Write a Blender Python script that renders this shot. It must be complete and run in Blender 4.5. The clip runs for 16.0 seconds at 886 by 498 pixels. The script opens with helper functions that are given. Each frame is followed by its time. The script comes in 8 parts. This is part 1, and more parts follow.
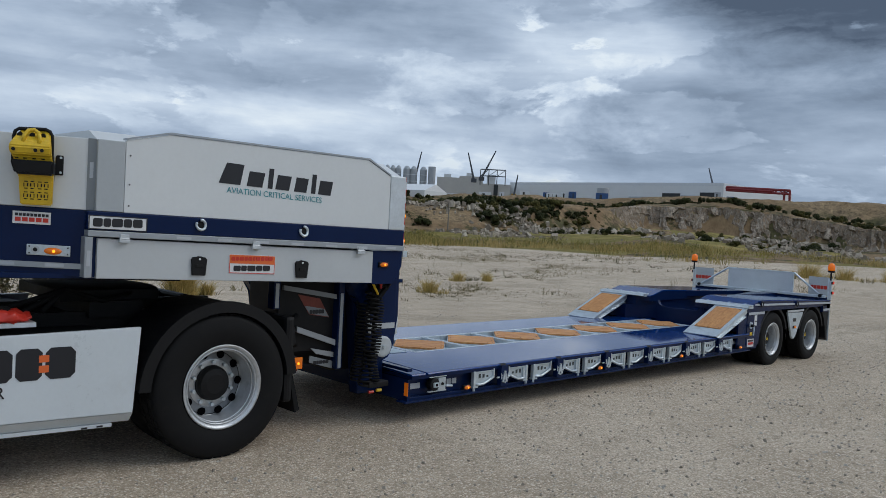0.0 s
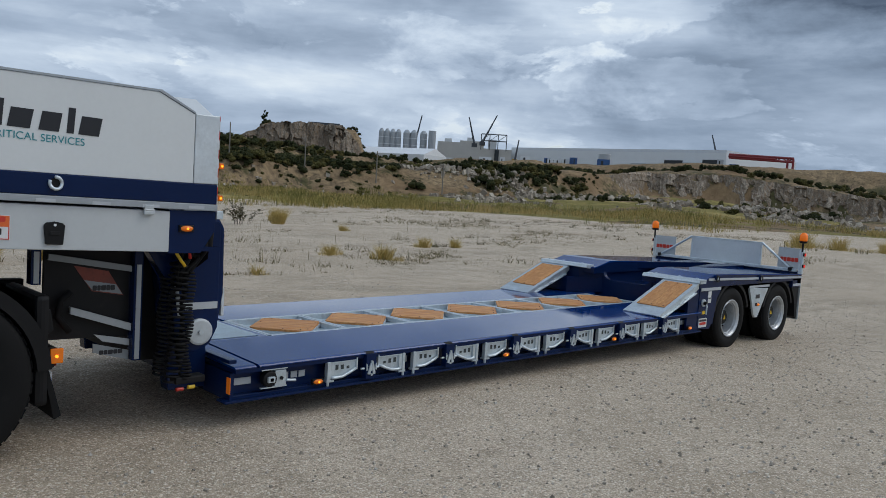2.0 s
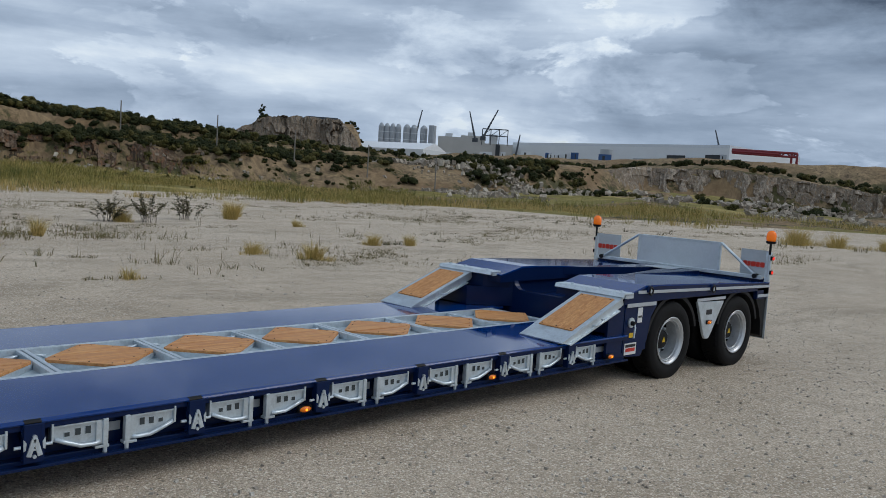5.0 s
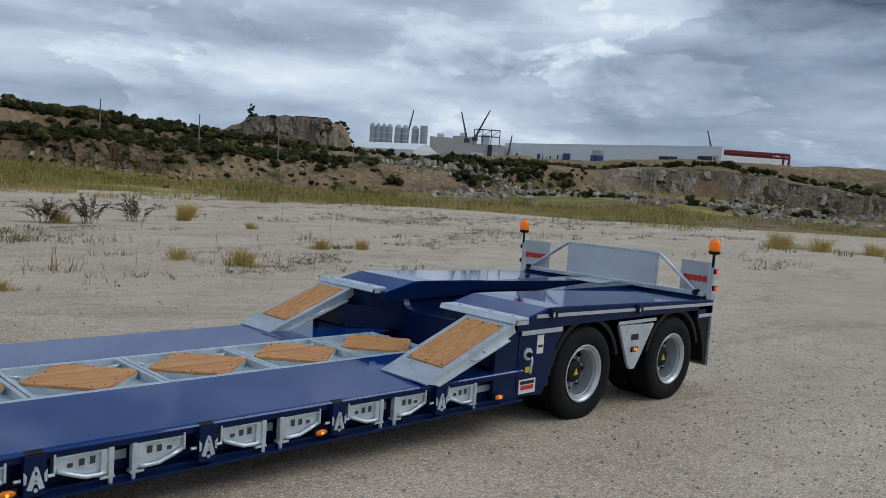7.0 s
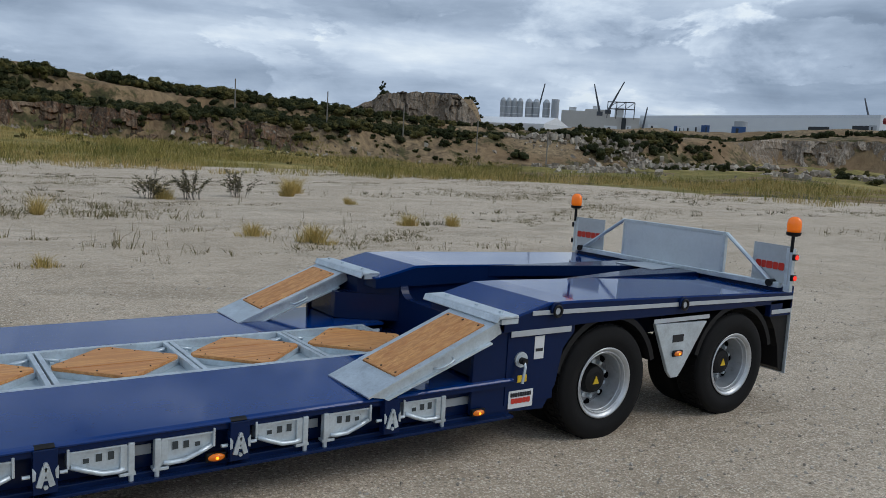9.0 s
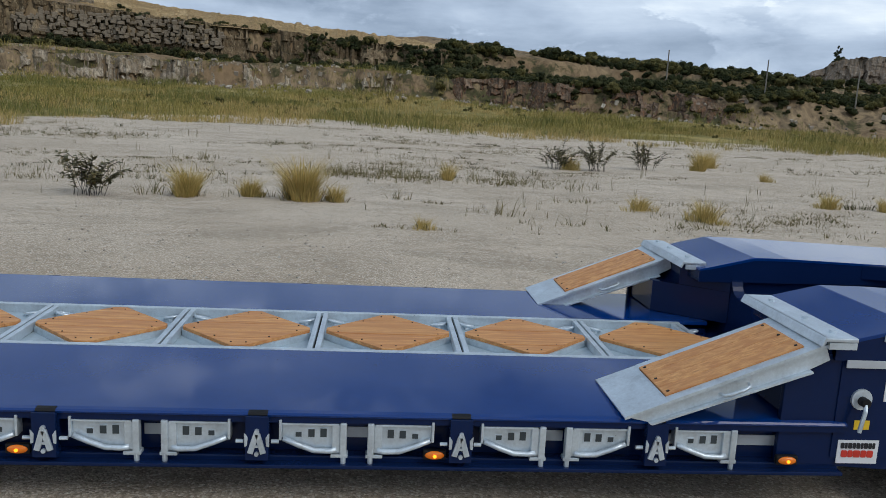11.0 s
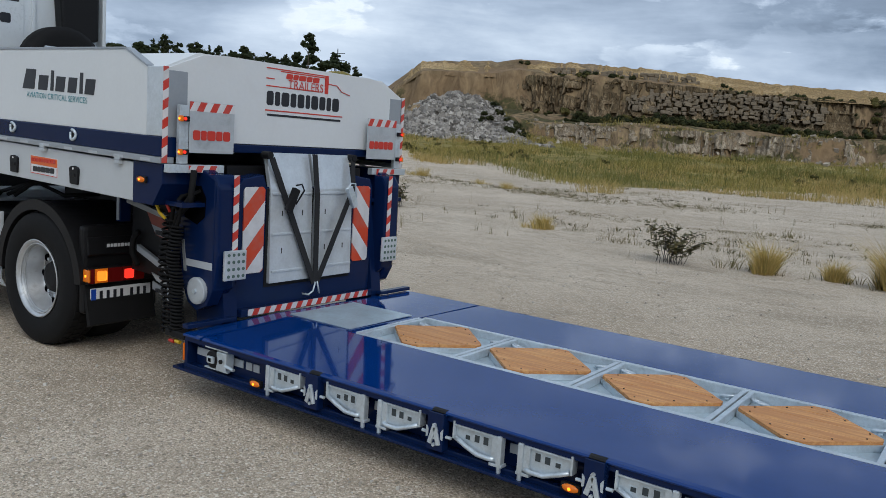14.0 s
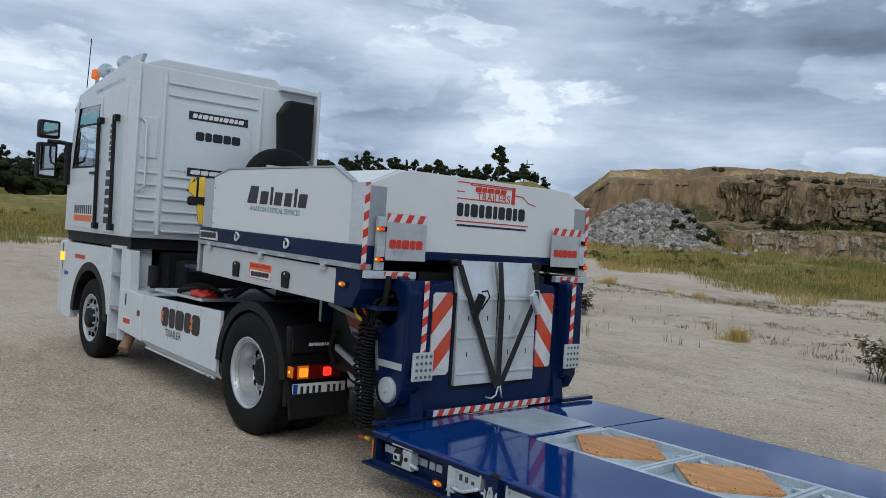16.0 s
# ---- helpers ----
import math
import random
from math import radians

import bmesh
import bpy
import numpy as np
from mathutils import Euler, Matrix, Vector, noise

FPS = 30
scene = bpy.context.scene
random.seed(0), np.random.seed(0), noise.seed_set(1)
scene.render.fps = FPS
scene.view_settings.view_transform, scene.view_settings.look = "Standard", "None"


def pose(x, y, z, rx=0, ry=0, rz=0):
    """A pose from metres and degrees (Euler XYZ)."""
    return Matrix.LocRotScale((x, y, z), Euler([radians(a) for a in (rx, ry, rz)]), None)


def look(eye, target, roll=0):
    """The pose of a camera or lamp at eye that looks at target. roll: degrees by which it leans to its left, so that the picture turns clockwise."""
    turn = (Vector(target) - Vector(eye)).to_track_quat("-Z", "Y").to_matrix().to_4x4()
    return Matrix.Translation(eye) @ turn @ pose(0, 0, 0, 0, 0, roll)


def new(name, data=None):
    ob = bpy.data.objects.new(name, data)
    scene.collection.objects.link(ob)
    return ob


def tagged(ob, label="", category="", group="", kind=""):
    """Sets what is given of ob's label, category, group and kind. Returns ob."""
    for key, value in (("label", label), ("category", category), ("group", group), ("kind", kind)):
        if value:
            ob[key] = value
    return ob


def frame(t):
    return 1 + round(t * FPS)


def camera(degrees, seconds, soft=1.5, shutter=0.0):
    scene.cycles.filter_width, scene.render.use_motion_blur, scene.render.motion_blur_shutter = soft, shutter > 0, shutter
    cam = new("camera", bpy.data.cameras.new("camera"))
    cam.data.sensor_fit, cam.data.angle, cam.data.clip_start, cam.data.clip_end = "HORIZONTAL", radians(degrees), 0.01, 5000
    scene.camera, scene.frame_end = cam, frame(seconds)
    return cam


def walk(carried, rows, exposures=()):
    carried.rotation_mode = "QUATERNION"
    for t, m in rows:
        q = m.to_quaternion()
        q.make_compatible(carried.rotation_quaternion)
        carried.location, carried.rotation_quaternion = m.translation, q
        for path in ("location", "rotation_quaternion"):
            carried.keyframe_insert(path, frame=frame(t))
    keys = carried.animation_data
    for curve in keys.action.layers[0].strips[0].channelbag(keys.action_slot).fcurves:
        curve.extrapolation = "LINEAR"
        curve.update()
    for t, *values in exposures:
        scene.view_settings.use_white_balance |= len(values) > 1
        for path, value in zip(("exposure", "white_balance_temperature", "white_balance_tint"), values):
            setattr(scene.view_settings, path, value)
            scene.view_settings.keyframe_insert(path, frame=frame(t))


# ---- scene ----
cam = camera(57.4, 16.0, soft=0.5)
PATH = [
    (0, (5.336, -4.807, 1.811), (3.896, -3.421, 1.748), 3.0),
    (0.5, (5.257, -4.348, 1.793), (3.816, -2.963, 1.712), 2.9),
    (1, (5.234, -3.869, 1.792), (3.795, -2.483, 1.69), 3.0),
    (1.5, (5.135, -3.372, 1.793), (3.699, -1.987, 1.665), 3.2),
    (2, (5.06, -2.872, 1.804), (3.622, -1.49, 1.655), 3.6),
    (2.5, (4.937, -2.404, 1.796), (3.494, -1.028, 1.64), 4.1),
    (3, (4.786, -1.929, 1.812), (3.339, -0.557, 1.657), 4.2),
    (3.5, (4.679, -1.447, 1.807), (3.232, -0.075, 1.655), 3.9),
    (4, (4.551, -0.99, 1.788), (3.105, 0.383, 1.63), 3.7),
    (6.5, (4.11, 1.298, 1.828), (2.67, 2.676, 1.666), 3.7),
    (7, (4.03, 1.761, 1.845), (2.595, 3.145, 1.687), 3.8),
    (7.5, (4.029, 2.215, 1.838), (2.587, 3.591, 1.669), 4.1),
    (8, (3.976, 2.626, 1.825), (2.488, 3.949, 1.634), 4.1),
    (8.2, (3.951, 2.778, 1.843), (2.452, 4.087, 1.645), 3.9),
    (10.3, (3.569, 4.142, 1.835), (1.68, 4.717, 1.519), 3.1),
    (10.5, (3.529, 4.232, 1.836), (1.618, 4.72, 1.508), 3.2),
    (11, (3.39, 4.387, 1.815), (1.429, 4.557, 1.457), 3.0),
    (11.5, (3.301, 4.523, 1.811), (1.339, 4.44, 1.431), 3.2),
    (12, (3.272, 4.618, 1.812), (1.347, 4.251, 1.409), 3.2),
    (12.5, (3.273, 4.585, 1.8), (1.412, 3.981, 1.388), 2.9),
    (13, (3.281, 4.537, 1.801), (1.488, 3.742, 1.412), 3.0),
    (13.5, (3.287, 4.481, 1.816), (1.569, 3.516, 1.474), 3.8),
    (14, (3.355, 4.418, 1.823), (1.729, 3.282, 1.561), 3.9),
    (14.5, (3.362, 4.405, 1.828), (1.81, 3.158, 1.632), 3.7),
    (15, (3.378, 4.417, 1.849), (1.926, 3.05, 1.704), 3.8),
    (15.5, (3.409, 4.477, 1.87), (2.02, 3.041, 1.787), 3.9),
    (16, (3.458, 4.542, 1.83), (2.135, 3.042, 1.801), 3.9),
]
walk(cam, [(t, look(eye, target, roll)) for t, eye, target, roll in PATH], [(0.0, 0.0), (8.2, 0.0), (10.5, 0.17), (12.0, 0.22), (14.5, 0.19), (16.0, 0.14)])

# ---- world, sun, exposure ----
SUN_AZ, SUN_EL = -38.0, 42.0   # degrees left of +y, and above the horizon
world = bpy.data.worlds.new("overcast_sky")
scene.world = world
world.use_nodes = True
wn, wl = world.node_tree.nodes, world.node_tree.links
wn.clear()


def wnode(kind, **props):
    n = wn.new(kind)
    for key, value in props.items():
        n.inputs[key].default_value = value
    return n


def wmath(op, a, b=None, c=None):
    n = wn.new("ShaderNodeMath")
    n.operation = op
    for slot, v in enumerate((a, b, c)):
        if v is None:
            continue
        if isinstance(v, (int, float)):
            n.inputs[slot].default_value = v
        else:
            wl.new(v, n.inputs[slot])
    return n.outputs[0]


def wramp(fac, stops):
    n = wn.new("ShaderNodeValToRGB")
    while len(n.color_ramp.elements) < len(stops):
        n.color_ramp.elements.new(0.5)
    for e, (p, c) in zip(n.color_ramp.elements, stops):
        e.position, e.color = p, (*c, 1)
    wl.new(fac, n.inputs[0])
    return n.outputs[0]


def wmix(fac, a, b):
    n = wn.new("ShaderNodeMix")
    n.data_type = "RGBA"
    for slot, v in ((n.inputs[0], fac), (n.inputs[6], a), (n.inputs[7], b)):
        if isinstance(v, (int, float)):
            slot.default_value = v
        elif isinstance(v, tuple):
            slot.default_value = (*v, 1)
        else:
            wl.new(v, slot)
    return n.outputs[2]


sky = wn.new("ShaderNodeTexSky")
sky.sky_type, sky.sun_disc = "NISHITA", False
sky.sun_elevation, sky.sun_rotation = radians(SUN_EL), radians(-SUN_AZ)
coord = wn.new("ShaderNodeTexCoord")
split = wn.new("ShaderNodeSeparateXYZ")
wl.new(coord.outputs["Generated"], split.inputs[0])
up = wmath("MAXIMUM", split.outputs[2], 0.0)
flat = wmath("ADD", up, 0.24)
layer = wn.new("ShaderNodeCombineXYZ")
wl.new(wmath("DIVIDE", split.outputs[0], flat), layer.inputs[0])
wl.new(wmath("DIVIDE", split.outputs[1], flat), layer.inputs[1])


def wnoise(scale, detail, rough, distortion=0.0, shift=(0, 0, 0), stretch=(1, 1, 1)):
    place = wn.new("ShaderNodeMapping")
    place.inputs["Location"].default_value, place.inputs["Scale"].default_value = shift, stretch
    wl.new(layer.outputs[0], place.inputs[0])
    n = wnode("ShaderNodeTexNoise", Scale=scale, Detail=detail, Roughness=rough, Distortion=distortion)
    wl.new(place.outputs[0], n.inputs["Vector"])
    return n.outputs[0]


def toward(az, el, inner, outer):
    """How near the view lies to a bearing and height: 1 within inner degrees, 0 past outer."""
    d = (-math.sin(radians(az)) * math.cos(radians(el)), math.cos(radians(az)) * math.cos(radians(el)), math.sin(radians(el)))
    n = wn.new("ShaderNodeVectorMath")
    n.operation = "DOT_PRODUCT"
    wl.new(coord.outputs["Generated"], n.inputs[0])
    n.inputs[1].default_value = d
    m = wn.new("ShaderNodeMapRange")
    m.interpolation_type = "SMOOTHSTEP"
    wl.new(n.outputs["Value"], m.inputs[0])
    m.inputs[1].default_value, m.inputs[2].default_value = math.cos(radians(outer)), math.cos(radians(inner))
    return m.outputs[0]


def wpuff(scale, detail, rough, distortion, tall, shift=(0, 0, 0)):
    """Cloud noise on the sky's dome, squeezed upwards by tall."""
    place = wn.new("ShaderNodeMapping")
    place.inputs["Location"].default_value, place.inputs["Scale"].default_value = shift, (1, 1, tall)
    wl.new(coord.outputs["Generated"], place.inputs[0])
    n = wnode("ShaderNodeTexNoise", Scale=scale, Detail=detail, Roughness=rough, Distortion=distortion)
    wl.new(place.outputs[0], n.inputs["Vector"])
    return n.outputs[0]


thick = wnoise(0.75, 6, 0.5, 0.12, (3.4, 1.7, 0), (1.0, 1.0, 1.0))
heap = wpuff(3.0, 10, 0.55, 0.25, 2.6, (1.3, 0.2, 0.6))
curl = wpuff(9.0, 10, 0.6, 0.3, 1.9, (4.0, 2.0, 0.0))
wisp = wpuff(2.2, 8, 0.58, 0.2, 6.0, (0.4, 3.0, 1.0))


def centred(v, k):
    return wmath("MULTIPLY", wmath("SUBTRACT", v, 0.5), k)


def lit(v):
    """White of a colour ramp's output as a number."""
    n = wn.new("ShaderNodeRGBToBW")
    wl.new(v, n.inputs[0])
    return n.outputs[0]


def heaps(v, lo, hi):
    return lit(wramp(v, [(lo, (0, 0, 0)), (hi, (1, 1, 1))]))


body = wmath("ADD", 0.50, wmath("ADD", centred(thick, 0.42), wmath("ADD", centred(wisp, 0.34), centred(curl, 0.10))))
# crisp-edged heaps of cloud, light on top and grey below
edge_1 = heaps(wmath("ADD", heap, centred(curl, 0.35)), 0.515, 0.545)
edge_2 = heaps(wmath("ADD", wpuff(4.6, 10, 0.55, 0.2, 3.2, (7.0, 1.0, 2.4)), centred(curl, 0.3)), 0.545, 0.575)
body = wmath("SUBTRACT", body, wmath("MULTIPLY", edge_1, wmath("ADD", 0.035, centred(curl, 0.22))))
body = wmath("SUBTRACT", body, wmath("MULTIPLY", edge_2, wmath("ADD", 0.03, centred(curl, 0.3))))
# a heavy bank of cloud to the north, thinner cloud low over the works and to the south-west
bank = heaps(wmath("ADD", toward(20, 24, 4, 18), wmath("ADD", centred(heap, 0.6), centred(curl, 0.4))), 0.16, 0.75)
body = wmath("ADD", body, wmath("MULTIPLY", bank, wmath("ADD", 0.205, centred(curl, 0.16))))
body = wmath("ADD", body, wmath("MULTIPLY", toward(72, 24, 5, 25), 0.035))
body = wmath("ADD", body, wmath("MULTIPLY", toward(114, 13, 4, 20), 0.04))
body = wmath("ADD", body, wmath("MULTIPLY", toward(93, 7, 3, 17), 0.05))
body = wmath("SUBTRACT", body, wmath("MULTIPLY", toward(146, 14, 4, 24), 0.06))
# a low white heap over the works
puff = wpuff(7.0, 10, 0.52, 0.15, 2.2, (2.0, 5.0, 0.3))
works = wmath("ADD", wmath("MULTIPLY", toward(37, 5.2, 0, 9), 0.75), wmath("ADD", centred(puff, 1.7), centred(curl, 0.35)))
works = heaps(works, 0.42, 0.52)
body = wmath("ADD", body, wmath("MULTIPLY", toward(23, 3.0, 2, 12), 0.02))
body = wmath("SUBTRACT", body, wmath("MULTIPLY", works, wmath("ADD", 0.015, centred(curl, 0.24))))
body = wmath("ADD", body, wmath("MULTIPLY", toward(84, 42, 6, 40), 0.10))   # a heavy sheet of cloud high over the cliffs
cloud = wramp(body, [(0.36, (0.84, 0.93, 1.0)), (0.43, (0.60, 0.71, 0.85)), (0.50, (0.405, 0.505, 0.65)), (0.57, (0.255, 0.335, 0.455)), (0.68, (0.085, 0.12, 0.18))])
haze = wramp(up, [(0.0, (0.25, 0.345, 0.49)), (0.10, (0.42, 0.515, 0.65)), (0.4, (0.5, 0.56, 0.66))])
cloud = wmix(wramp(up, [(0.0, (0.6, 0.6, 0.6)), (0.10, (0.0, 0.0, 0.0))]), cloud, haze)
blue = wn.new("ShaderNodeVectorMath")
blue.operation = "SCALE"
blue.inputs[3].default_value = 0.10
wl.new(sky.outputs[0], blue.inputs[0])
gap = wramp(body, [(0.30, (0.5, 0.5, 0.5)), (0.38, (0.0, 0.0, 0.0))])
back = wn.new("ShaderNodeBackground")
wl.new(wmix(gap, cloud, blue.outputs[0]), back.inputs[0])
back.inputs[1].default_value = 0.95
wout = wn.new("ShaderNodeOutputWorld")
wl.new(back.outputs[0], wout.inputs[0])

sun = new("sun", bpy.data.lights.new("sun", "SUN"))
sun.data.energy, sun.data.angle, sun.data.color = 0.95, radians(35), (1.0, 0.96, 0.90)
s_dir = Vector((-math.sin(radians(SUN_AZ)) * math.cos(radians(SUN_EL)), math.cos(radians(SUN_AZ)) * math.cos(radians(SUN_EL)), math.sin(radians(SUN_EL))))
sun.matrix_world = look(s_dir * 50, (0, 0, 0))

# ---- materials ----


class Nodes:
    """A node material in the making."""

    def __init__(self, name):
        self.m = bpy.data.materials.new(name)
        self.m.use_nodes = True
        self.t = self.m.node_tree
        self.p = self.t.nodes["Principled BSDF"]
        self.co = self.t.nodes.new("ShaderNodeTexCoord").outputs["Object"]

    def link(self, a, b):
        if isinstance(a, (int, float)):
            b.default_value = a
        elif isinstance(a, tuple):
            b.default_value = (*a, 1) if len(a) == 3 and b.type == "RGBA" else a
        else:
            self.t.links.new(a, b)

    def noise(self, scale, detail=4, rough=0.55, stretch=(1, 1, 1), dist=0.0, co=None):
        mp = self.t.nodes.new("ShaderNodeMapping")
        mp.inputs["Scale"].default_value = stretch
        self.link(co or self.co, mp.inputs[0])
        n = self.t.nodes.new("ShaderNodeTexNoise")
        n.inputs["Scale"].default_value, n.inputs["Detail"].default_value = scale, detail
        n.inputs["Roughness"].default_value, n.inputs["Distortion"].default_value = rough, dist
        self.link(mp.outputs[0], n.inputs["Vector"])
        return n.outputs[0]

    def voronoi(self, scale, feature="F1", out="Distance", stretch=(1, 1, 1)):
        mp = self.t.nodes.new("ShaderNodeMapping")
        mp.inputs["Scale"].default_value = stretch
        self.link(self.co, mp.inputs[0])
        n = self.t.nodes.new("ShaderNodeTexVoronoi")
        n.feature = feature
        n.inputs["Scale"].default_value = scale
        self.link(mp.outputs[0], n.inputs["Vector"])
        return n.outputs[out]

    def math(self, op, a, b=None, c=None):
        n = self.t.nodes.new("ShaderNodeMath")
        n.operation = op
        for i, v in enumerate((a, b, c)):
            if v is not None:
                self.link(v, n.inputs[i])
        return n.outputs[0]

    def ramp(self, fac, stops):
        n = self.t.nodes.new("ShaderNodeValToRGB")
        while len(n.color_ramp.elements) < len(stops):
            n.color_ramp.elements.new(0.5)
        for e, (p, c) in zip(n.color_ramp.elements, stops):
            e.position, e.color = p, ((c, c, c, 1) if isinstance(c, (int, float)) else (*c, 1))
        self.link(fac, n.inputs[0])
        return n.outputs[0]

    def mix(self, fac, a, b):
        n = self.t.nodes.new("ShaderNodeMix")
        n.data_type = "RGBA"
        self.link(fac, n.inputs[0]), self.link(a, n.inputs[6]), self.link(b, n.inputs[7])
        return n.outputs[2]

    def xyz(self):
        n = self.t.nodes.new("ShaderNodeSeparateXYZ")
        self.link(self.co, n.inputs[0])
        return n.outputs

    def attr(self, name):
        n = self.t.nodes.new("ShaderNodeAttribute")
        n.attribute_name = name
        return n.outputs["Fac"]

    def random(self):
        return self.t.nodes.new("ShaderNodeObjectInfo").outputs["Random"]

    def island(self):
        return self.t.nodes.new("ShaderNodeNewGeometry").outputs["Random Per Island"]

    def bump(self, height, strength, distance):
        n = self.t.nodes.new("ShaderNodeBump")
        n.inputs["Strength"].default_value, n.inputs["Distance"].default_value = strength, distance
        self.link(height, n.inputs["Height"])
        self.link(n.outputs[0], self.p.inputs["Normal"])

    def done(self, color=None, rough=None, metal=0.0, coat=0.0, spec=0.5):
        if color is not None:
            self.link(color, self.p.inputs["Base Color"])
        if rough is not None:
            self.link(rough, self.p.inputs["Roughness"])
        self.p.inputs["Metallic"].default_value = metal
        self.p.inputs["Coat Weight"].default_value = coat
        self.p.inputs["Coat Roughness"].default_value = 0.06
        self.p.inputs["Specular IOR Level"].default_value = spec
        return self.m


def tint(c, k):
    return tuple(min(1.0, v * k) for v in c)


def surface(name, col, rough=0.45, metal=0.0, var=0.15, scale=2.5, fine=35.0, bump=0.0, bscale=60.0, coat=0.0, rvar=0.1, spec=0.5, stain=None):
    """Colour with broad wear and fine grain."""
    n = Nodes(name)
    broad, grain = n.noise(scale, 5, 0.6), n.noise(fine, 3, 0.6)
    both = n.math("ADD", n.math("MULTIPLY", broad, 0.65), n.math("MULTIPLY", grain, 0.35))
    c = n.ramp(both, [(0.3, tint(col, 1 - var)), (0.7, tint(col, 1 + var * 0.6))])
    if stain:
        c = n.mix(n.ramp(n.noise(scale * 1.7, 6, 0.65, dist=0.4), [(0.55, 0.0), (0.75, 0.55)]), c, stain)
    if bump:
        n.bump(n.noise(bscale, 4, 0.6), bump, 0.004)
    return n.done(c, n.ramp(both, [(0.25, max(0.0, rough - rvar)), (0.75, min(1.0, rough + rvar))]), metal, coat, spec)


def glow(name, col, power, base=None):
    n = Nodes(name)
    n.p.inputs["Emission Color"].default_value = (*col, 1)
    n.p.inputs["Emission Strength"].default_value = power
    return n.done(base or col, 0.2)


# One navy paint: a tone darkened for shaded sides, a lighter lit one for decks.
NAVY = surface("navy_gloss_shade_tone", (0.0035, 0.014, 0.060), 0.2, var=0.12, scale=1.2, rvar=0.07, bump=0.02, bscale=5, spec=0.2)
NAVY_DECK = surface("navy_deck_lit_tone", (0.0012, 0.032, 0.168), 0.06, var=0.16, scale=0.9, fine=14, rvar=0.03, bump=0.03, bscale=2.0, spec=0.40)
GALV = surface("galvanised_steel", (0.60, 0.67, 0.72), 0.36, 0.5, var=0.26, scale=7, fine=60, rvar=0.12, bump=0.1, bscale=90, stain=(0.34, 0.38, 0.41))
ALU = surface("worn_aluminium", (0.62, 0.665, 0.70), 0.38, 0.45, var=0.2, scale=5, fine=45, rvar=0.14, bump=0.08, stain=(0.50, 0.52, 0.54))
ZINC = surface("dull_zinc_sheet", (0.50, 0.535, 0.56), 0.5, 0.35, var=0.16, scale=4, fine=40, stain=(0.28, 0.30, 0.32))
TAILGREY = surface("pale_coated_sheet", (0.60, 0.65, 0.69), 0.45, 0.15, var=0.12, scale=3, fine=40, stain=(0.44, 0.48, 0.51))
WHITE = surface("white_sandwich_panel", (0.655, 0.68, 0.69), 0.42, var=0.05, scale=1.5, bump=0.04, bscale=160, stain=(0.60, 0.61, 0.61))
CABWHITE = surface("white_cab_paint", (0.60, 0.65, 0.685), 0.32, var=0.06, scale=1.5, coat=0.25, stain=(0.52, 0.55, 0.57))
# Rim silver darkened to carry the shade deep inside the wheel.
DISC = surface("shaded_wheel_disc", (0.24, 0.25, 0.265), 0.42, 0.5, var=0.2, scale=9)
GREYTRIM = surface("grey_anodised_trim", (0.36, 0.39, 0.42), 0.42, 0.45, var=0.1, scale=6)
DOVE = surface("dove_grey_sheet", (0.40, 0.43, 0.45), 0.5, 0.1, var=0.07, scale=3, stain=(0.36, 0.385, 0.40))
LEAD = surface("lead_grey_strip", (0.23, 0.25, 0.265), 0.5, 0.2, var=0.1, scale=5)
# Label red darkened and mottled, with the shade under the neck in its colour.
SHADED_RED = surface("shaded_red_label", (0.20, 0.045, 0.03), 0.6, var=0.3, scale=12, stain=(0.09, 0.03, 0.025))
# Panel white toned down, for the shade beneath the overhanging band.
OFFWHITE = surface("shaded_white_locker_sheet", (0.50, 0.525, 0.54), 0.45, var=0.06, scale=1.5, stain=(0.44, 0.455, 0.46))
TROUGH = surface("dull_galvanised_floor", (0.46, 0.56, 0.62), 0.42, 0.35, var=0.28, scale=6, fine=50, rvar=0.12, stain=(0.30, 0.36, 0.40))
VOID = surface("dark_recess", (0.003, 0.003, 0.004), 1.0, var=0.1, spec=0.0)
REFLEX = surface("silver_reflective_tape", (0.46, 0.49, 0.52), 0.35, 0.1, var=0.08, scale=8, fine=120)
RUBBER = surface("black_tyre_rubber", (0.007, 0.007, 0.0075), 0.78, var=0.35, scale=6, fine=50, bump=0.15, bscale=120, spec=0.22, stain=(0.013, 0.012, 0.011))
BLACK = surface("black_plastic", (0.007, 0.007, 0.008), 0.5, var=0.25, scale=8, bump=0.08, bscale=150, spec=0.25)
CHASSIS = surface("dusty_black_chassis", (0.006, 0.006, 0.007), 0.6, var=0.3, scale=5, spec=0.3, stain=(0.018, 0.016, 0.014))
RIM = surface("silver_wheel_rim", (0.55, 0.57, 0.59), 0.36, 0.6, var=0.18, scale=9, stain=(0.26, 0.26, 0.26))
YELLOW = surface("yellow_plastic", (0.72, 0.47, 0.02), 0.45, var=0.15, scale=8, stain=(0.4, 0.28, 0.05))
RED = surface("red_print", (0.55, 0.035, 0.02), 0.4, var=0.08)
ORANGE = surface("orange_print", (0.72, 0.14, 0.03), 0.4, var=0.08)
INK = surface("black_print", (0.012, 0.013, 0.018), 0.4, var=0.1)
TEAL = surface("teal_print", (0.01, 0.22, 0.26), 0.4, var=0.06)
PAPER = surface("white_sticker", (0.68, 0.69, 0.70), 0.35, var=0.04)
STRAP = surface("black_webbing", (0.012, 0.012, 0.013), 0.8, var=0.3, scale=20, bump=0.2, bscale=300)
AMBER = glow("amber_lens", (1.0, 0.22, 0.01), 0.10, (0.62, 0.15, 0.01))
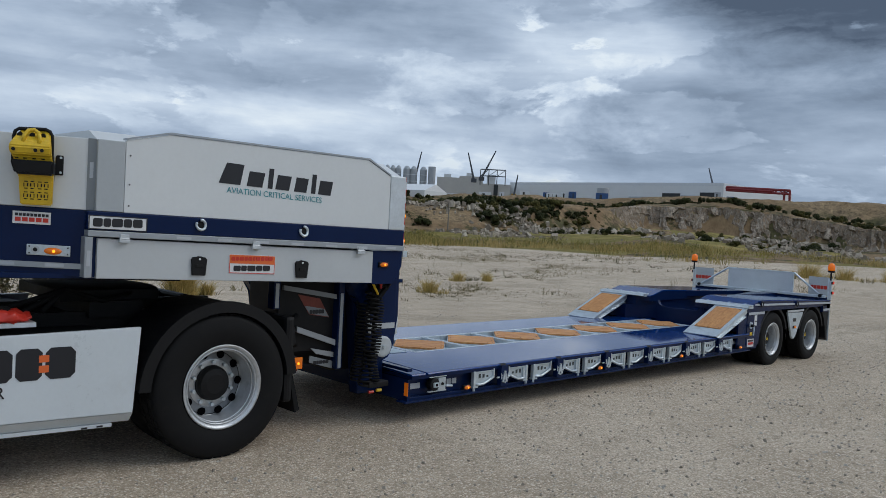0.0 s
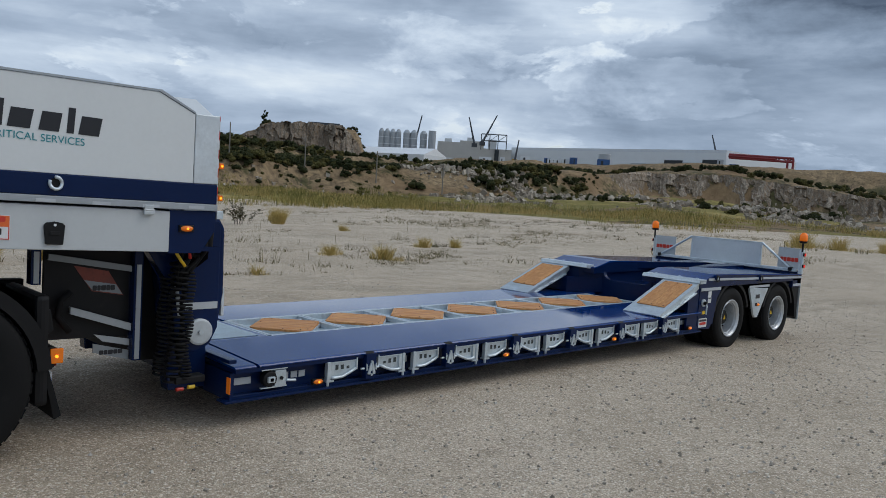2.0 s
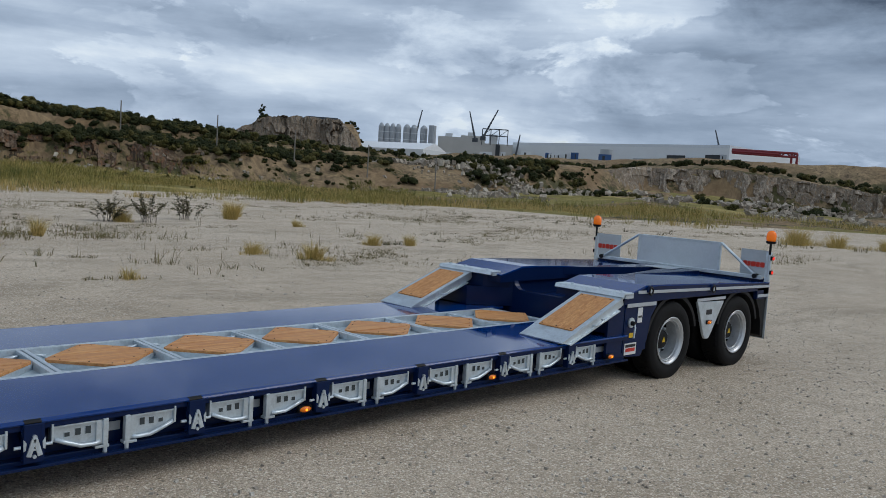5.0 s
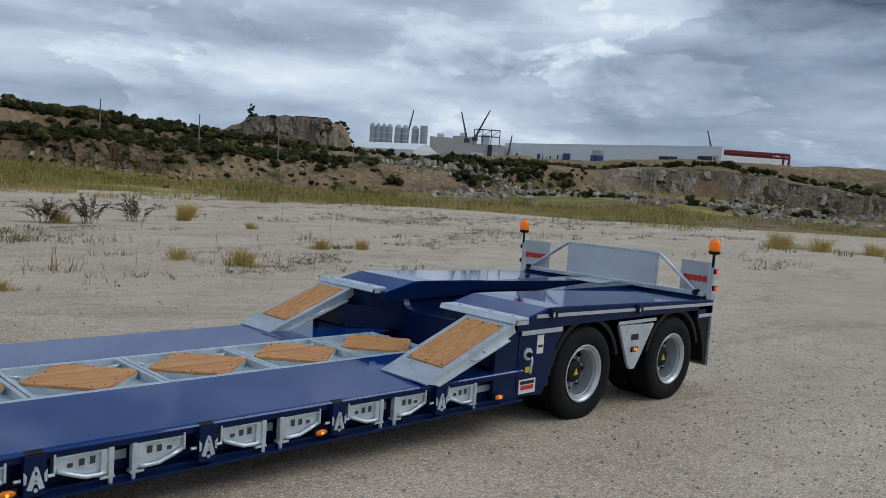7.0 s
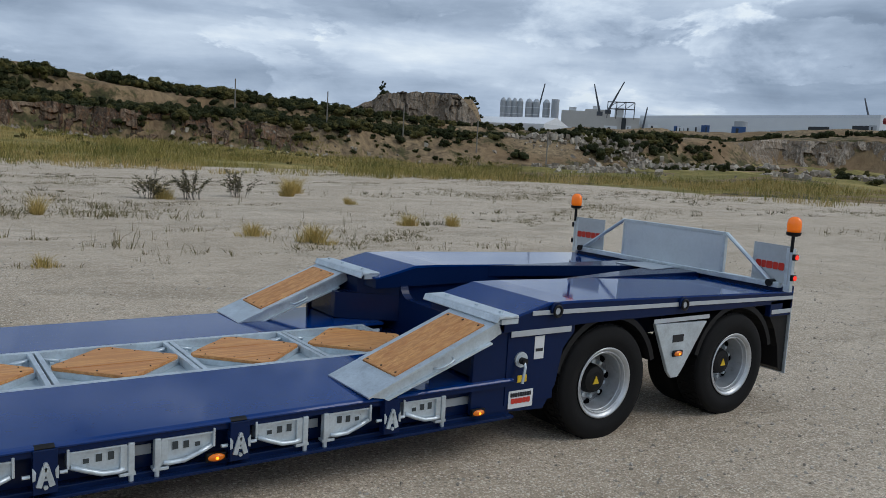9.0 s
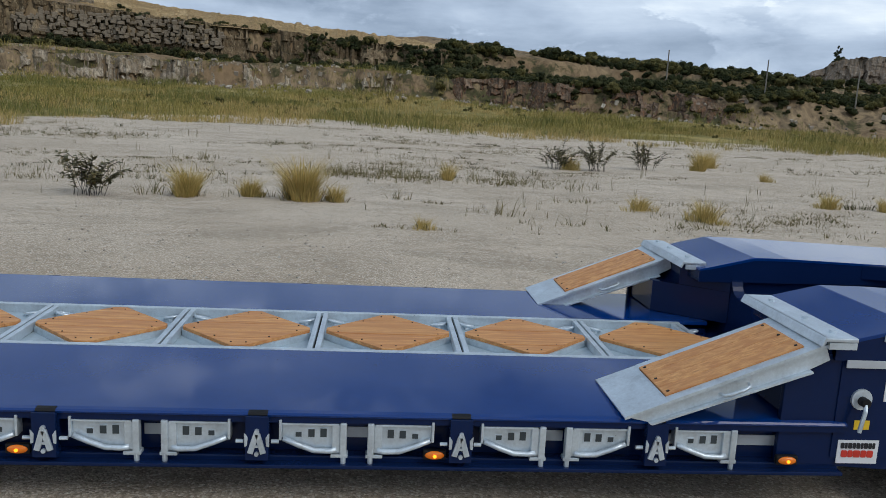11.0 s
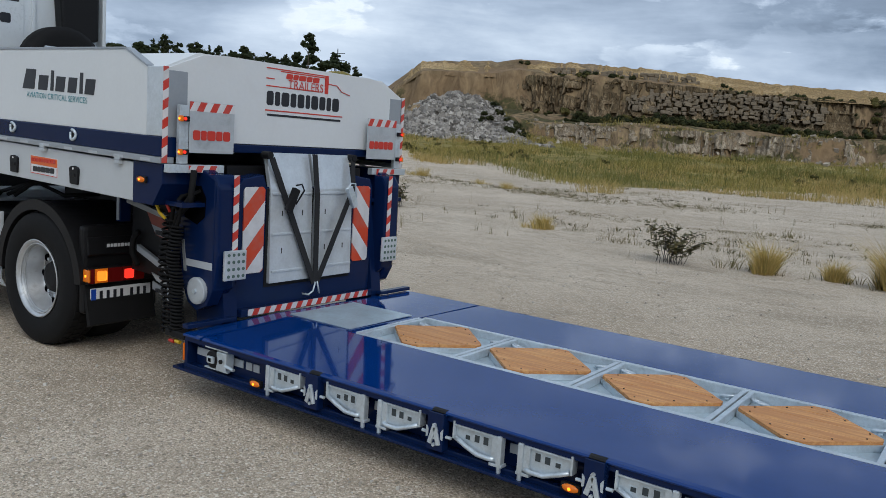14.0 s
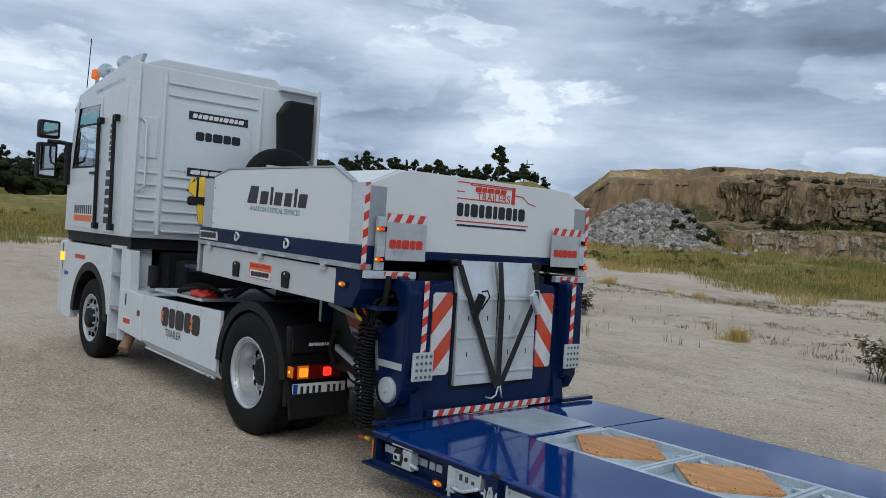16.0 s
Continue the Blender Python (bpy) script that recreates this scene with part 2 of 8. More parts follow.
AMBERLIT = glow("lit_amber_lens", (1.0, 0.27, 0.012), 2.2, (0.9, 0.3, 0.02))
REDLENS = glow("red_lamp_lens", (0.9, 0.02, 0.01), 0.012, (0.10, 0.005, 0.005))
TAILAMBER = glow("lit_tail_lens", (1.0, 0.34, 0.03), 0.6, (0.9, 0.35, 0.03))
REDLIT = glow("lit_red_lens", (1.0, 0.05, 0.03), 0.7, (0.7, 0.02, 0.01))
BEACON = glow("beacon_dome", (1.0, 0.20, 0.01), 0.22, (0.75, 0.16, 0.01))
LED = surface("glass_led", (0.10, 0.16, 0.14), 0.2, var=0.3)
SLOT = surface("shaded_slot", (0.035, 0.045, 0.05), 0.6, var=0.3)


def wood_material():
    n = Nodes("oiled_hardwood")
    r = n.random()
    grain = n.noise(7, 6, 0.65, (9, 0.9, 9), 0.5)
    pores = n.noise(90, 3, 0.6, (8, 0.6, 8))
    streak = n.noise(16, 4, 0.6, (2.2, 0.12, 2.2), 0.3)
    c = n.ramp(grain, [(0.25, (0.30, 0.115, 0.034)), (0.45, (0.61, 0.285, 0.092)), (0.75, (0.82, 0.47, 0.195))])
    c = n.mix(n.ramp(streak, [(0.42, 0.0), (0.60, 0.75)]), c, (0.44, 0.165, 0.048))
    c = n.mix(n.math("MULTIPLY", r, 0.4), c, (0.50, 0.23, 0.08))
    c = n.mix(n.ramp(pores, [(0.6, 0.0), (0.75, 0.5)]), c, (0.15, 0.06, 0.025))
    n.bump(grain, 0.15, 0.004)
    return n.done(c, n.ramp(grain, [(0.3, 0.5), (0.7, 0.66)]))


WOOD = wood_material()


def stripes(name, period, slope, a, b, axes=(0, 2)):
    """Slanting bands printed on tape."""
    n = Nodes(name)
    xyz = n.xyz()
    u = n.math("ADD", n.math("DIVIDE", xyz[axes[0]], period), n.math("MULTIPLY", n.math("DIVIDE", xyz[axes[1]], period), slope))
    f = n.math("GREATER_THAN", n.math("FRACT", n.math("ADD", u, 40.0)), 0.5)
    dirt = n.noise(9, 5, 0.6)
    c = n.mix(n.ramp(dirt, [(0.45, 0.0), (0.8, 0.35)]), n.mix(f, a, b), (0.25, 0.24, 0.23))
    return n.done(c, 0.35)


TAPE = stripes("red_white_tape", 0.11, 0.55, (0.66, 0.66, 0.67), (0.55, 0.035, 0.02))
TAPE_V = stripes("red_white_tape_upright", 0.20, 1.6, (0.66, 0.66, 0.67), (0.55, 0.035, 0.02))
BOARD_M = stripes("white_orange_marker_board", 0.30, -0.9, (0.66, 0.66, 0.67), (0.60, 0.055, 0.015))
BOARD = stripes("orange_white_marker_board", 0.30, 0.9, (0.66, 0.66, 0.67), (0.60, 0.055, 0.015))


def glass_material(name, col, rough=0.03):
    n = Nodes(name)
    return n.done(col, rough, 0.0, 0.5)


CLEARGLASS = glass_material("window_glass", (0.86, 0.92, 0.92))
CLEARGLASS.node_tree.nodes["Principled BSDF"].inputs["Transmission Weight"].default_value = 1.0
TEALGLASS = glass_material("teal_sun_strip", (0.02, 0.30, 0.30))
MIRROR = Nodes("mirror_glass").done((0.8, 0.82, 0.84), 0.02, 1.0)


def ground_material():
    n = Nodes("quarry_ground")
    turf, steep, far = n.attr("turf"), n.attr("steep"), n.attr("distance")
    broad, mid, fine = n.noise(0.22, 6, 0.6), n.noise(1.6, 6, 0.62), n.noise(75, 4, 0.7)
    sand = n.ramp(mid, [(0.28, (0.495, 0.405, 0.309)), (0.5, (0.659, 0.545, 0.421)), (0.78, (0.810, 0.683, 0.536))])
    zone = n.t.nodes.new("ShaderNodeMapRange")
    zone.interpolation_type = "SMOOTHSTEP"
    n.link(n.math("ADD", n.xyz()[0], n.math("MULTIPLY", n.noise(0.3, 4, 0.6), 6.0)), zone.inputs[0])
    zone.inputs[1].default_value, zone.inputs[2].default_value = -1.0, -8.0
    sand = n.mix(n.math("MULTIPLY", zone.outputs[0], 0.45), sand, (0.80, 0.685, 0.55))
    drag = n.noise(0.55, 7, 0.65, (1.0, 0.22, 1.0), 0.6)
    sand = n.mix(n.ramp(drag, [(0.50, 0.0), (0.66, 0.6)]), sand, (0.416, 0.330, 0.240))
    sand = n.mix(n.ramp(broad, [(0.42, 0.0), (0.60, 0.6)]), sand, (0.495, 0.392, 0.285))
    sand = n.mix(n.ramp(n.noise(2.6, 8, 0.8), [(0.53, 0.0), (0.61, 0.62)]), sand, (0.326, 0.260, 0.187))
    sand = n.mix(n.ramp(n.noise(0.8, 9, 0.82), [(0.48, 0.0), (0.58, 0.55)]), sand, (0.349, 0.274, 0.196))
    sand = n.mix(n.ramp(n.noise(0.33, 10, 0.8, (1.0, 0.4, 1.0), 1.0), [(0.53, 0.0), (0.60, 0.6)]), sand, (0.281, 0.218, 0.151))
    sand = n.mix(n.ramp(n.noise(11, 6, 0.75), [(0.56, 0.0), (0.68, 0.45)]), sand, (0.372, 0.308, 0.229))
    cells = n.voronoi(85, out="Color")
    grey = n.t.nodes.new("ShaderNodeRGBToBW")
    n.link(cells, grey.inputs[0])
    sand = n.mix(n.ramp(grey.outputs[0], [(0.62, 0.0), (0.80, 0.65)]), sand, (0.900, 0.806, 0.671))
    sand = n.mix(n.ramp(grey.outputs[0], [(0.20, 0.6), (0.36, 0.0)]), sand, (0.304, 0.246, 0.179))
    sand = n.mix(n.ramp(fine, [(0.34, 0.7), (0.50, 0.0)]), sand, (0.281, 0.230, 0.168))
    pebble = n.voronoi(85)
    # Colour darkened between the pebbles, as the small shadows among them.
    sand = n.mix(n.ramp(pebble, [(0.55, 0.0), (0.85, 0.45)]), sand, (0.247, 0.202, 0.145))
    grit = n.voronoi(36, out="Color")
    tone = n.t.nodes.new("ShaderNodeRGBToBW")
    n.link(grit, tone.inputs[0])
    body = n.ramp(n.voronoi(36), [(0.30, 1.0), (0.42, 0.0)])
    sand = n.mix(n.math("MULTIPLY", body, n.ramp(tone.outputs[0], [(0.70, 0.0), (0.78, 0.75)])), sand, (0.834, 0.770, 0.662))
    sand = n.mix(n.math("MULTIPLY", body, n.ramp(tone.outputs[0], [(0.24, 0.75), (0.31, 0.0)])), sand, (0.213, 0.180, 0.135))
    lumps = n.math("MULTIPLY", body, n.ramp(tone.outputs[0], [(0.35, 0.0), (0.75, 1.0)]))
    green = n.ramp(n.noise(0.16, 6, 0.65), [(0.3, (0.34, 0.26, 0.09)), (0.5, (0.16, 0.14, 0.038)), (0.7, (0.40, 0.31, 0.12))])
    strata = n.noise(0.8, 9, 0.74, (1.0, 1.0, 0.28), 0.8)
    rock = n.ramp(strata, [(0.30, (0.05, 0.038, 0.026)), (0.42, (0.15, 0.108, 0.066)), (0.54, (0.28, 0.20, 0.115)), (0.70, (0.42, 0.305, 0.17))])
    rock = n.mix(n.ramp(n.noise(0.09, 5, 0.55), [(0.42, 0.0), (0.6, 0.65)]), rock, (0.20, 0.125, 0.065))
    dark_earth = n.ramp(n.noise(0.45, 8, 0.72), [(0.34, (0.055, 0.045, 0.024)), (0.48, (0.135, 0.105, 0.056)), (0.62, (0.225, 0.168, 0.094)), (0.72, (0.07, 0.068, 0.026))])
    pale_earth = n.ramp(n.noise(0.45, 8, 0.72), [(0.34, (0.25, 0.165, 0.062)), (0.48, (0.52, 0.345, 0.14)), (0.62, (0.65, 0.455, 0.205)), (0.74, (0.20, 0.155, 0.055))])
    high = n.math("ADD", n.xyz()[2], n.math("MULTIPLY", n.noise(0.2, 4, 0.6), 3.0))
    earth = n.mix(n.ramp(n.math("MULTIPLY", high, 0.05), [(0.47, 0.0), (0.57, 1.0)]), dark_earth, pale_earth)
    wild = n.mix(n.ramp(steep, [(0.12, 0.0), (0.3, 1.0)]), earth, rock)
    scrub = n.ramp(n.noise(0.16, 7, 0.72), [(0.5, 0.0), (0.56, 0.85)])
    wild = n.mix(n.math("MULTIPLY", scrub, n.ramp(n.math("MULTIPLY", high, 0.05), [(0.47, 1.0), (0.56, 0.2)])), wild, n.ramp(n.noise(1.1, 5, 0.7), [(0.35, (0.018, 0.022, 0.009)), (0.65, (0.07, 0.075, 0.026))]))
    wild = n.mix(n.ramp(turf, [(0.45, 0.0), (0.55, 1.0)]), wild, green)
    edge = n.math("ADD", far, n.math("MULTIPLY", n.math("SUBTRACT", n.noise(0.12, 5, 0.6), 0.5), 0.5))
    c = n.mix(n.ramp(edge, [(0.45, 0.0), (0.55, 1.0)]), sand, wild)
    height = n.math("ADD", n.math("SUBTRACT", n.math("MULTIPLY", fine, 0.5), n.math("MULTIPLY", pebble, 0.7)), n.math("MULTIPLY", lumps, 0.6))
    n.bump(height, 0.8, 0.013)
    return n.done(c, 0.93, spec=0.2)


def leafy(name, a, b, c):
    n = Nodes(name)
    col = n.ramp(n.island(), [(0.0, a), (0.5, b), (1.0, c)])
    n.p.inputs["Subsurface Weight"].default_value = 0.0
    return n.done(col, 0.7, spec=0.25)


def scrub_material(name, a, b, c):
    """Leafy growth: a tone for each lobe and leaf, broken by fine leaf-sized light and dark."""
    n = Nodes(name)
    col = n.ramp(n.island(), [(0.0, a), (0.6, b), (1.0, c)])
    leaf = n.noise(8, 6, 0.8)
    col = n.mix(n.ramp(leaf, [(0.40, 0.75), (0.52, 0.0)]), col, tint(a, 0.45))
    col = n.mix(n.ramp(leaf, [(0.54, 0.0), (0.68, 0.6)]), col, c)
    col = n.mix(n.ramp(n.noise(0.25, 3, 0.5), [(0.45, 0.0), (0.65, 0.5)]), col, tint(c, 0.8))
    n.bump(leaf, 0.9, 0.2)
    return n.done(col, 0.85, spec=0.1)


def face_material(name, a, b, c, seep, moss):
    """Quarried rock: a tone for each block, upright streaks of seepage, fine cracks and grain."""
    n = Nodes(name)
    tone = n.attr("tone")
    col = n.ramp(tone, [(0.1, a), (0.5, b), (0.9, c)])
    col = n.mix(n.ramp(n.noise(0.9, 8, 0.72), [(0.36, 0.7), (0.52, 0.0)]), col, tint(a, 0.55))
    streak = n.noise(2.6, 7, 0.7, (1.0, 1.0, 0.10), 0.5)
    col = n.mix(n.ramp(streak, [(0.50, 0.0), (0.60, 0.75)]), col, seep)
    col = n.mix(n.ramp(streak, [(0.34, 0.85), (0.46, 0.0)]), col, tint(c, 1.12))
    col = n.mix(n.ramp(n.noise(0.28, 6, 0.65, (1, 1, 0.6)), [(0.55, 0.0), (0.66, 0.55)]), col, moss)
    crack = n.noise(2.2, 7, 0.7, (1, 1, 0.45), 0.6)
    col = n.mix(n.ramp(n.math("ABSOLUTE", n.math("SUBTRACT", crack, 0.5)), [(0.0, 0.9), (0.03, 0.0)]), col, tint(a, 0.25))
    n.bump(n.math("ADD", crack, n.noise(6, 5, 0.7)), 0.8, 0.12)
    return n.done(col, 0.92, spec=0.15)


GROUND = ground_material()
FACE_PALE = face_material("pale_jointed_rock", (0.24, 0.195, 0.142), (0.40, 0.33, 0.24), (0.53, 0.45, 0.34), (0.28, 0.205, 0.125), (0.085, 0.075, 0.04))
FACE_BROWN = face_material("brown_jointed_rock", (0.13, 0.095, 0.055), (0.235, 0.172, 0.102), (0.36, 0.275, 0.172), (0.13, 0.085, 0.045), (0.055, 0.052, 0.026))
FACE_RUST = face_material("rusty_broken_rock", (0.085, 0.06, 0.043), (0.165, 0.11, 0.073), (0.29, 0.215, 0.15), (0.22, 0.105, 0.05), (0.045, 0.048, 0.024))
FACE_GREY = face_material("grey_sheer_rock", (0.22, 0.18, 0.14), (0.34, 0.285, 0.225), (0.46, 0.39, 0.315), (0.25, 0.165, 0.10), (0.14, 0.11, 0.07))
FACE_EARTH = face_material("layered_tan_earth", (0.36, 0.245, 0.115), (0.48, 0.335, 0.165), (0.58, 0.42, 0.22), (0.33, 0.205, 0.09), (0.22, 0.17, 0.07))
FACE_KNOLL = face_material("knoll_rock", (0.19, 0.155, 0.12), (0.27, 0.225, 0.175), (0.36, 0.31, 0.25), (0.20, 0.13, 0.075), (0.12, 0.10, 0.07))
SHRUB = scrub_material("scrub", (0.018, 0.024, 0.010), (0.038, 0.046, 0.018), (0.07, 0.072, 0.028))
SHRUB_PALE = scrub_material("gorse", (0.05, 0.05, 0.016), (0.10, 0.095, 0.03), (0.16, 0.135, 0.05))
TREECROWN = scrub_material("tree_crown", (0.016, 0.024, 0.012), (0.03, 0.042, 0.019), (0.05, 0.06, 0.027))
HAY = leafy("dry_meadow_grass", (0.38, 0.28, 0.10), (0.50, 0.37, 0.15), (0.29, 0.215, 0.07))
TURF = leafy("meadow_grass", (0.17, 0.15, 0.04), (0.28, 0.235, 0.065), (0.40, 0.31, 0.10))
LUSH = leafy("rank_grass", (0.09, 0.095, 0.025), (0.165, 0.16, 0.042), (0.24, 0.215, 0.06))
STRAW = leafy("straw_grass", (0.44, 0.32, 0.10), (0.60, 0.44, 0.17), (0.27, 0.23, 0.06))
WEED = leafy("dry_weed", (0.13, 0.095, 0.045), (0.21, 0.17, 0.07), (0.08, 0.08, 0.028))
BUSHLEAF = leafy("bush_leaves", (0.045, 0.046, 0.018), (0.085, 0.078, 0.03), (0.16, 0.12, 0.05))
BARK = surface("bark", (0.06, 0.05, 0.04), 0.9, var=0.3, scale=8, bump=0.3)


def stone_material(name, a, b, c):
    n = Nodes(name)
    col = n.ramp(n.island(), [(0.0, a), (0.5, b), (1.0, c)])
    g = n.noise(6, 5, 0.65)
    col = n.mix(n.ramp(g, [(0.4, 0.0), (0.75, 0.5)]), col, tint(a, 0.6))
    n.bump(g, 0.4, 0.03)
    return n.done(col, 0.9, spec=0.2)


RUBBLE = stone_material("granite_rubble", (0.13, 0.118, 0.105), (0.30, 0.277, 0.25), (0.50, 0.465, 0.415))
PEBBLE = stone_material("pale_pebbles", (0.30, 0.26, 0.21), (0.44, 0.39, 0.33), (0.58, 0.54, 0.48))
BLOCKS = stone_material("granite_blocks", (0.15, 0.118, 0.08), (0.23, 0.185, 0.132), (0.33, 0.275, 0.205))
BOULDER = stone_material("pale_boulders", (0.21, 0.175, 0.135), (0.35, 0.30, 0.24), (0.52, 0.46, 0.375))

# ---- mesh helpers ----
BASES = {}


def mesh_of(name, bm, mat, smooth=False):
    bmesh.ops.recalc_face_normals(bm, faces=bm.faces)
    me = bpy.data.meshes.new(name)
    bm.to_mesh(me)
    bm.free()
    me.materials.append(mat)
    if smooth:
        me.shade_smooth()
    return me


def thing(name, at, label, category, group="", kind=""):
    """An Empty at the base of a thing, which parents its parts."""
    ob = new(name)
    ob.location = at
    ob.empty_display_size = 0.2
    BASES[ob] = Matrix.Translation(at)
    return tagged(ob, label, category, group, kind)


def under(ob, parent):
    ob.parent = parent
    ob.matrix_parent_inverse = BASES[parent].inverted()
    BASES[ob] = BASES.get(ob, Matrix.Identity(4))
    return ob


def part(name, bm, mat, parent, label="", smooth=False):
    """Links a bmesh, in world metres, as one mesh object under a thing or a part."""
    ob = new(name, mesh_of(name, bm, mat, smooth))
    BASES[ob] = Matrix.Identity(4)
    under(ob, parent)
    return tagged(ob, label)


def solid(name, bm, mat, label, category="", group="", kind="", smooth=False):
    ob = new(name, mesh_of(name, bm, mat, smooth))
    BASES[ob] = Matrix.Identity(4)
    return tagged(ob, label, category, group, kind)


def box(x0, x1, y0, y1, z0, z1, bevel=0.0, bm=None, m=None):
    bm = bm or bmesh.new()
    made = bmesh.ops.create_cube(bm, size=1.0)["verts"]
    for v in made:
        v.co = Vector(((x0 + x1) / 2 + v.co.x * (x1 - x0), (y0 + y1) / 2 + v.co.y * (y1 - y0), (z0 + z1) / 2 + v.co.z * (z1 - z0)))
    if m is not None:
        bmesh.ops.transform(bm, matrix=m, verts=made)
    if bevel:
        edges = list({e for v in made for e in v.link_edges})
        bmesh.ops.bevel(bm, geom=edges, offset=bevel, segments=2, affect="EDGES", profile=0.6)
    return bm


def prism(pts, axis, a0, a1, bevel=0.0, bm=None, m=None):
    """A polygon, in the two other axes' order, drawn out along axis from a0 to a1."""
    bm = bm or bmesh.new()

    def at(p, a):
        return {"x": (a, p[0], p[1]), "y": (p[0], a, p[1]), "z": (p[0], p[1], a)}[axis]

    lo, hi = [bm.verts.new(at(p, a0)) for p in pts], [bm.verts.new(at(p, a1)) for p in pts]
    k = len(pts)
    faces = [bm.faces.new(lo), bm.faces.new(hi[::-1])]
    for i in range(k):
        faces.append(bm.faces.new((lo[i], hi[i], hi[(i + 1) % k], lo[(i + 1) % k])))
    if m is not None:
        bmesh.ops.transform(bm, matrix=m, verts=lo + hi)
    if bevel:
        edges = list({e for v in lo + hi for e in v.link_edges})
        bmesh.ops.bevel(bm, geom=edges, offset=bevel, segments=2, affect="EDGES", profile=0.6)
    return bm


def rod(a, b, r, seg=10, r2=None, bm=None):
    bm = bm or bmesh.new()
    a, b = Vector(a), Vector(b)
    turn = (b - a).to_track_quat("Z", "Y").to_matrix().to_4x4()
    bmesh.ops.create_cone(bm, cap_ends=True, segments=seg, radius1=r, radius2=r if r2 is None else r2, depth=(b - a).length, matrix=Matrix.Translation((a + b) / 2) @ turn)
    return bm


def pipe(pts, r, seg=8, closed=False, bm=None):
    """A round bar along a line of points."""
    bm = bm or bmesh.new()
    pts = [Vector(p) for p in pts]
    rings, k = [], len(pts)
    side = None
    for i, p in enumerate(pts):
        a, b = pts[i - 1] if (i or closed) else p, pts[(i + 1) % k] if (i < k - 1 or closed) else p
        d = (b - a).normalized()
        ref = side if side is not None else (Vector((0, 0, 1)) if abs(d.z) < 0.9 else Vector((1, 0, 0)))
        u = (ref - d * ref.dot(d)).normalized()
        w = d.cross(u)
        side = u
        rings.append([bm.verts.new(p + (u * math.cos(t) + w * math.sin(t)) * r) for t in (2 * math.pi * j / seg for j in range(seg))])
    for i in range(k if closed else k - 1):
        q, s = rings[i], rings[(i + 1) % k]
        for j in range(seg):
            bm.faces.new((q[j], q[(j + 1) % seg], s[(j + 1) % seg], s[j]))
    if not closed:
        bm.faces.new(rings[0][::-1]), bm.faces.new(rings[-1])
    return bm


def lathe(profile, centre, axis="x", seg=40, bm=None, caps=True):
    """Profile of (along the axis, radius) turned round the axis through centre."""
    bm = bm or bmesh.new()
    c = Vector(centre)
    rings = []
    for a, r in profile:
        ring = []
        for j in range(seg):
            t = 2 * math.pi * j / seg
            u, w = math.cos(t) * r, math.sin(t) * r
            ring.append(bm.verts.new(c + Vector({"x": (a, u, w), "y": (u, a, w), "z": (u, w, a)}[axis])))
        rings.append(ring)
    for q, s in zip(rings, rings[1:]):
        for j in range(seg):
            bm.faces.new((q[j], q[(j + 1) % seg], s[(j + 1) % seg], s[j]))
    if caps:
        bm.faces.new(rings[0]), bm.faces.new(rings[-1][::-1])
    return bm


def arc(cy, cz, r, a0, a1, n=16):
    return [(cy + r * math.cos(radians(a0 + (a1 - a0) * i / n)), cz + r * math.sin(radians(a0 + (a1 - a0) * i / n))) for i in range(n + 1)]


def raw_mesh(name, verts, faces, mat, smooth=False):
    me = bpy.data.meshes.new(name)
    me.from_pydata(verts, [], faces)
    me.materials.append(mat)
    if smooth:
        me.shade_smooth()
    return me

# ---- ground: one sheet from the yard to the horizon ----
CX, CY = 3.5, 2.5    # the middle of the yard, from which bearings are counted (degrees left of +y)

# bearing: foot of the slope (distance, height), ledge (distance, height), crest (distance, height)
RELIEF = [
    (0, 150, 0.5, 170, 3.0, 300, 12.0),
    (18, 160, 0.5, 172, 5.2, 270, 14.8),
    (27, 160, 1.9, 172, 8.6, 270, 13.9),
    (33, 158, 3.2, 172, 8.0, 270, 13.0),
    (38, 130, 1.2, 180, 6.5, 270, 12.2),
    (46, 104, 0.5, 165, 5.6, 262, 11.3),
    (50, 102, 0.3, 150, 4.5, 238, 8.6),
    (54, 100, 0.2, 140, 4.2, 240, 9.2),
    (62, 96, 0.6, 112, 4.0, 160, 9.0),
    (75, 97, 1.2, 110, 5.0, 142, 10.2),
    (85, 98, 1.9, 106, 5.2, 130, 11.0),
    (100, 98, 2.1, 104, 5.3, 128, 12.9),
    (111, 98, 2.2, 104, 5.4, 126, 14.7),
    (119, 98, 2.4, 106, 5.2, 128, 15.1),
    (126.5, 96, 2.4, 106, 6.0, 128, 13.9),
    (129.5, 100, 2.4, 112, 4.0, 135, 9.0),
    (132, 100, 2.0, 150, 6.5, 250, 20.0),
    (150, 95, 1.6, 150, 6.5, 250, 19.5),
    (160, 90, 1.2, 130, 3.6, 200, 7.5),
    (175, 90, 1.0, 130, 3.4, 190, 6.0),
    (200, 110, 0.5, 160, 3.0, 300, 8.0),
    (360, 150, 0.5, 170, 3.0, 300, 12.0),
]
# near edge of the rough grass: bearings and distances
EDGE_AZ = (0, 12, 24, 36, 45, 52, 63, 73, 84, 91, 98, 105, 111, 114, 119, 127, 150, 172, 215, 360)
EDGE_R = (74, 70, 58, 52, 57, 58, 57, 53, 52, 54, 53, 50, 43, 45, 56, 66, 58, 50, 70, 74)
R_AZ = np.array([r[0] for r in RELIEF], float)
R_COL = [np.array([r[i] for r in RELIEF], float) for i in range(1, 7)]


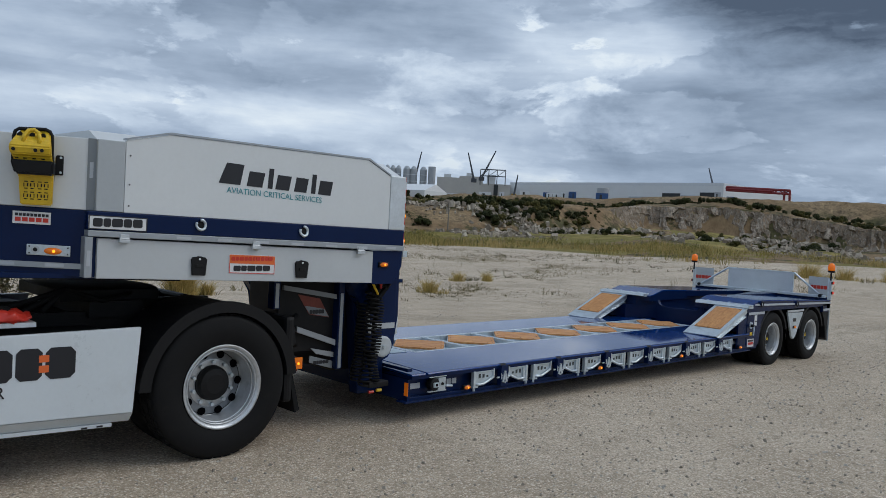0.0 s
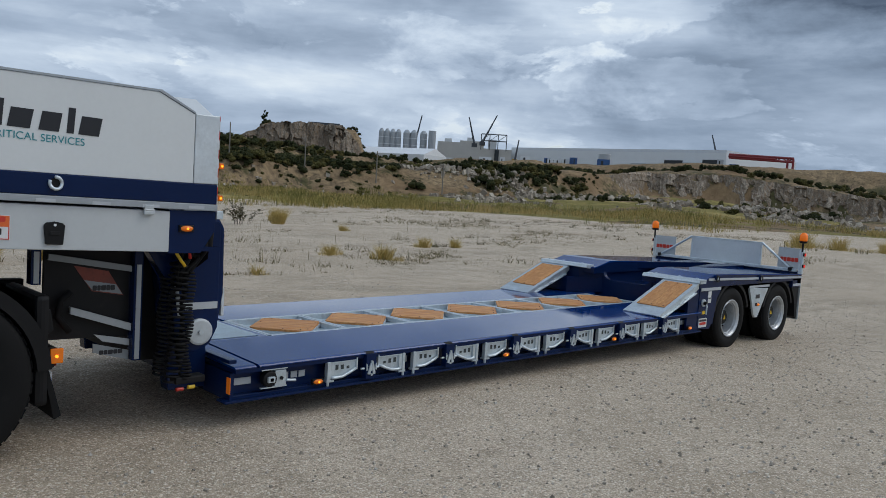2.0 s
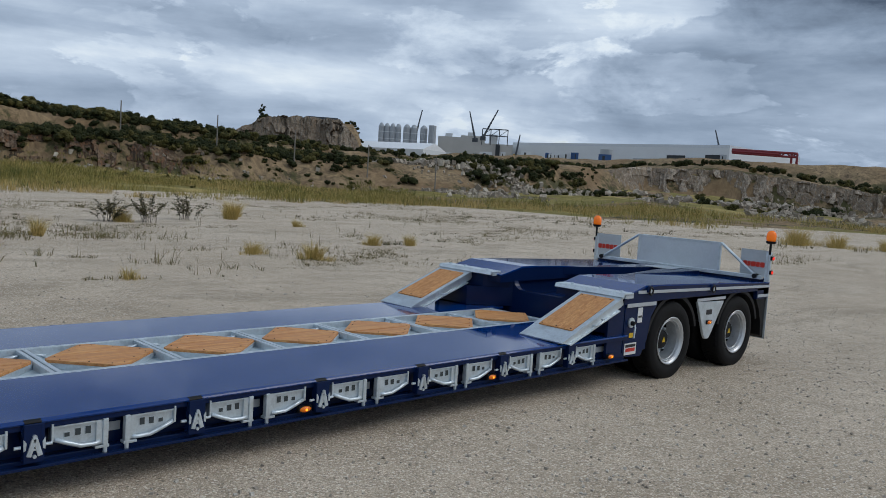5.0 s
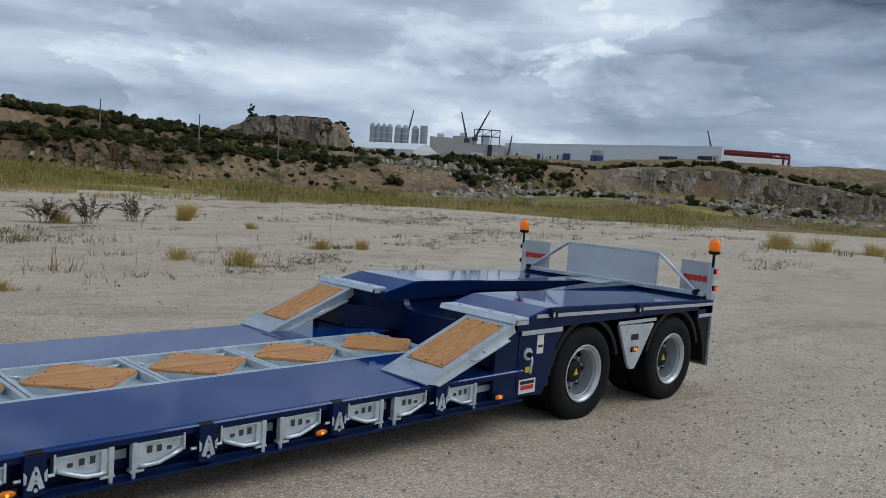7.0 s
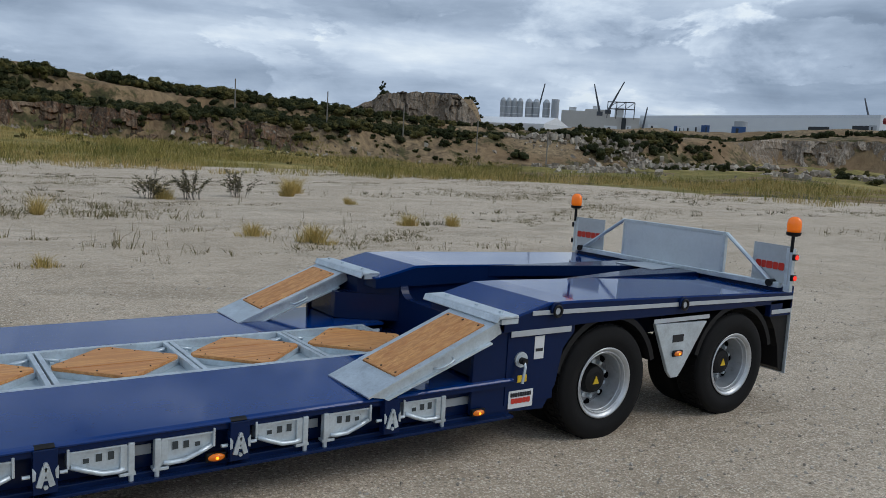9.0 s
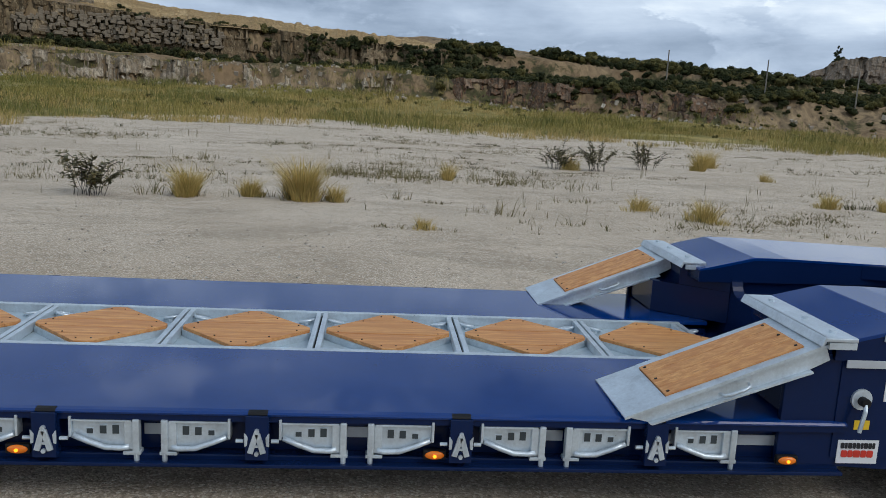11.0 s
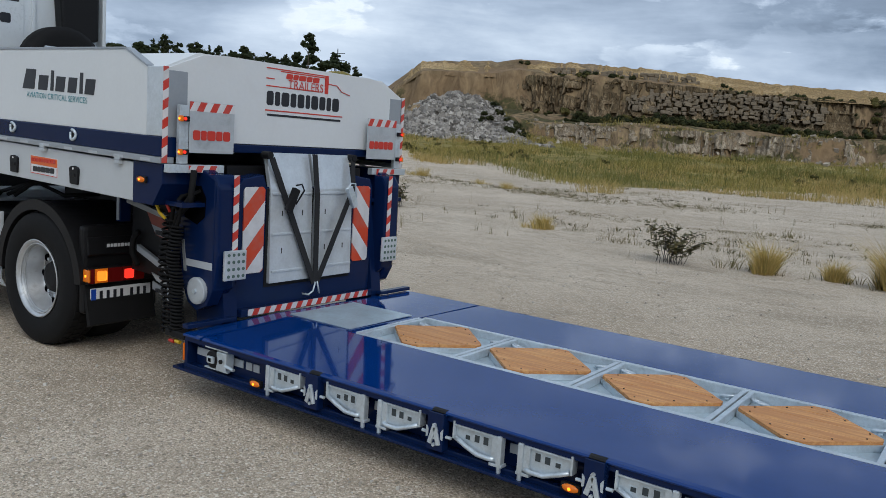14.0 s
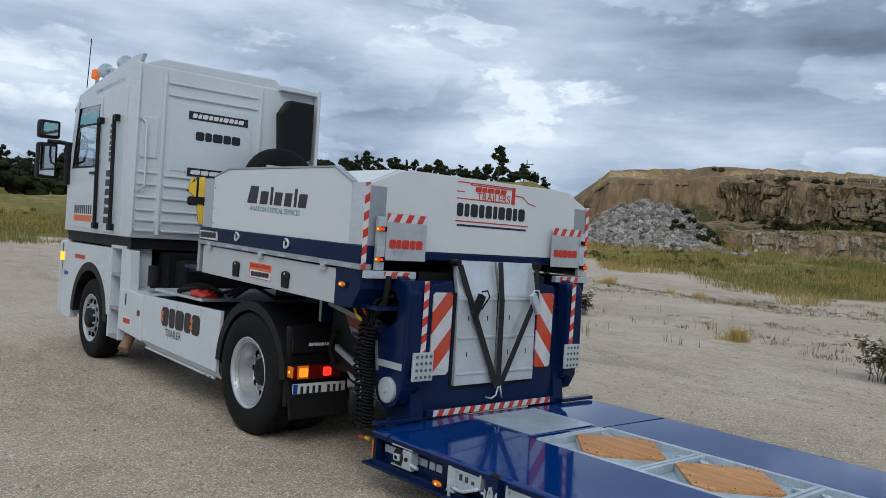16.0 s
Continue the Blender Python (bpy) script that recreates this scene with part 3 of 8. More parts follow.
def relief(az, r):
    """Height of the bare land at a bearing and a distance."""
    wob = noise.fractal(Vector((math.cos(radians(az)) * 9, math.sin(radians(az)) * 9, 0.3)), 1.0, 2.0, 4)
    fr, fh, lr, lh, cr, ch = [float(np.interp(az % 360, R_AZ, c)) for c in R_COL]
    flute = noise.fractal(Vector((math.cos(radians(az)) * 55, math.sin(radians(az)) * 55, 1.3)), 0.8, 2.0, 4)
    fr, lr, cr = fr + 2.2 * wob + 0.7 * flute, lr + 2.6 * wob + 1.1 * flute, cr + 3.5 * wob + 1.5 * flute
    lh, ch = lh * (1 + 0.07 * wob), ch + 0.5 * wob
    k = [(0, 0), (50, 0), (fr, fh), (fr + (lr - fr) * 0.22, fh + (lh - fh) * 0.85), (lr, lh), (lr + (cr - lr) * 0.30, lh + (ch - lh) * 0.12), (lr + (cr - lr) * 0.37, lh + (ch - lh) * 0.66), (lr + (cr - lr) * 0.7, lh + (ch - lh) * 0.80), (cr, ch), (cr * 1.5, ch * 0.96), (900, ch * 0.75), (4000, 10)]
    return float(np.interp(r, [p[0] for p in k], [p[1] for p in k]))


def smooth01(a, b, x):
    t = min(1.0, max(0.0, (x - a) / (b - a)))
    return t * t * (3 - 2 * t)


def land(x, y):
    dx, dy = x - CX, y - CY
    r = math.hypot(dx, dy)
    az = math.degrees(math.atan2(-dx, dy)) % 360
    h = relief(az, r)
    # a rock knoll left standing in the quarry
    ka = smooth01(52.6, 53.6, az) * (1 - smooth01(59.5, 62.2, az))
    kr = smooth01(208, 222, r) * (1 - smooth01(262, 290, r))
    if ka * kr > 0:
        rough = noise.fractal(Vector((x * 0.06, y * 0.06, 0)), 1.0, 2.0, 4)
        h = h + ka * kr * max(0.0, 16.6 + 1.2 * rough - h)
    if r > 60:
        rug = smooth01(80, 105, r)
        h += rug * (0.55 * noise.fractal(Vector((x * 0.11, y * 0.11, 7)), 0.9, 2.1, 5) + 0.9 * noise.fractal(Vector((x * 0.03, y * 0.03, 2)), 1.0, 2.0, 3))
    elif r > 6:
        h += 0.03 * smooth01(6, 20, r) * noise.fractal(Vector((x * 0.14, y * 0.14, 4)), 1.0, 2.0, 3)
    if r < 60:
        h -= 0.112 * smooth01(3.5, 9.0, y) * (1 - smooth01(20, 40, y))
    return h


def build_ground():
    rs = [0.0]
    step = 0.7
    while rs[-1] < 4200:
        r = rs[-1]
        step = 0.7 if r < 12 else 1.6 if r < 60 else 2.0 if r < 90 else 0.8 if r < 135 else 2.0 if r < 180 else 4.0 if r < 300 else r * 0.12
        rs.append(r + step)
    azs = list(np.arange(10, 175, 0.42)) + list(np.arange(175, 370, 3.0))
    verts, turf, far = [], [], []
    for r in rs[1:]:
        for a in azs:
            x, y = CX - math.sin(radians(a)) * r, CY + math.cos(radians(a)) * r
            verts.append((x, y, land(x, y)))
            fr, lr = float(np.interp(a % 360, R_AZ, R_COL[0])), float(np.interp(a % 360, R_AZ, R_COL[2]))
            patch = noise.fractal(Vector((x * 0.05, y * 0.05, 33)), 1.0, 2.0, 4)
            turf.append((1.0 if a % 360 > 52 or patch > -0.02 else 0.2) if r < fr - 2 else 0.55 if (a % 360) > 131 and r < 240 else 0.0)
            e0 = float(np.interp(a % 360, EDGE_AZ, EDGE_R))
            far.append(smooth01(e0 - 3, e0 + 7, r))
    n, k = len(azs), len(rs) - 1
    faces = []
    for i in range(k - 1):
        for j in range(n):
            faces.append((i * n + j, i * n + (j + 1) % n, (i + 1) * n + (j + 1) % n, (i + 1) * n + j))
    verts.append((CX, CY, 0))
    turf.append(1.0), far.append(0.0)
    for j in range(n):
        faces.append((len(verts) - 1, (j + 1) % n, j))
    me = raw_mesh("ground", verts, faces, GROUND, smooth=True)
    nz = np.zeros(len(verts) * 3)
    me.vertex_normals.foreach_get("vector", nz)
    steep = 1 - nz.reshape(-1, 3)[:, 2]
    for name, values in (("turf", turf), ("distance", far), ("steep", list(np.clip(steep * 1.5, 0, 1)))):
        me.attributes.new(name, "FLOAT", "POINT").data.foreach_set("value", np.array(values, np.float32))
    ob = new("ground", me)
    BASES[ob] = Matrix.Identity(4)
    return tagged(ob, "pale compacted sandy gravel yard rising to quarry cliffs", "ground", kind="structure")


ground = build_ground()


# ---- scattered stuff: blades, leaves and stones ----


def spot(az, r):
    return CX - math.sin(radians(az)) * r, CY + math.cos(radians(az)) * r


def blades(verts, faces, rng, x, y, z, height, spread, count, width, lean=0.35):
    for _ in range(count):
        a, d = rng.uniform(0, 6.283), spread * math.sqrt(rng.random())
        bx, by = x + math.cos(a) * d, y + math.sin(a) * d
        h = height * rng.uniform(0.5, 1.1)
        t, w = rng.uniform(0, 6.283), width * rng.uniform(0.6, 1.2)
        ux, uy = math.cos(t) * w, math.sin(t) * w
        lx, ly = math.cos(a) * lean * h * rng.random() + rng.uniform(-0.1, 0.1) * h, math.sin(a) * lean * h * rng.random() + rng.uniform(-0.1, 0.1) * h
        i = len(verts)
        verts += [(bx - ux, by - uy, z - 0.02), (bx + ux, by + uy, z - 0.02), (bx + lx * 0.4 + ux * 0.7, by + ly * 0.4 + uy * 0.7, z + h * 0.6), (bx + lx * 0.4 - ux * 0.7, by + ly * 0.4 - uy * 0.7, z + h * 0.6), (bx + lx, by + ly, z + h)]
        faces += [(i, i + 1, i + 2, i + 3), (i + 3, i + 2, i + 4)]


def stone(verts, faces, rng, x, y, z, s, sink=0.3):
    """A lump with eight corners pushed about."""
    i = len(verts)
    q = Euler((rng.uniform(0, 6), rng.uniform(0, 6), rng.uniform(0, 6))).to_matrix()
    for cx in (-1, 1):
        for cy in (-1, 1):
            for cz in (-1, 1):
                v = q @ Vector((cx * rng.uniform(0.45, 1), cy * rng.uniform(0.4, 0.9), cz * rng.uniform(0.3, 0.75))) * s
                verts.append((x + v.x, y + v.y, z + v.z + s * (0.5 - sink)))
    faces += [(i + a, i + b, i + c, i + d) for a, b, c, d in ((0, 1, 3, 2), (4, 6, 7, 5), (0, 4, 5, 1), (2, 3, 7, 6), (0, 2, 6, 4), (1, 5, 7, 3))]


def stuff(name, verts, faces, mat, label, category):
    ob = new(name, raw_mesh(name, verts, faces, mat))
    BASES[ob] = Matrix.Identity(4)
    return tagged(ob, label, category, kind="stuff")


rng = random.Random(11)


def meadow(v, f, mat_rng, count, near, tall, lean, keep):
    """Clumps of blades in the rough grass between the yard and the slopes."""
    for _ in range(count):
        az = mat_rng.uniform(12, 172)
        e0 = float(np.interp(az, EDGE_AZ, EDGE_R))
        fr = float(np.interp(az, R_AZ, R_COL[0]))
        depth = (fr + 2 - e0) if az > 50 else 22
        r = e0 - 7 + (depth + 7) * mat_rng.random() ** near
        x, y = spot(az, r)
        ragged = -3 + 12 * noise.fractal(Vector((x * 0.09, y * 0.09, 12)), 1.0, 2.0, 4)
        if az < 50 and keep != 21 and mat_rng.random() < 0.75 or az < 50 and mat_rng.random() < 0.45:
            continue
        if r - e0 < ragged or noise.fractal(Vector((x * 0.06, y * 0.06, keep)), 1.0, 2.0, 4) + mat_rng.gauss(0, 0.12) < 0.0:
            continue
        big = max(0.0, 0.45 + 1.1 * noise.fractal(Vector((x * 0.13, y * 0.13, 30 + keep)), 1.0, 2.0, 3))
        h = tall * (0.35 + big) * mat_rng.uniform(0.6, 1.25)
        blades(v, f, mat_rng, x, y, land(x, y), h, 0.25 + 0.5 * h, 14, 0.008 + r * 0.00016, lean)


for name, mat, label, count, near, tall, keep in (
        ("meadow_grass", TURF, "olive green rough grass along the edge of the yard", 15000, 0.85, 0.62, 3),
        ("dry_grass", HAY, "straw-yellow dry grass in the rough meadow", 12000, 1.5, 0.52, 21),
        ("green_grass", LUSH, "darker green rank growth in the rough meadow", 9000, 0.7, 0.75, 57)):
    gv, gf = [], []
    meadow(gv, gf, rng, count, near, tall, 0.9, keep)
    stuff(name, gv, gf, mat, label, "grass")

# a ball of 42 corners, from which the lobes of the bushes are shaped
ball = bmesh.new()
bmesh.ops.create_icosphere(ball, subdivisions=2, radius=1.0)
BALL_V = np.array([v.co for v in ball.verts])
BALL_F = [tuple(v.index for v in f.verts) for f in ball.faces]
ball.free()
lump = np.random.RandomState(4)


class Scrub:
    """Many bushes in one mesh: uneven lobes inside a coat of small leaves."""

    def __init__(self):
        self.v, self.f, self.n = [], [], 0

    def lobe(self, c, rx, rz):
        size = (lump.uniform(0.72, 1.22, (len(BALL_V), 1)))
        pts = BALL_V * size * np.array((rx, rx, rz)) + np.array(c)
        self.f += [(a + self.n, b + self.n, d + self.n) for a, b, d in BALL_F]
        self.v += [tuple(p) for p in pts]
        self.n += len(pts)

    def bush(self, q, x, y, z, w, h, leaf, lobes=4, coat=70):
        for _ in range(lobes):
            a, d = q.uniform(0, 6.283), w * 0.62 * math.sqrt(q.random())
            lr, top = w * q.uniform(0.22, 0.42), h * q.uniform(0.22, 0.7)
            c = (x + math.cos(a) * d, y + math.sin(a) * d, z + top)
            self.lobe(c, lr, max(0.22 * h, lr * 0.75))
            lv, lf = [], []
            for _ in range(coat // lobes):
                u = Vector((q.gauss(0, 1), q.gauss(0, 1), q.gauss(0.25, 1))).normalized()
                p = Vector(c) + Vector((u.x * lr, u.y * lr, u.z * lr * 0.8)) * q.uniform(0.9, 1.55)
                s = leaf * q.uniform(0.6, 1.5)
                e = u.cross(Vector((q.gauss(0, 1), q.gauss(0, 1), q.gauss(0, 1)))).normalized()
                g = (e.cross(u) + u * q.gauss(0, 0.5)).normalized()
                i = len(lv) + self.n
                lv += [tuple(p - e * s), tuple(p + g * s * 0.5), tuple(p + e * s), tuple(p - g * s * 0.5)]
                lf.append((i, i + 1, i + 2, i + 3))
            self.v += lv
            self.f += lf
            self.n += len(lv)


def knots(az):
    """Foot, ledge and crest of the land at a bearing, with the same bays and spurs as the sheet of the ground."""
    wob = noise.fractal(Vector((math.cos(radians(az)) * 9, math.sin(radians(az)) * 9, 0.3)), 1.0, 2.0, 4)
    flute = noise.fractal(Vector((math.cos(radians(az)) * 55, math.sin(radians(az)) * 55, 1.3)), 0.8, 2.0, 4)
    fr, fh, lr, lh, cr, ch = [float(np.interp(az, R_AZ, c)) for c in R_COL]
    return fr + 2.2 * wob + 0.7 * flute, fh, lr + 2.6 * wob + 1.1 * flute, lh * (1 + 0.07 * wob), cr + 3.5 * wob + 1.5 * flute, ch + 0.5 * wob


def lower_face(az):
    fr, fh, lr, lh, cr, ch = knots(az)
    return fr - 0.3, fh - 0.5, fr + (lr - fr) * 0.22 - 0.1, fh + (lh - fh) * 0.88


def upper_face(az):
    fr, fh, lr, lh, cr, ch = knots(az)
    return lr + (cr - lr) * 0.27, lh + (ch - lh) * 0.06, lr + (cr - lr) * 0.37 - 0.1, lh + (ch - lh) * 0.66


def crest_face(az):
    fr, fh, lr, lh, cr, ch = knots(az)
    return lr + (cr - lr) * 0.365, lh + (ch - lh) * 0.62, cr + 0.6, ch + 0.1


KNOLL = ((52.9, 53.6, 54.6, 57.0, 59.6, 60.8, 61.6, 62.4), (9.0, 13.2, 16.6, 17.0, 16.2, 14.0, 12.4, 10.0))


def knoll_face(az):
    bay = 1.6 * noise.fractal(Vector((az * 1.1, 0, 5)), 1.0, 2.0, 3)
    return 206.5 + bay, 7.5, 213.0 + bay, float(np.interp(az, *KNOLL)) + 0.4 * noise.fractal(Vector((az * 2.3, 0, 8)), 1.0, 2.0, 3)


def rock_face(label, az0, az1, place, step, rise, col_w, blk_h, amp, mat, fade=2.0):
    """A quarried face: upright columns broken by level joints, each block with its own tone and its own set-back."""
    azs = np.arange(az0, az1, step)
    verts, faces, tone = [], [], []
    spans = [place(a) for a in azs]
    rows = max(4, int(max(s[3] - s[1] for s in spans) / rise))
    for a, (r0, z0, r1, z1) in zip(azs, spans):
        end = smooth01(az0, az0 + fade, a) * (1 - smooth01(az1 - fade, az1, a))
        s = math.radians(a) * r0
        for k in range(rows + 1):
            t = k / rows
            z = z0 + (z1 - z0) * t
            warp = noise.fractal(Vector((s * 0.22, z * 0.3, 3)), 1.0, 2.0, 3)
            col = math.floor(s / col_w + 1.3 * warp)
            tall = blk_h * (0.6 + 1.6 * noise.cell(Vector((col + 0.5, 0.5, 9.5))) ** 2)
            blk = math.floor((z + 5 * noise.cell(Vector((col + 0.5, 7.5, 1.5))) + 0.5 * warp) / tall)
            set_back = noise.cell(Vector((col + 0.5, blk + 0.5, 4.5)))
            out = amp * (set_back * 0.7 + 0.9 * noise.fractal(Vector((s * 0.12, z * 0.1, 6)), 1.0, 2.0, 3) + 0.22 * noise.fractal(Vector((s * 1.1, z * 0.9, 2)), 0.8, 2.0, 4))
            r = r0 + (r1 - r0) * t - out * end * (1 - 0.5 * t) + (1 - end) * 0.9
            x, y = spot(a, r)
            edge = 0.35 * noise.fractal(Vector((s * 0.5, 3, 3)), 0.9, 2.0, 4) * t
            verts.append((x, y, z + edge - (1 - end) * 0.6))
            tone.append(0.75 * set_back + 0.25 * noise.cell(Vector((col + 0.5, 2.5, 2.5))))
    n = rows + 1
    for i in range(len(azs) - 1):
        for k in range(rows):
            faces.append((i * n + k, (i + 1) * n + k, (i + 1) * n + k + 1, i * n + k + 1))
    me = raw_mesh("cliff_rock", verts, faces, mat)
    me.attributes.new("tone", "FLOAT", "POINT").data.foreach_set("value", np.array(tone, np.float32))
    ob = new("cliff_rock", me)
    BASES[ob] = Matrix.Identity(4)
    return tagged(ob, label, "rock", kind="structure")


rock_face("pale grey-brown jointed rock of the low quarry face", 86.5, 128, lower_face, 0.10, 0.20, 0.75, 1.3, 0.9, FACE_PALE)
rock_face("brown upright-jointed rock of the high quarry face", 83, 121, upper_face, 0.10, 0.22, 0.95, 1.8, 1.1, FACE_BROWN)
rock_face("rusty brown broken rock at the foot of the scrub slope", 62, 85, lower_face, 0.12, 0.20, 0.8, 1.0, 1.1, FACE_RUST)
rock_face("grey sheer quarry face below the works", 14, 36.5, lower_face, 0.07, 0.28, 0.9, 2.6, 1.0, FACE_GREY)
rock_face("brown-grey sheer side of the rock knoll", 52.9, 62.4, knoll_face, 0.05, 0.35, 1.5, 4.0, 1.8, FACE_KNOLL, 0.5)

rock_face("golden tan earth bank in rough layers above the cliff", 84, 128.6, crest_face, 0.14, 0.22, 2.6, 0.55, 0.55, FACE_EARTH, 1.2)

# walls of large quarry blocks laid in courses against the cliff
block_meshes = []
for k in range(9):
    bm = bmesh.new()
    bmesh.ops.create_cube(bm, size=1.0)
    for v in bm.verts:
        v.co = Vector((v.co.x * rng.uniform(0.72, 1.06), v.co.y * rng.uniform(0.7, 1.0), v.co.z * rng.uniform(0.68, 1.08)))
    bmesh.ops.bevel(bm, geom=list(bm.edges), offset=0.11, segments=1, affect="EDGES")
    block_meshes.append(mesh_of("stone", bm, BLOCKS))


def block_wall(az0, az1, place, courses, height, gap):
    ax, ay = spot((az0 + az1) / 2, place((az0 + az1) / 2)[0])
    wall = thing("block_wall", (ax, ay, place((az0 + az1) / 2)[1]), "dry wall of large pale granite blocks against the cliff", "stone wall")
    for c in range(courses):
        az = az0 + rng.uniform(0, 0.3)
        while az < az1:
            r, z = place(az)
            w = rng.choice((0.32, 0.5, 0.7, 0.95)) * rng.uniform(0.8, 1.25)
            share = (az - az0) / (az1 - az0)
            if rng.random() > gap and c < courses * (0.55 + 0.6 * min(1.0, 4 * share * (1 - share)) + rng.uniform(-0.15, 0.15)):
                x, y = spot(az, r + c * 0.16 + rng.gauss(0, 0.10))
                ob = new("stone", rng.choice(block_meshes))
                ob.matrix_world = Matrix.Translation((x, y, z + (c + 0.5) * height + rng.gauss(0, 0.07))) @ Euler((rng.gauss(0, 0.08), rng.gauss(0, 0.12), radians(az) + rng.gauss(0, 0.1))).to_matrix().to_4x4() @ Matrix.Diagonal((w, 0.8, height * rng.uniform(0.9, 1.35), 1))
                ob.parent = wall
                ob.matrix_parent_inverse = BASES[wall].inverted()
            az += math.degrees((w - 0.02) / r)
    return wall


def wall_low(az):
    r0, z0, r1, z1 = upper_face(az)
    return r0 - 0.35 + (r1 - r0) * 0.4, z0 + (z1 - z0) * 0.30


def wall_high(az):
    fr, fh, lr, lh, cr, ch = knots(az)
    return lr + (cr - lr) * 0.62 - 0.7, lh + (ch - lh) * 0.72


block_wall(99.5, 112.0, wall_low, 7, 0.43, 0.08)
block_wall(107.5, 117.5, wall_high, 2, 0.6, 0.15)

scrub, pale_scrub = Scrub(), Scrub()


def belt(n, az0, az1, where, size, keep, leaf=0.10, into=None, hue=0.25):
    for _ in range(n):
        az = rng.uniform(az0, az1)
        fr, fh, lr, lh, cr, ch = knots(az)
        r = where(fr, lr, cr, rng.random())
        x, y = spot(az, r)
        if noise.fractal(Vector((x * 0.06, y * 0.06, 9)), 1.0, 2.0, 4) + rng.gauss(0, 0.1) < keep:
            continue
        w = rng.uniform(*size)
        target = into or (pale_scrub if rng.random() < hue else scrub)
        target.bush(rng, x, y, land(x, y) - 0.15, w, w * rng.uniform(0.8, 1.5), leaf * (0.75 + 0.2 * w), 4 if w < 0.8 else 6, 76 if w < 0.8 else 132)


# ledge between the two faces, the brow of the high face, the slope under the works
belt(420, 84, 120, lambda f, l, c, k: l + (c - l) * (0.02 + 0.22 * k), (0.4, 1.1), -0.12)
belt(300, 83, 98, lambda f, l, c, k: l + (c - l) * (0.26 + 0.13 * k), (0.4, 1.15), -0.1)
belt(110, 97, 121, lambda f, l, c, k: l + (c - l) * (0.36 + 0.2 * k), (0.3, 0.8), 0.02)
belt(150, 119, 130, lambda f, l, c, k: l + (c - l) * (0.1 + 0.75 * k), (0.5, 1.3), -0.05)
belt(1250, 50, 85, lambda f, l, c, k: l + (c - l) * (0.02 + 0.58 * k), (0.6, 1.5), -0.2, hue=0.3)
belt(620, 50, 85, lambda f, l, c, k: f + (l - f) * (0.1 + 0.9 * k), (0.4, 1.2), -0.16, hue=0.3)
belt(1500, 50, 85, lambda f, l, c, k: f + (l + (c - l) * 0.5 - f) * k, (0.25, 0.6), -0.25, 0.09, hue=0.5)
belt(500, 36, 51, lambda f, l, c, k: f + (l - f) * k, (0.25, 0.6), -0.15, 0.11, hue=0.5)
belt(1100, 49, 69, lambda f, l, c, k: f + (l + (c - l) * 0.25 - f) * (0.12 + 0.88 * k), (0.5, 1.25), -0.32, 0.11, hue=0.22)
belt(650, 37, 52, lambda f, l, c, k: f + (l - f) * (0.25 + 0.75 * k), (0.6, 1.35), -0.22, 0.12, hue=0.2)
belt(150, 62, 85, lambda f, l, c, k: l + (c - l) * (0.62 + 0.38 * k), (0.3, 0.8), 0.05, hue=0.6)
belt(700, 37, 51, lambda f, l, c, k: f + (l - f) * (0.05 + 0.95 * k), (0.6, 1.5), -0.08, 0.12)
belt(230, 37, 51, lambda f, l, c, k: l + (c - l) * 0.35 * k, (0.6, 1.5), 0.0, 0.13)
belt(360, 14, 38, lambda f, l, c, k: l + (c - l) * (0.26 * k - 0.02), (0.5, 1.4), -0.05, 0.13)
belt(300, 20, 52, lambda f, l, c, k: 104 + 46 * k, (0.4, 1.1), 0.0, 0.12, hue=0.5)
belt(800, 54, 170, lambda f, l, c, k: 58 + 40 * k, (0.2, 0.55), 0.0, 0.08, hue=1.0)
belt(60, 53, 61, lambda f, l, c, k: 222 + 25 * k, (0.5, 1.2), -0.1, 0.12)
for _ in range(26):
    az, k = rng.choice((118.6, 119.6, 121.2)) + rng.gauss(0, 0.5), rng.uniform(0.35, 0.95)
    x, y = spot(az, 89.0 + 11.5 * k)
    scrub.bush(rng, x, y, 1.9 + 6.0 * smooth01(116.8, 122.6, az) * k ** 0.8, 0.7, 0.8, 0.09, 4, 80)
stuff("hillside_shrubs", scrub.v, scrub.f, SHRUB, "dark green scrub growing over the quarry slopes", "shrubs")
stuff("gorse_shrubs", pale_scrub.v, pale_scrub.f, SHRUB_PALE, "olive green half-dry scrub growing over the quarry slopes", "shrubs")

bv, bf = [], []
for _ in range(5200):
    az = rng.uniform(12, 53)
    row = rng.random() < 0.55
    r = (118 if row else 98) + 5 * noise.fractal(Vector((az * 0.3, 0, 2)), 1.0, 2.0, 3) + rng.gauss(0, 3.0 if row else 4.0)
    x, y = spot(az, r)
    if noise.fractal(Vector((x * 0.08, y * 0.08, 17)), 1.0, 2.0, 3) < (-0.12 if row else 0.12):
        continue
    s = rng.choice((0.10, 0.15, 0.2, 0.28, 0.42)) * rng.uniform(0.7, 1.3)
    stone(bv, bf, rng, x, y, land(x, y) + (0.5 * s if row else 0), s)
for _ in range(500):
    az = rng.uniform(50, 131)
    r = float(np.interp(az, R_AZ, R_COL[0])) + rng.gauss(-1, 2.2)
    x, y = spot(az, r)
    stone(bv, bf, rng, x, y, land(x, y), rng.choice((0.08, 0.14, 0.22, 0.34)) * rng.uniform(0.7, 1.2))
stuff("quarry_boulders", bv, bf, BOULDER, "tumbled grey-brown boulders at the foot of the slopes", "boulders")

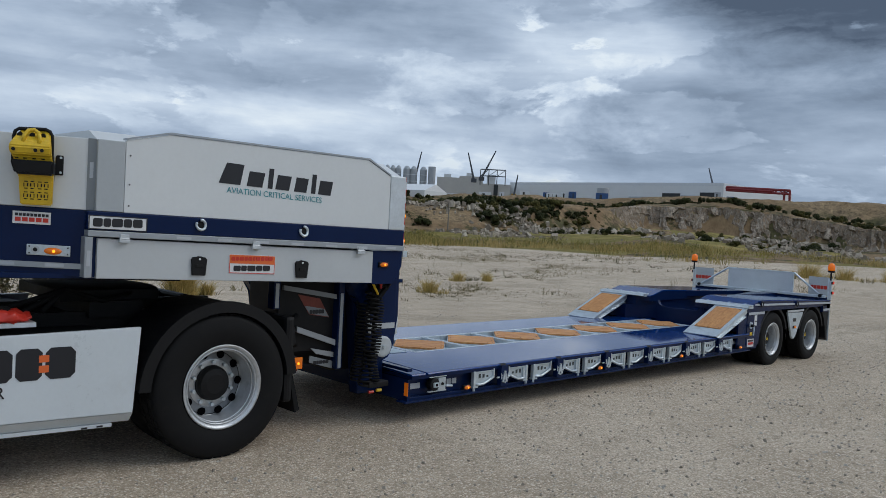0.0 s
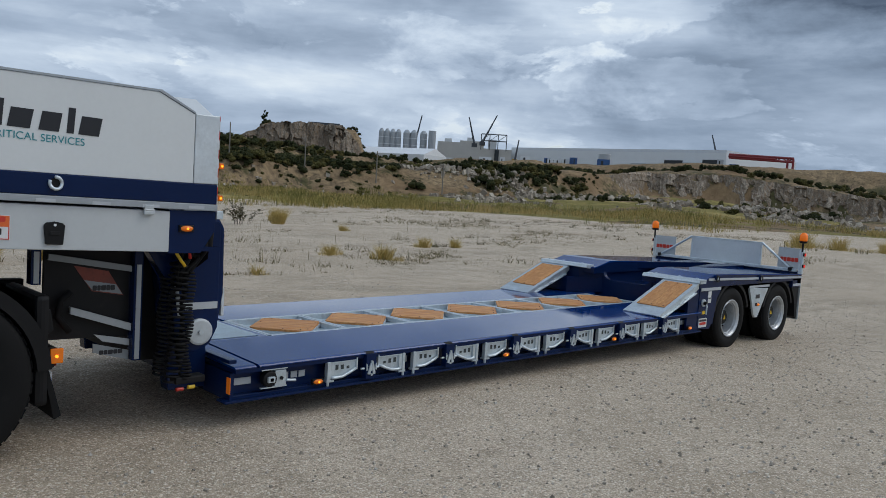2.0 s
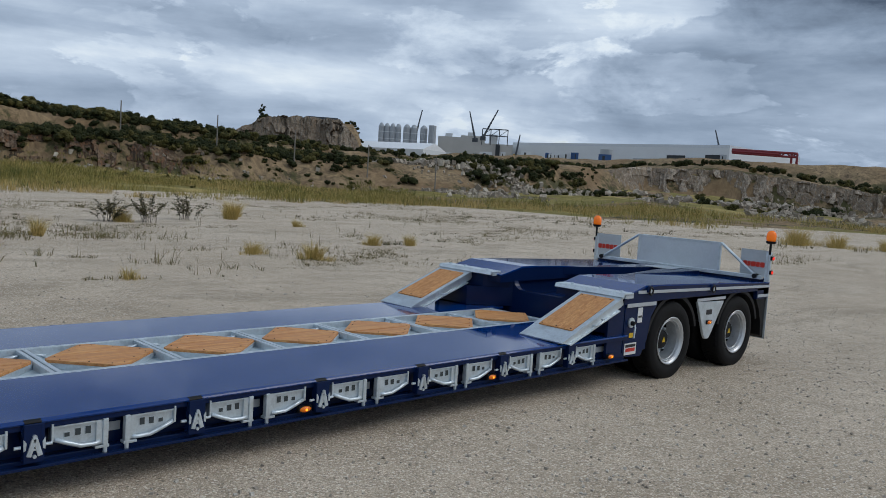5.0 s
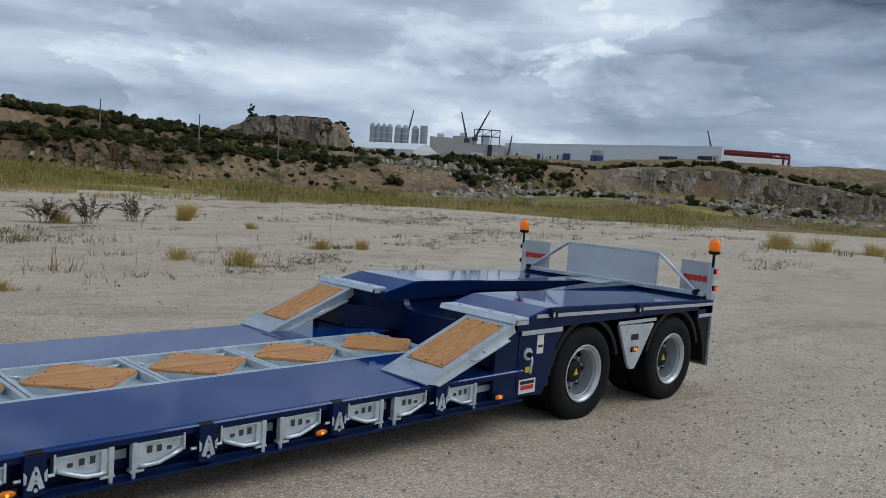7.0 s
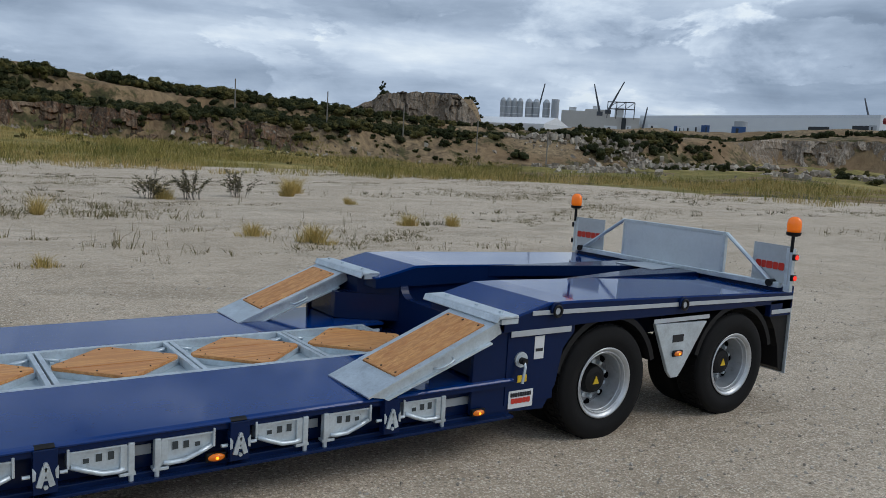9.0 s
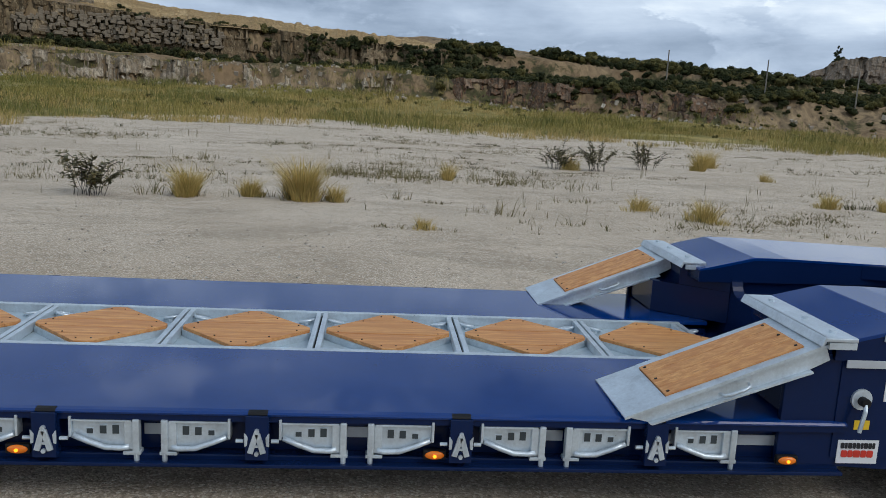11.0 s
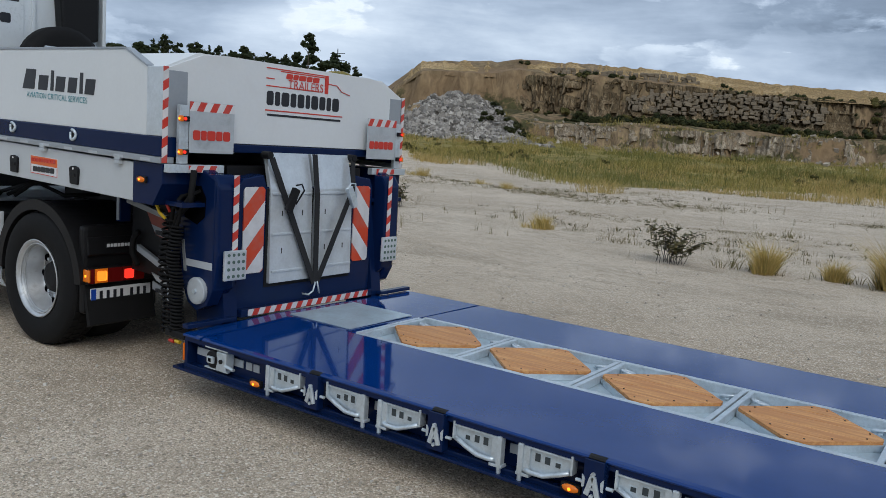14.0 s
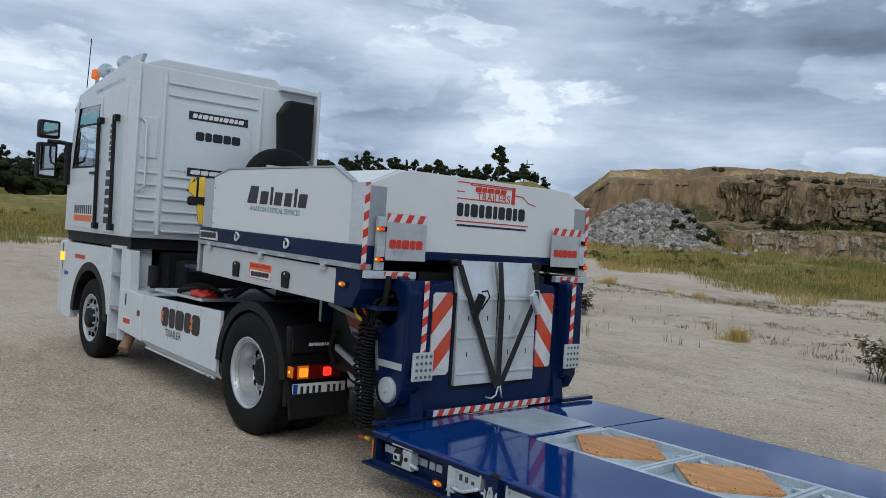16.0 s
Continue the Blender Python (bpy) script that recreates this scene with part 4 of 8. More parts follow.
pv, pf = [], []
for _ in range(27000):
    az, k = rng.uniform(116.6, 129.6), rng.random()
    top = 6.0 * smooth01(116.8, 122.6, az) * (1 - 0.95 * smooth01(124.8, 129.8, az)) * (1 + 0.18 * noise.fractal(Vector((az * 0.9, 0, 1)), 1.0, 2.0, 3))
    r = 89.5 + 11.5 * k
    x, y = spot(az, r)
    stone(pv, pf, rng, x, y, 1.7 + top * (k ** 0.8) * rng.uniform(0.86, 1.0), rng.choice((0.06, 0.09, 0.12, 0.16, 0.22, 0.38)) * rng.uniform(0.7, 1.2), rng.uniform(-0.2, 0.5))
stuff("rock_pile", pv, pf, RUBBLE, "pale grey heap of broken granite against the cliff", "rubble")

# ---- lowbed trailer ----
XN, XF = 0.0, -2.44           # its near and far sides
XC = (XN + XF) / 2
DZ = 0.47                     # deck height


def wheel(name, parent, x, y, r, rim_r, width, side, dish, label, plain=False, drop=0.0, holes=8):
    """A tyre on a dished rim with hand holes; side +1 faces +x."""
    zc = r - drop
    c = (x, y, zc)
    s = side
    prof = [(-width, rim_r), (-width, rim_r + 0.03), (-width * 0.99, r * 0.90), (-width * 0.93, r * 0.975), (-width * 0.8, r), (-width * 0.2, r), (-width * 0.07, r * 0.975), (-0.012, r * 0.93), (0, r * 0.86), (-0.002, rim_r + 0.06), (-0.010, rim_r + 0.045), (-0.012, rim_r + 0.022), (-0.03, rim_r + 0.002)]
    hub = part(name, lathe([(a * s, q) for a, q in prof], c, "x", 56, caps=False), RUBBER, parent, label, smooth=True)
    f = dish - 0.012
    rim_prof = [(-0.040, rim_r - 0.016), (-0.016, rim_r + 0.006), (-0.008, rim_r + 0.014), (-0.006, rim_r + 0.004), (-0.020, rim_r - 0.010), (-0.036, rim_r - 0.022), (-0.052, rim_r - 0.026), (-dish * 0.9, rim_r - 0.05), (-f - 0.012, rim_r * 0.80), (-f, rim_r * 0.70), (-f + 0.012, rim_r * 0.58), (-f + 0.012, rim_r * 0.2), (-(dish + 0.05), 0.03), (-(dish + 0.07), rim_r - 0.05)]
    rim = part("rim", lathe([(a * s, q) for a, q in rim_prof], c, "x", 48, caps=False), RIM, hub, smooth=True)
    if plain:
        return hub
    for d, w in ((0.030, 0.0235), (0.058, 0.034)):
        part("rim_bead", pipe([(x - d * s, y + (rim_r - w) * math.cos(t), zc + (rim_r - w) * math.sin(t)) for t in (2 * math.pi * i / 48 for i in range(48))], 0.007, 6, True), RIM, hub, smooth=True)
    part("wheel_disc", lathe([(a * s, q) for a, q in ((-f - 0.005, rim_r * 0.79), (-f + 0.005, rim_r * 0.70), (-f + 0.0155, rim_r * 0.60))], c, "x", 48, caps=False), DISC, hub, smooth=True)
    part("disc_gap", lathe([(-(f + 0.006) * s, rim_r - 0.05), (-(f + 0.004) * s, rim_r * 0.79)], c, "x", 48, caps=False), CHASSIS, hub)
    part("hub_cap", lathe([(-(f + 0.01) * s, rim_r * 0.45), (-(f - 0.04) * s, rim_r * 0.43), (-(f - 0.07) * s, rim_r * 0.38), (-(f - 0.08) * s, rim_r * 0.24)], c, "x", 24), CHASSIS, hub, smooth=False)
    for k in range(10):
        t = 2 * math.pi * (k + 0.5) / 10
        cy, cz = y + math.cos(t) * rim_r * 0.53, zc + math.sin(t) * rim_r * 0.53
        part("wheel_nut", rod((x - (f - 0.012) * s, cy, cz), (x - (f - 0.045) * s, cy, cz), 0.015, 6), GALV, hub)
    for k in range(holes):
        t = 2 * math.pi * k / holes
        cy, cz = y + math.cos(t) * rim_r * 0.73, zc + math.sin(t) * rim_r * 0.73
        part("hand_hole", rod((x - (f - 0.012) * s, cy, cz), (x - (f + 0.02) * s, cy, cz), rim_r * 0.10, 14), VOID, hub)
    bm = bmesh.new()
    ring = 44
    for row, (off, wdt) in enumerate(((-width * 0.76, 0.16), (-width * 0.5, 0.26), (-width * 0.24, 0.16))):
        for k in range(ring):
            t = 2 * math.pi * (k + 0.5 * (row % 2)) / ring
            m = Matrix.Translation((x + off * s, y + math.cos(t) * (r + 0.001), zc + math.sin(t) * (r + 0.001))) @ Matrix.Rotation(t, 4, "X")
            box(-width * wdt * 0.5, width * wdt * 0.5, -0.004, 0.004, -r * 0.055, r * 0.055, bm=bm, m=m)
    tagged(part("tread", bm, RUBBER, hub), kind="stuff")
    return hub


trailer = thing("lowbed_trailer", (XC, 3.0, 0.0), "navy blue lowbed semi-trailer with galvanised fittings and wood inlays", "trailer")

# main bed: two blue plates beside the inlaid trough, on one welded frame
TY0, TY1 = 0.82, 6.40        # trough
TXN, TXF = XC + 0.415, XC - 0.415
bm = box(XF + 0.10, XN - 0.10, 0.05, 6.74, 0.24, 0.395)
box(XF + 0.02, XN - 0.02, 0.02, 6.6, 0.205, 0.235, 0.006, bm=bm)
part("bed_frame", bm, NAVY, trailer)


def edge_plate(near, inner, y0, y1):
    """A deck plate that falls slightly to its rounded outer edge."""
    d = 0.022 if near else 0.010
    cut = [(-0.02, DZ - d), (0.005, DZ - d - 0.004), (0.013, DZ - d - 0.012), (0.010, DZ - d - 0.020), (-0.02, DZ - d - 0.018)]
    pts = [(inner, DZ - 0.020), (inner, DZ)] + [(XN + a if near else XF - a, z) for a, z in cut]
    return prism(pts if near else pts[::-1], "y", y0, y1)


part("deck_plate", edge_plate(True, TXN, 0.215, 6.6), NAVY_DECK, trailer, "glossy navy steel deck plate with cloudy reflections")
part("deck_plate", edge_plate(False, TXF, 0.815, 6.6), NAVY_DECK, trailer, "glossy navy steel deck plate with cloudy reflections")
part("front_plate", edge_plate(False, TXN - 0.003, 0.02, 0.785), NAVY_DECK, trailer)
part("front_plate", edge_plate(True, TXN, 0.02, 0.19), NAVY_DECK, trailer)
# Edges under the plates, in the navy darkened for shade.
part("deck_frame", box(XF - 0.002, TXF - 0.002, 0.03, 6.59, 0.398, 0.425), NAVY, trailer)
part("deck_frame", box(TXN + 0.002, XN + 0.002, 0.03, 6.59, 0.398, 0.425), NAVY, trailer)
part("tread_plate", box(XC - 0.36, XC + 0.36, 0.12, 0.72, DZ + 0.001, DZ + 0.006), TROUGH, trailer, "worn bare zinc plate let into the deck")
# trough floor and edges
part("trough_floor", box(TXF, TXN, TY0, TY1, 0.396, 0.415), TROUGH, trailer)
for x0, x1 in ((TXN - 0.045, TXN - 0.008), (TXF + 0.008, TXF + 0.045)):
    part("trough_rail", box(x0, x1, TY0, TY1, 0.415, DZ + 0.002, 0.004), GALV, trailer)
PITCH = 0.817
for k in range(8):
    y = 0.845 + PITCH * (k - 0.04)
    y = min(y, TY1 - 0.03)
    for s in (-1, 1):
        part("cross_bar", box(TXF + 0.046, TXN - 0.046, y + s * 0.021 - 0.015, y + s * 0.021 + 0.015, 0.416, DZ - 0.002, 0.004), GALV, trailer)
    part("bar_seam", box(TXF + 0.046, TXN - 0.046, y - 0.0055, y + 0.0055, 0.416, DZ - 0.022), CHASSIS, trailer)


def wood_inlay(y0):
    """A lozenge of planks with cut ends."""
    ym, h = y0 + 0.365, 0.352
    tip, top = 0.022, 0.035
    outline = [(-0.36, tip), (-top, h), (top, h), (0.36, tip), (0.36, -tip), (top, -h), (-top, -h), (-0.36, -tip)]
    grow = [(ym + d * 1.02, w * 1.025) for d, w in outline]
    inlay = part("wood_inlay", prism([(XC + w, d) for d, w in grow], "z", 0.4155, 0.452, 0.002), GALV, trailer, "lozenge of orange-brown hardwood planks")

    def width_at(v):
        v = abs(v)
        return 0.36 if v <= tip else 0.36 - (v - tip) / (h - tip) * (0.36 - top)

    cuts = [-h, -0.215, -0.075, 0.07, 0.21, h]
    for a, b in zip(cuts, cuts[1:]):
        a2, b2 = a + 0.0012, b - 0.0012
        side = sorted({a2, b2, *[v for v in (-tip, tip) if a2 < v < b2]})
        pts = [(XC + v, ym - width_at(v)) for v in side] + [(XC + v, ym + width_at(v)) for v in side[::-1]]
        part("plank", prism(pts, "z", 0.4525, DZ + 0.003 + rng.uniform(-0.002, 0.002), 0.003), WOOD, inlay)
    for sx, sy in ((-0.19, 0.15), (-0.19, -0.15), (0.19, 0.15), (0.19, -0.15), (0.30, 0.04), (-0.30, 0.04), (0.30, -0.04), (-0.30, -0.04), (0.05, 0.29), (-0.05, 0.29), (0.05, -0.29), (-0.05, -0.29)):
        part("screw", rod((XC + sx, ym + sy, DZ), (XC + sx, ym + sy, DZ + 0.0062), 0.0048, 8), CHASSIS, inlay)


def lashing_ring(x, y, turn):
    c, s = math.cos(turn), math.sin(turn)
    ring = part("lashing_ring", pipe([(x + 0.043 * math.cos(t) * c - 0.048 * math.sin(t) * s, y + 0.043 * math.cos(t) * s + 0.048 * math.sin(t) * c, 0.434 + 0.012 * math.cos(t)) for t in (2 * math.pi * i / 14 for i in range(14))], 0.009, 6, True), GALV, trailer, smooth=True)
    part("ring_base", box(x - 0.05, x + 0.05, y - 0.012, y + 0.012, 0.4155, 0.432, 0.004), GALV, ring)


for k in range(7):
    y0 = 0.855 + PITCH * k
    wood_inlay(y0)
    for sx in (-0.3, 0.3):
        lashing_ring(XC + sx, y0 + 0.045, 0.7 if sx > 0 else -0.7)
        lashing_ring(XC + sx, y0 + 0.685, -0.7 if sx > 0 else 0.7)

# sides: lip, web, stake pockets, folding outrigger brackets
STAKES = [1.235 + 0.892 * k for k in range(6)]


def side_of(sx, x):
    """sx +1: near side at x; -1: mirrored to the far side."""
    return x if sx > 0 else XF - (x - XN)


def xbox(sx, x0, x1, y0, y1, z0, z1, bevel=0.0, bm=None):
    a, b = sorted((side_of(sx, x0), side_of(sx, x1)))
    return box(a, b, y0, y1, z0, z1, bevel, bm)


def bracket(sx, y0, way):
    """A pressed outrigger bracket; way +1: hinge at its larger y."""
    L = 0.27
    yh = y0 + (L if way > 0 else 0)

    def Y(d):
        return yh - way * d

    def bx(x0, x1, d0, d1, z0, z1, bevel=0.0):
        return box(*sorted((side_of(sx, x0), side_of(sx, x1))), *sorted((Y(d0), Y(d1))), z0, z1, bevel)

    x0, x1 = sorted((side_of(sx, -0.03), side_of(sx, -0.012)))
    pts = [(Y(0.02), 0.388), (Y(L), 0.388), (Y(L), 0.322), (Y(0.13), 0.272), (Y(0.02), 0.272)]
    ob = part("outrigger_bracket", prism(pts if way > 0 else pts[::-1], "x", x0, x1, 0.003), GALV, trailer)
    for d, hw, hh in ((0.075, 0.028, 0.040), (0.128, 0.028, 0.036), (0.185, 0.026, 0.022)):
        rim = part("slot", bx(-0.013, -0.0095, d - 0.004, d + hw + 0.004, 0.325, 0.333 + hh, 0.001), GALV, ob)
        part("slot_hole", bx(-0.0095, -0.008, d, d + hw, 0.329, 0.329 + hh), SLOT, rim)
    part("lip", pipe([(side_of(sx, 0.004), Y(0.03), 0.275), (side_of(sx, 0.006), Y(0.06), 0.270), (side_of(sx, 0.006), Y(0.13), 0.272), (side_of(sx, 0.006), Y(0.20), 0.298), (side_of(sx, 0.004), Y(L - 0.005), 0.326)], 0.0125, 8), GALV, ob, smooth=True)
    part("end_plate", bx(-0.045, 0.010, L, L + 0.012, 0.318, 0.412, 0.003), GALV, ob)
    part("top_flange", bx(-0.045, 0.006, 0.02, L, 0.388, 0.396, 0.002), GALV, ob)
    part("hinge_post", bx(-0.03, 0.012, -0.014, 0.016, 0.245, 0.402, 0.006), GALV, ob)
    part("hinge_plate", bx(-0.012, 0.004, 0.016, 0.05, 0.262, 0.39, 0.003), GALV, ob)
    part("hinge_pin", rod((side_of(sx, 0.0), Y(0), 0.21), (side_of(sx, 0.0), Y(0), 0.25), 0.012, 8), GALV, ob)
    part("hinge_foot", bx(-0.04, 0.010, -0.02, 0.055, 0.240, 0.256, 0.003), GALV, ob)
    return ob


def stake_pocket(sx, y):
    top = 0.437
    bm = xbox(sx, 0.030, 0.037, y - 0.05, y + 0.05, 0.235, top, 0.003)
    for s in (-1, 1):
        xbox(sx, -0.02, 0.030, y + s * 0.046 - 0.004, y + s * 0.046 + 0.004, 0.235, top - 0.008, 0.002, bm=bm)
    ob = part("stake_pocket", bm, NAVY, trailer)
    d = 0.022 if sx > 0 else 0.010
    slope = [(-0.014, DZ - d + 0.001), (0.005, DZ - d - 0.003), (0.0138, DZ - d - 0.011)]
    cut = [(side_of(sx, a), z) for a, z in slope] + [(side_of(sx, a), z - 0.004) for a, z in slope[::-1]]
    part("pocket_hole", prism(cut if sx > 0 else cut[::-1], "y", y - 0.0418, y + 0.0418), CHASSIS, ob)
    part("pocket_floor", xbox(sx, 0.0140, 0.0298, y - 0.0418, y + 0.0418, 0.405, 0.415), GREYTRIM, ob)
    lock = bmesh.new()
    for s in (-1, 1):
        m = Matrix.Translation((side_of(sx, 0.042), y + s * 0.0145, 0.318)) @ Matrix.Rotation(s * 0.28, 4, "X")
        box(-0.006, 0.006, -0.0125, 0.0125, -0.050, 0.046, 0.003, bm=lock, m=m)
    xbox(sx, 0.036, 0.046, y - 0.016, y + 0.016, 0.298, 0.309, bm=lock)
    part("lock_plate", lock, GALV, ob)
    part("lock_pivot", rod((side_of(sx, 0.034), y, 0.372), (side_of(sx, 0.05), y, 0.372), 0.011, 8), GALV, ob)
    part("lock_pivot", rod((side_of(sx, 0.034), y, 0.268), (side_of(sx, 0.05), y, 0.268), 0.010, 8), GALV, ob)
    for s in (-1, 1):
        part("side_cleat", prism([(y + s * 0.041, 0.304), (y + s * 0.053, 0.300), (y + s * 0.054, 0.362), (y + s * 0.048, 0.358), (y + s * 0.038, 0.342)], "x", *sorted((side_of(sx, 0.0375), side_of(sx, 0.044))), 0.002), GALV, ob)
        part("pin", rod((side_of(sx, 0.02), y + s * 0.06, 0.318), (side_of(sx, 0.02), y + s * 0.092, 0.318), 0.009, 8), GALV, ob)


def side_lamp(sx, y, z, parent, lens=AMBER, x=0.02):
    lamp = part("side_lamp", xbox(sx, x - 0.03, x - 0.004, y - 0.052, y + 0.052, z - 0.023, z + 0.023, 0.008), BLACK, parent)
    bm = bmesh.new()
    bmesh.ops.create_uvsphere(bm, u_segments=16, v_segments=8, radius=1.0, matrix=Matrix.Translation((side_of(sx, x - 0.006), y, z)) @ Matrix.Diagonal((0.015, 0.045, 0.020, 1)))
    part("lens", bm, lens, lamp, "amber lens", smooth=True)
    part("bulb", rod((side_of(sx, x + 0.006), y, z), (side_of(sx, x + 0.0115), y, z), 0.008, 10), AMBERLIT, lamp)


for sx in (1, -1):
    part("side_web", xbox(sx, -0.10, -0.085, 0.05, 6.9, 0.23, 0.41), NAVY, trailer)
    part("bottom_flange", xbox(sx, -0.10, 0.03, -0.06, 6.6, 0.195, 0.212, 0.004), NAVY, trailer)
    for y in STAKES:
        stake_pocket(sx, y)
    for k, y in enumerate(STAKES):
        if k < 5:
            bracket(sx, y + 0.103, 1), bracket(sx, y + 0.492, -1)
            part("reflector_strip", xbox(sx, -0.084, -0.08, y + 0.385, y + 0.485, 0.30, 0.35), REFLEX, trailer)
    bracket(sx, STAKES[0] - 0.40, -1)
    bracket(sx, STAKES[5] + 0.103, 1)
    for y0, y1 in ((6.12, 6.42), (5.745, 5.81), (0.41, 0.52), (0.545, 0.60), (0.615, 0.67), (0.06, 0.20)):
        part("reflector_strip", xbox(sx, -0.084, -0.078, y0, y1, 0.295, 0.345), REFLEX, trailer)
    for y in (0.735, 2.90, 4.69, 6.33):
        side_lamp(sx, y, 0.262, trailer)
    # container lock at the front
    lock = part("twist_lock", xbox(sx, -0.06, 0.006, 0.355, 0.45, 0.262, 0.388, 0.006), GALV, trailer)
    part("lock_socket", lathe([(side_of(sx, -0.05) - XN, 0.058), (side_of(sx, 0.004) - XN, 0.058), (side_of(sx, 0.008) - XN, 0.05)], (XN, 0.315, 0.328), "x", 24), CHASSIS, lock)
    part("lock_head", xbox(sx, 0.008, 0.028, 0.285, 0.345, 0.305, 0.35, 0.006), GALV, lock)
    part("lock_hole", xbox(sx, 0.028, 0.0295, 0.302, 0.328, 0.316, 0.340), VOID, lock)
    part("lock_bolt", rod((side_of(sx, 0.006), 0.405, 0.33), (side_of(sx, 0.018), 0.405, 0.33), 0.014, 8), CHASSIS, lock)
    part("lock_pin", rod((side_of(sx, 0.01), 0.45, 0.31), (side_of(sx, 0.01), 0.53, 0.30), 0.011, 8), GALV, lock)
    for z in (0.262, 0.396):
        part("lock_rail", xbox(sx, -0.02, 0.004, 0.24, 0.46, z, z + 0.008), GALV, lock)
part("front_face", box(XF + 0.02, XN - 0.02, 0.0, 0.03, 0.2, 0.40), NAVY, trailer)
part("end_marker", box(XN - 0.06, XN - 0.01, -0.008, -0.001, 0.25, 0.37, 0.003), AMBER, trailer)


# loading ramps up to the rear deck
def ramp(mirror):
    def X(x):
        return XF - x if mirror else x

    def span(a, b):
        return sorted((X(a), X(b)))

    x0, x1 = -0.455, 0.045
    y0, z0, y1, z1 = 5.535, DZ - 0.012, 6.44, 0.822
    L, ang = math.hypot(y1 - y0, z1 - z0), math.atan2(z1 - z0, y1 - y0)
    m = Matrix.Translation((0, y0, z0)) @ Matrix.Rotation(ang, 4, "X")
    bm = box(*span(x0, x1), 0.0, 0.215, 0.0, 0.012, m=m)
    box(*span(x0, x1), L - 0.085, L, 0.0, 0.014, bm=bm, m=m)
    for a, b in ((x0, x0 + 0.055), (x1 - 0.055, x1)):
        box(*span(a, b), 0.215, L - 0.085, 0.0, 0.014, bm=bm, m=m)
    ob = part("loading_ramp", bm, GALV, trailer, "galvanised folding ramp with wooden planks")
    for a, b, s in ((x0 + 0.028, x0 + 0.038, -1), (x1 - 0.038, x1 - 0.028, 1)):
        part("side_channel", prism([(0.012, -0.002), (0.10, -0.06), (L - 0.10, -0.085), (L, -0.075), (L, -0.002)], "x", *span(a, b), m=m), GALV, ob)
        c, d = (a, x1) if s > 0 else (x0, b)
        part("channel_flange", prism([(0.10, -0.061), (0.11, -0.070), (L - 0.10, -0.096), (L - 0.10, -0.086)], "x", *span(c, d), m=m), GALV, ob)
    part("ramp_pan", box(*span(x0 + 0.055, x1 - 0.055), 0.2, L - 0.08, -0.03, -0.015, m=m), GALV, ob)
    w = (x1 - x0 - 0.114) / 4
    for k in range(4):
        a = x0 + 0.057 + w * k
        part("plank", box(*span(a + 0.0008, a + w - 0.0008), 0.218, L - 0.088, -0.012, 0.022, 0.002, m=m), WOOD, ob)
    for xx in (x0 + 0.085, x1 - 0.085, (x0 + x1) / 2):
        for yy in (0.24, L - 0.112):
            p0, p1 = m @ Vector((X(xx), yy, 0.018)), m @ Vector((X(xx), yy, 0.0245))
            part("screw", rod(p0, p1, 0.008, 8), CHASSIS, ob)
    for xx, s in ((x0, -1), (x1, 1)):
        pts = [m @ Vector((X(xx + s * d), 0.44 + e, -0.035)) for d, e in ((0, 0), (0.035, 0.012), (0.045, 0.04), (0.045, 0.10), (0.035, 0.128), (0, 0.14))]
        part("carry_handle", pipe(pts, 0.008, 6), GALV, ob, smooth=True)
    hr = part("hook_rail", box(*span(-0.77, 0.06), 6.41, 6.565, 0.848, 0.868, 0.006), GALV, ob)
    part("hook_lip", prism([(6.392, 0.828), (6.402, 0.822), (6.425, 0.868), (6.41, 0.868)], "x", *span(-0.77, 0.06), 0.003), GALV, hr)
    part("rail_end", box(*span(-0.77, -0.755), 6.43, 6.56, 0.815, 0.846), GALV, hr)
    part("rail_end", box(*span(0.045, 0.06), 6.43, 6.56, 0.815, 0.846), GALV, hr)
    for xx in (-0.62, -0.28, -0.03):
        part("bolt", rod((X(xx), 6.49, 0.867), (X(xx), 6.49, 0.882), 0.016, 8), GALV, hr)


ramp(False)
ramp(True)

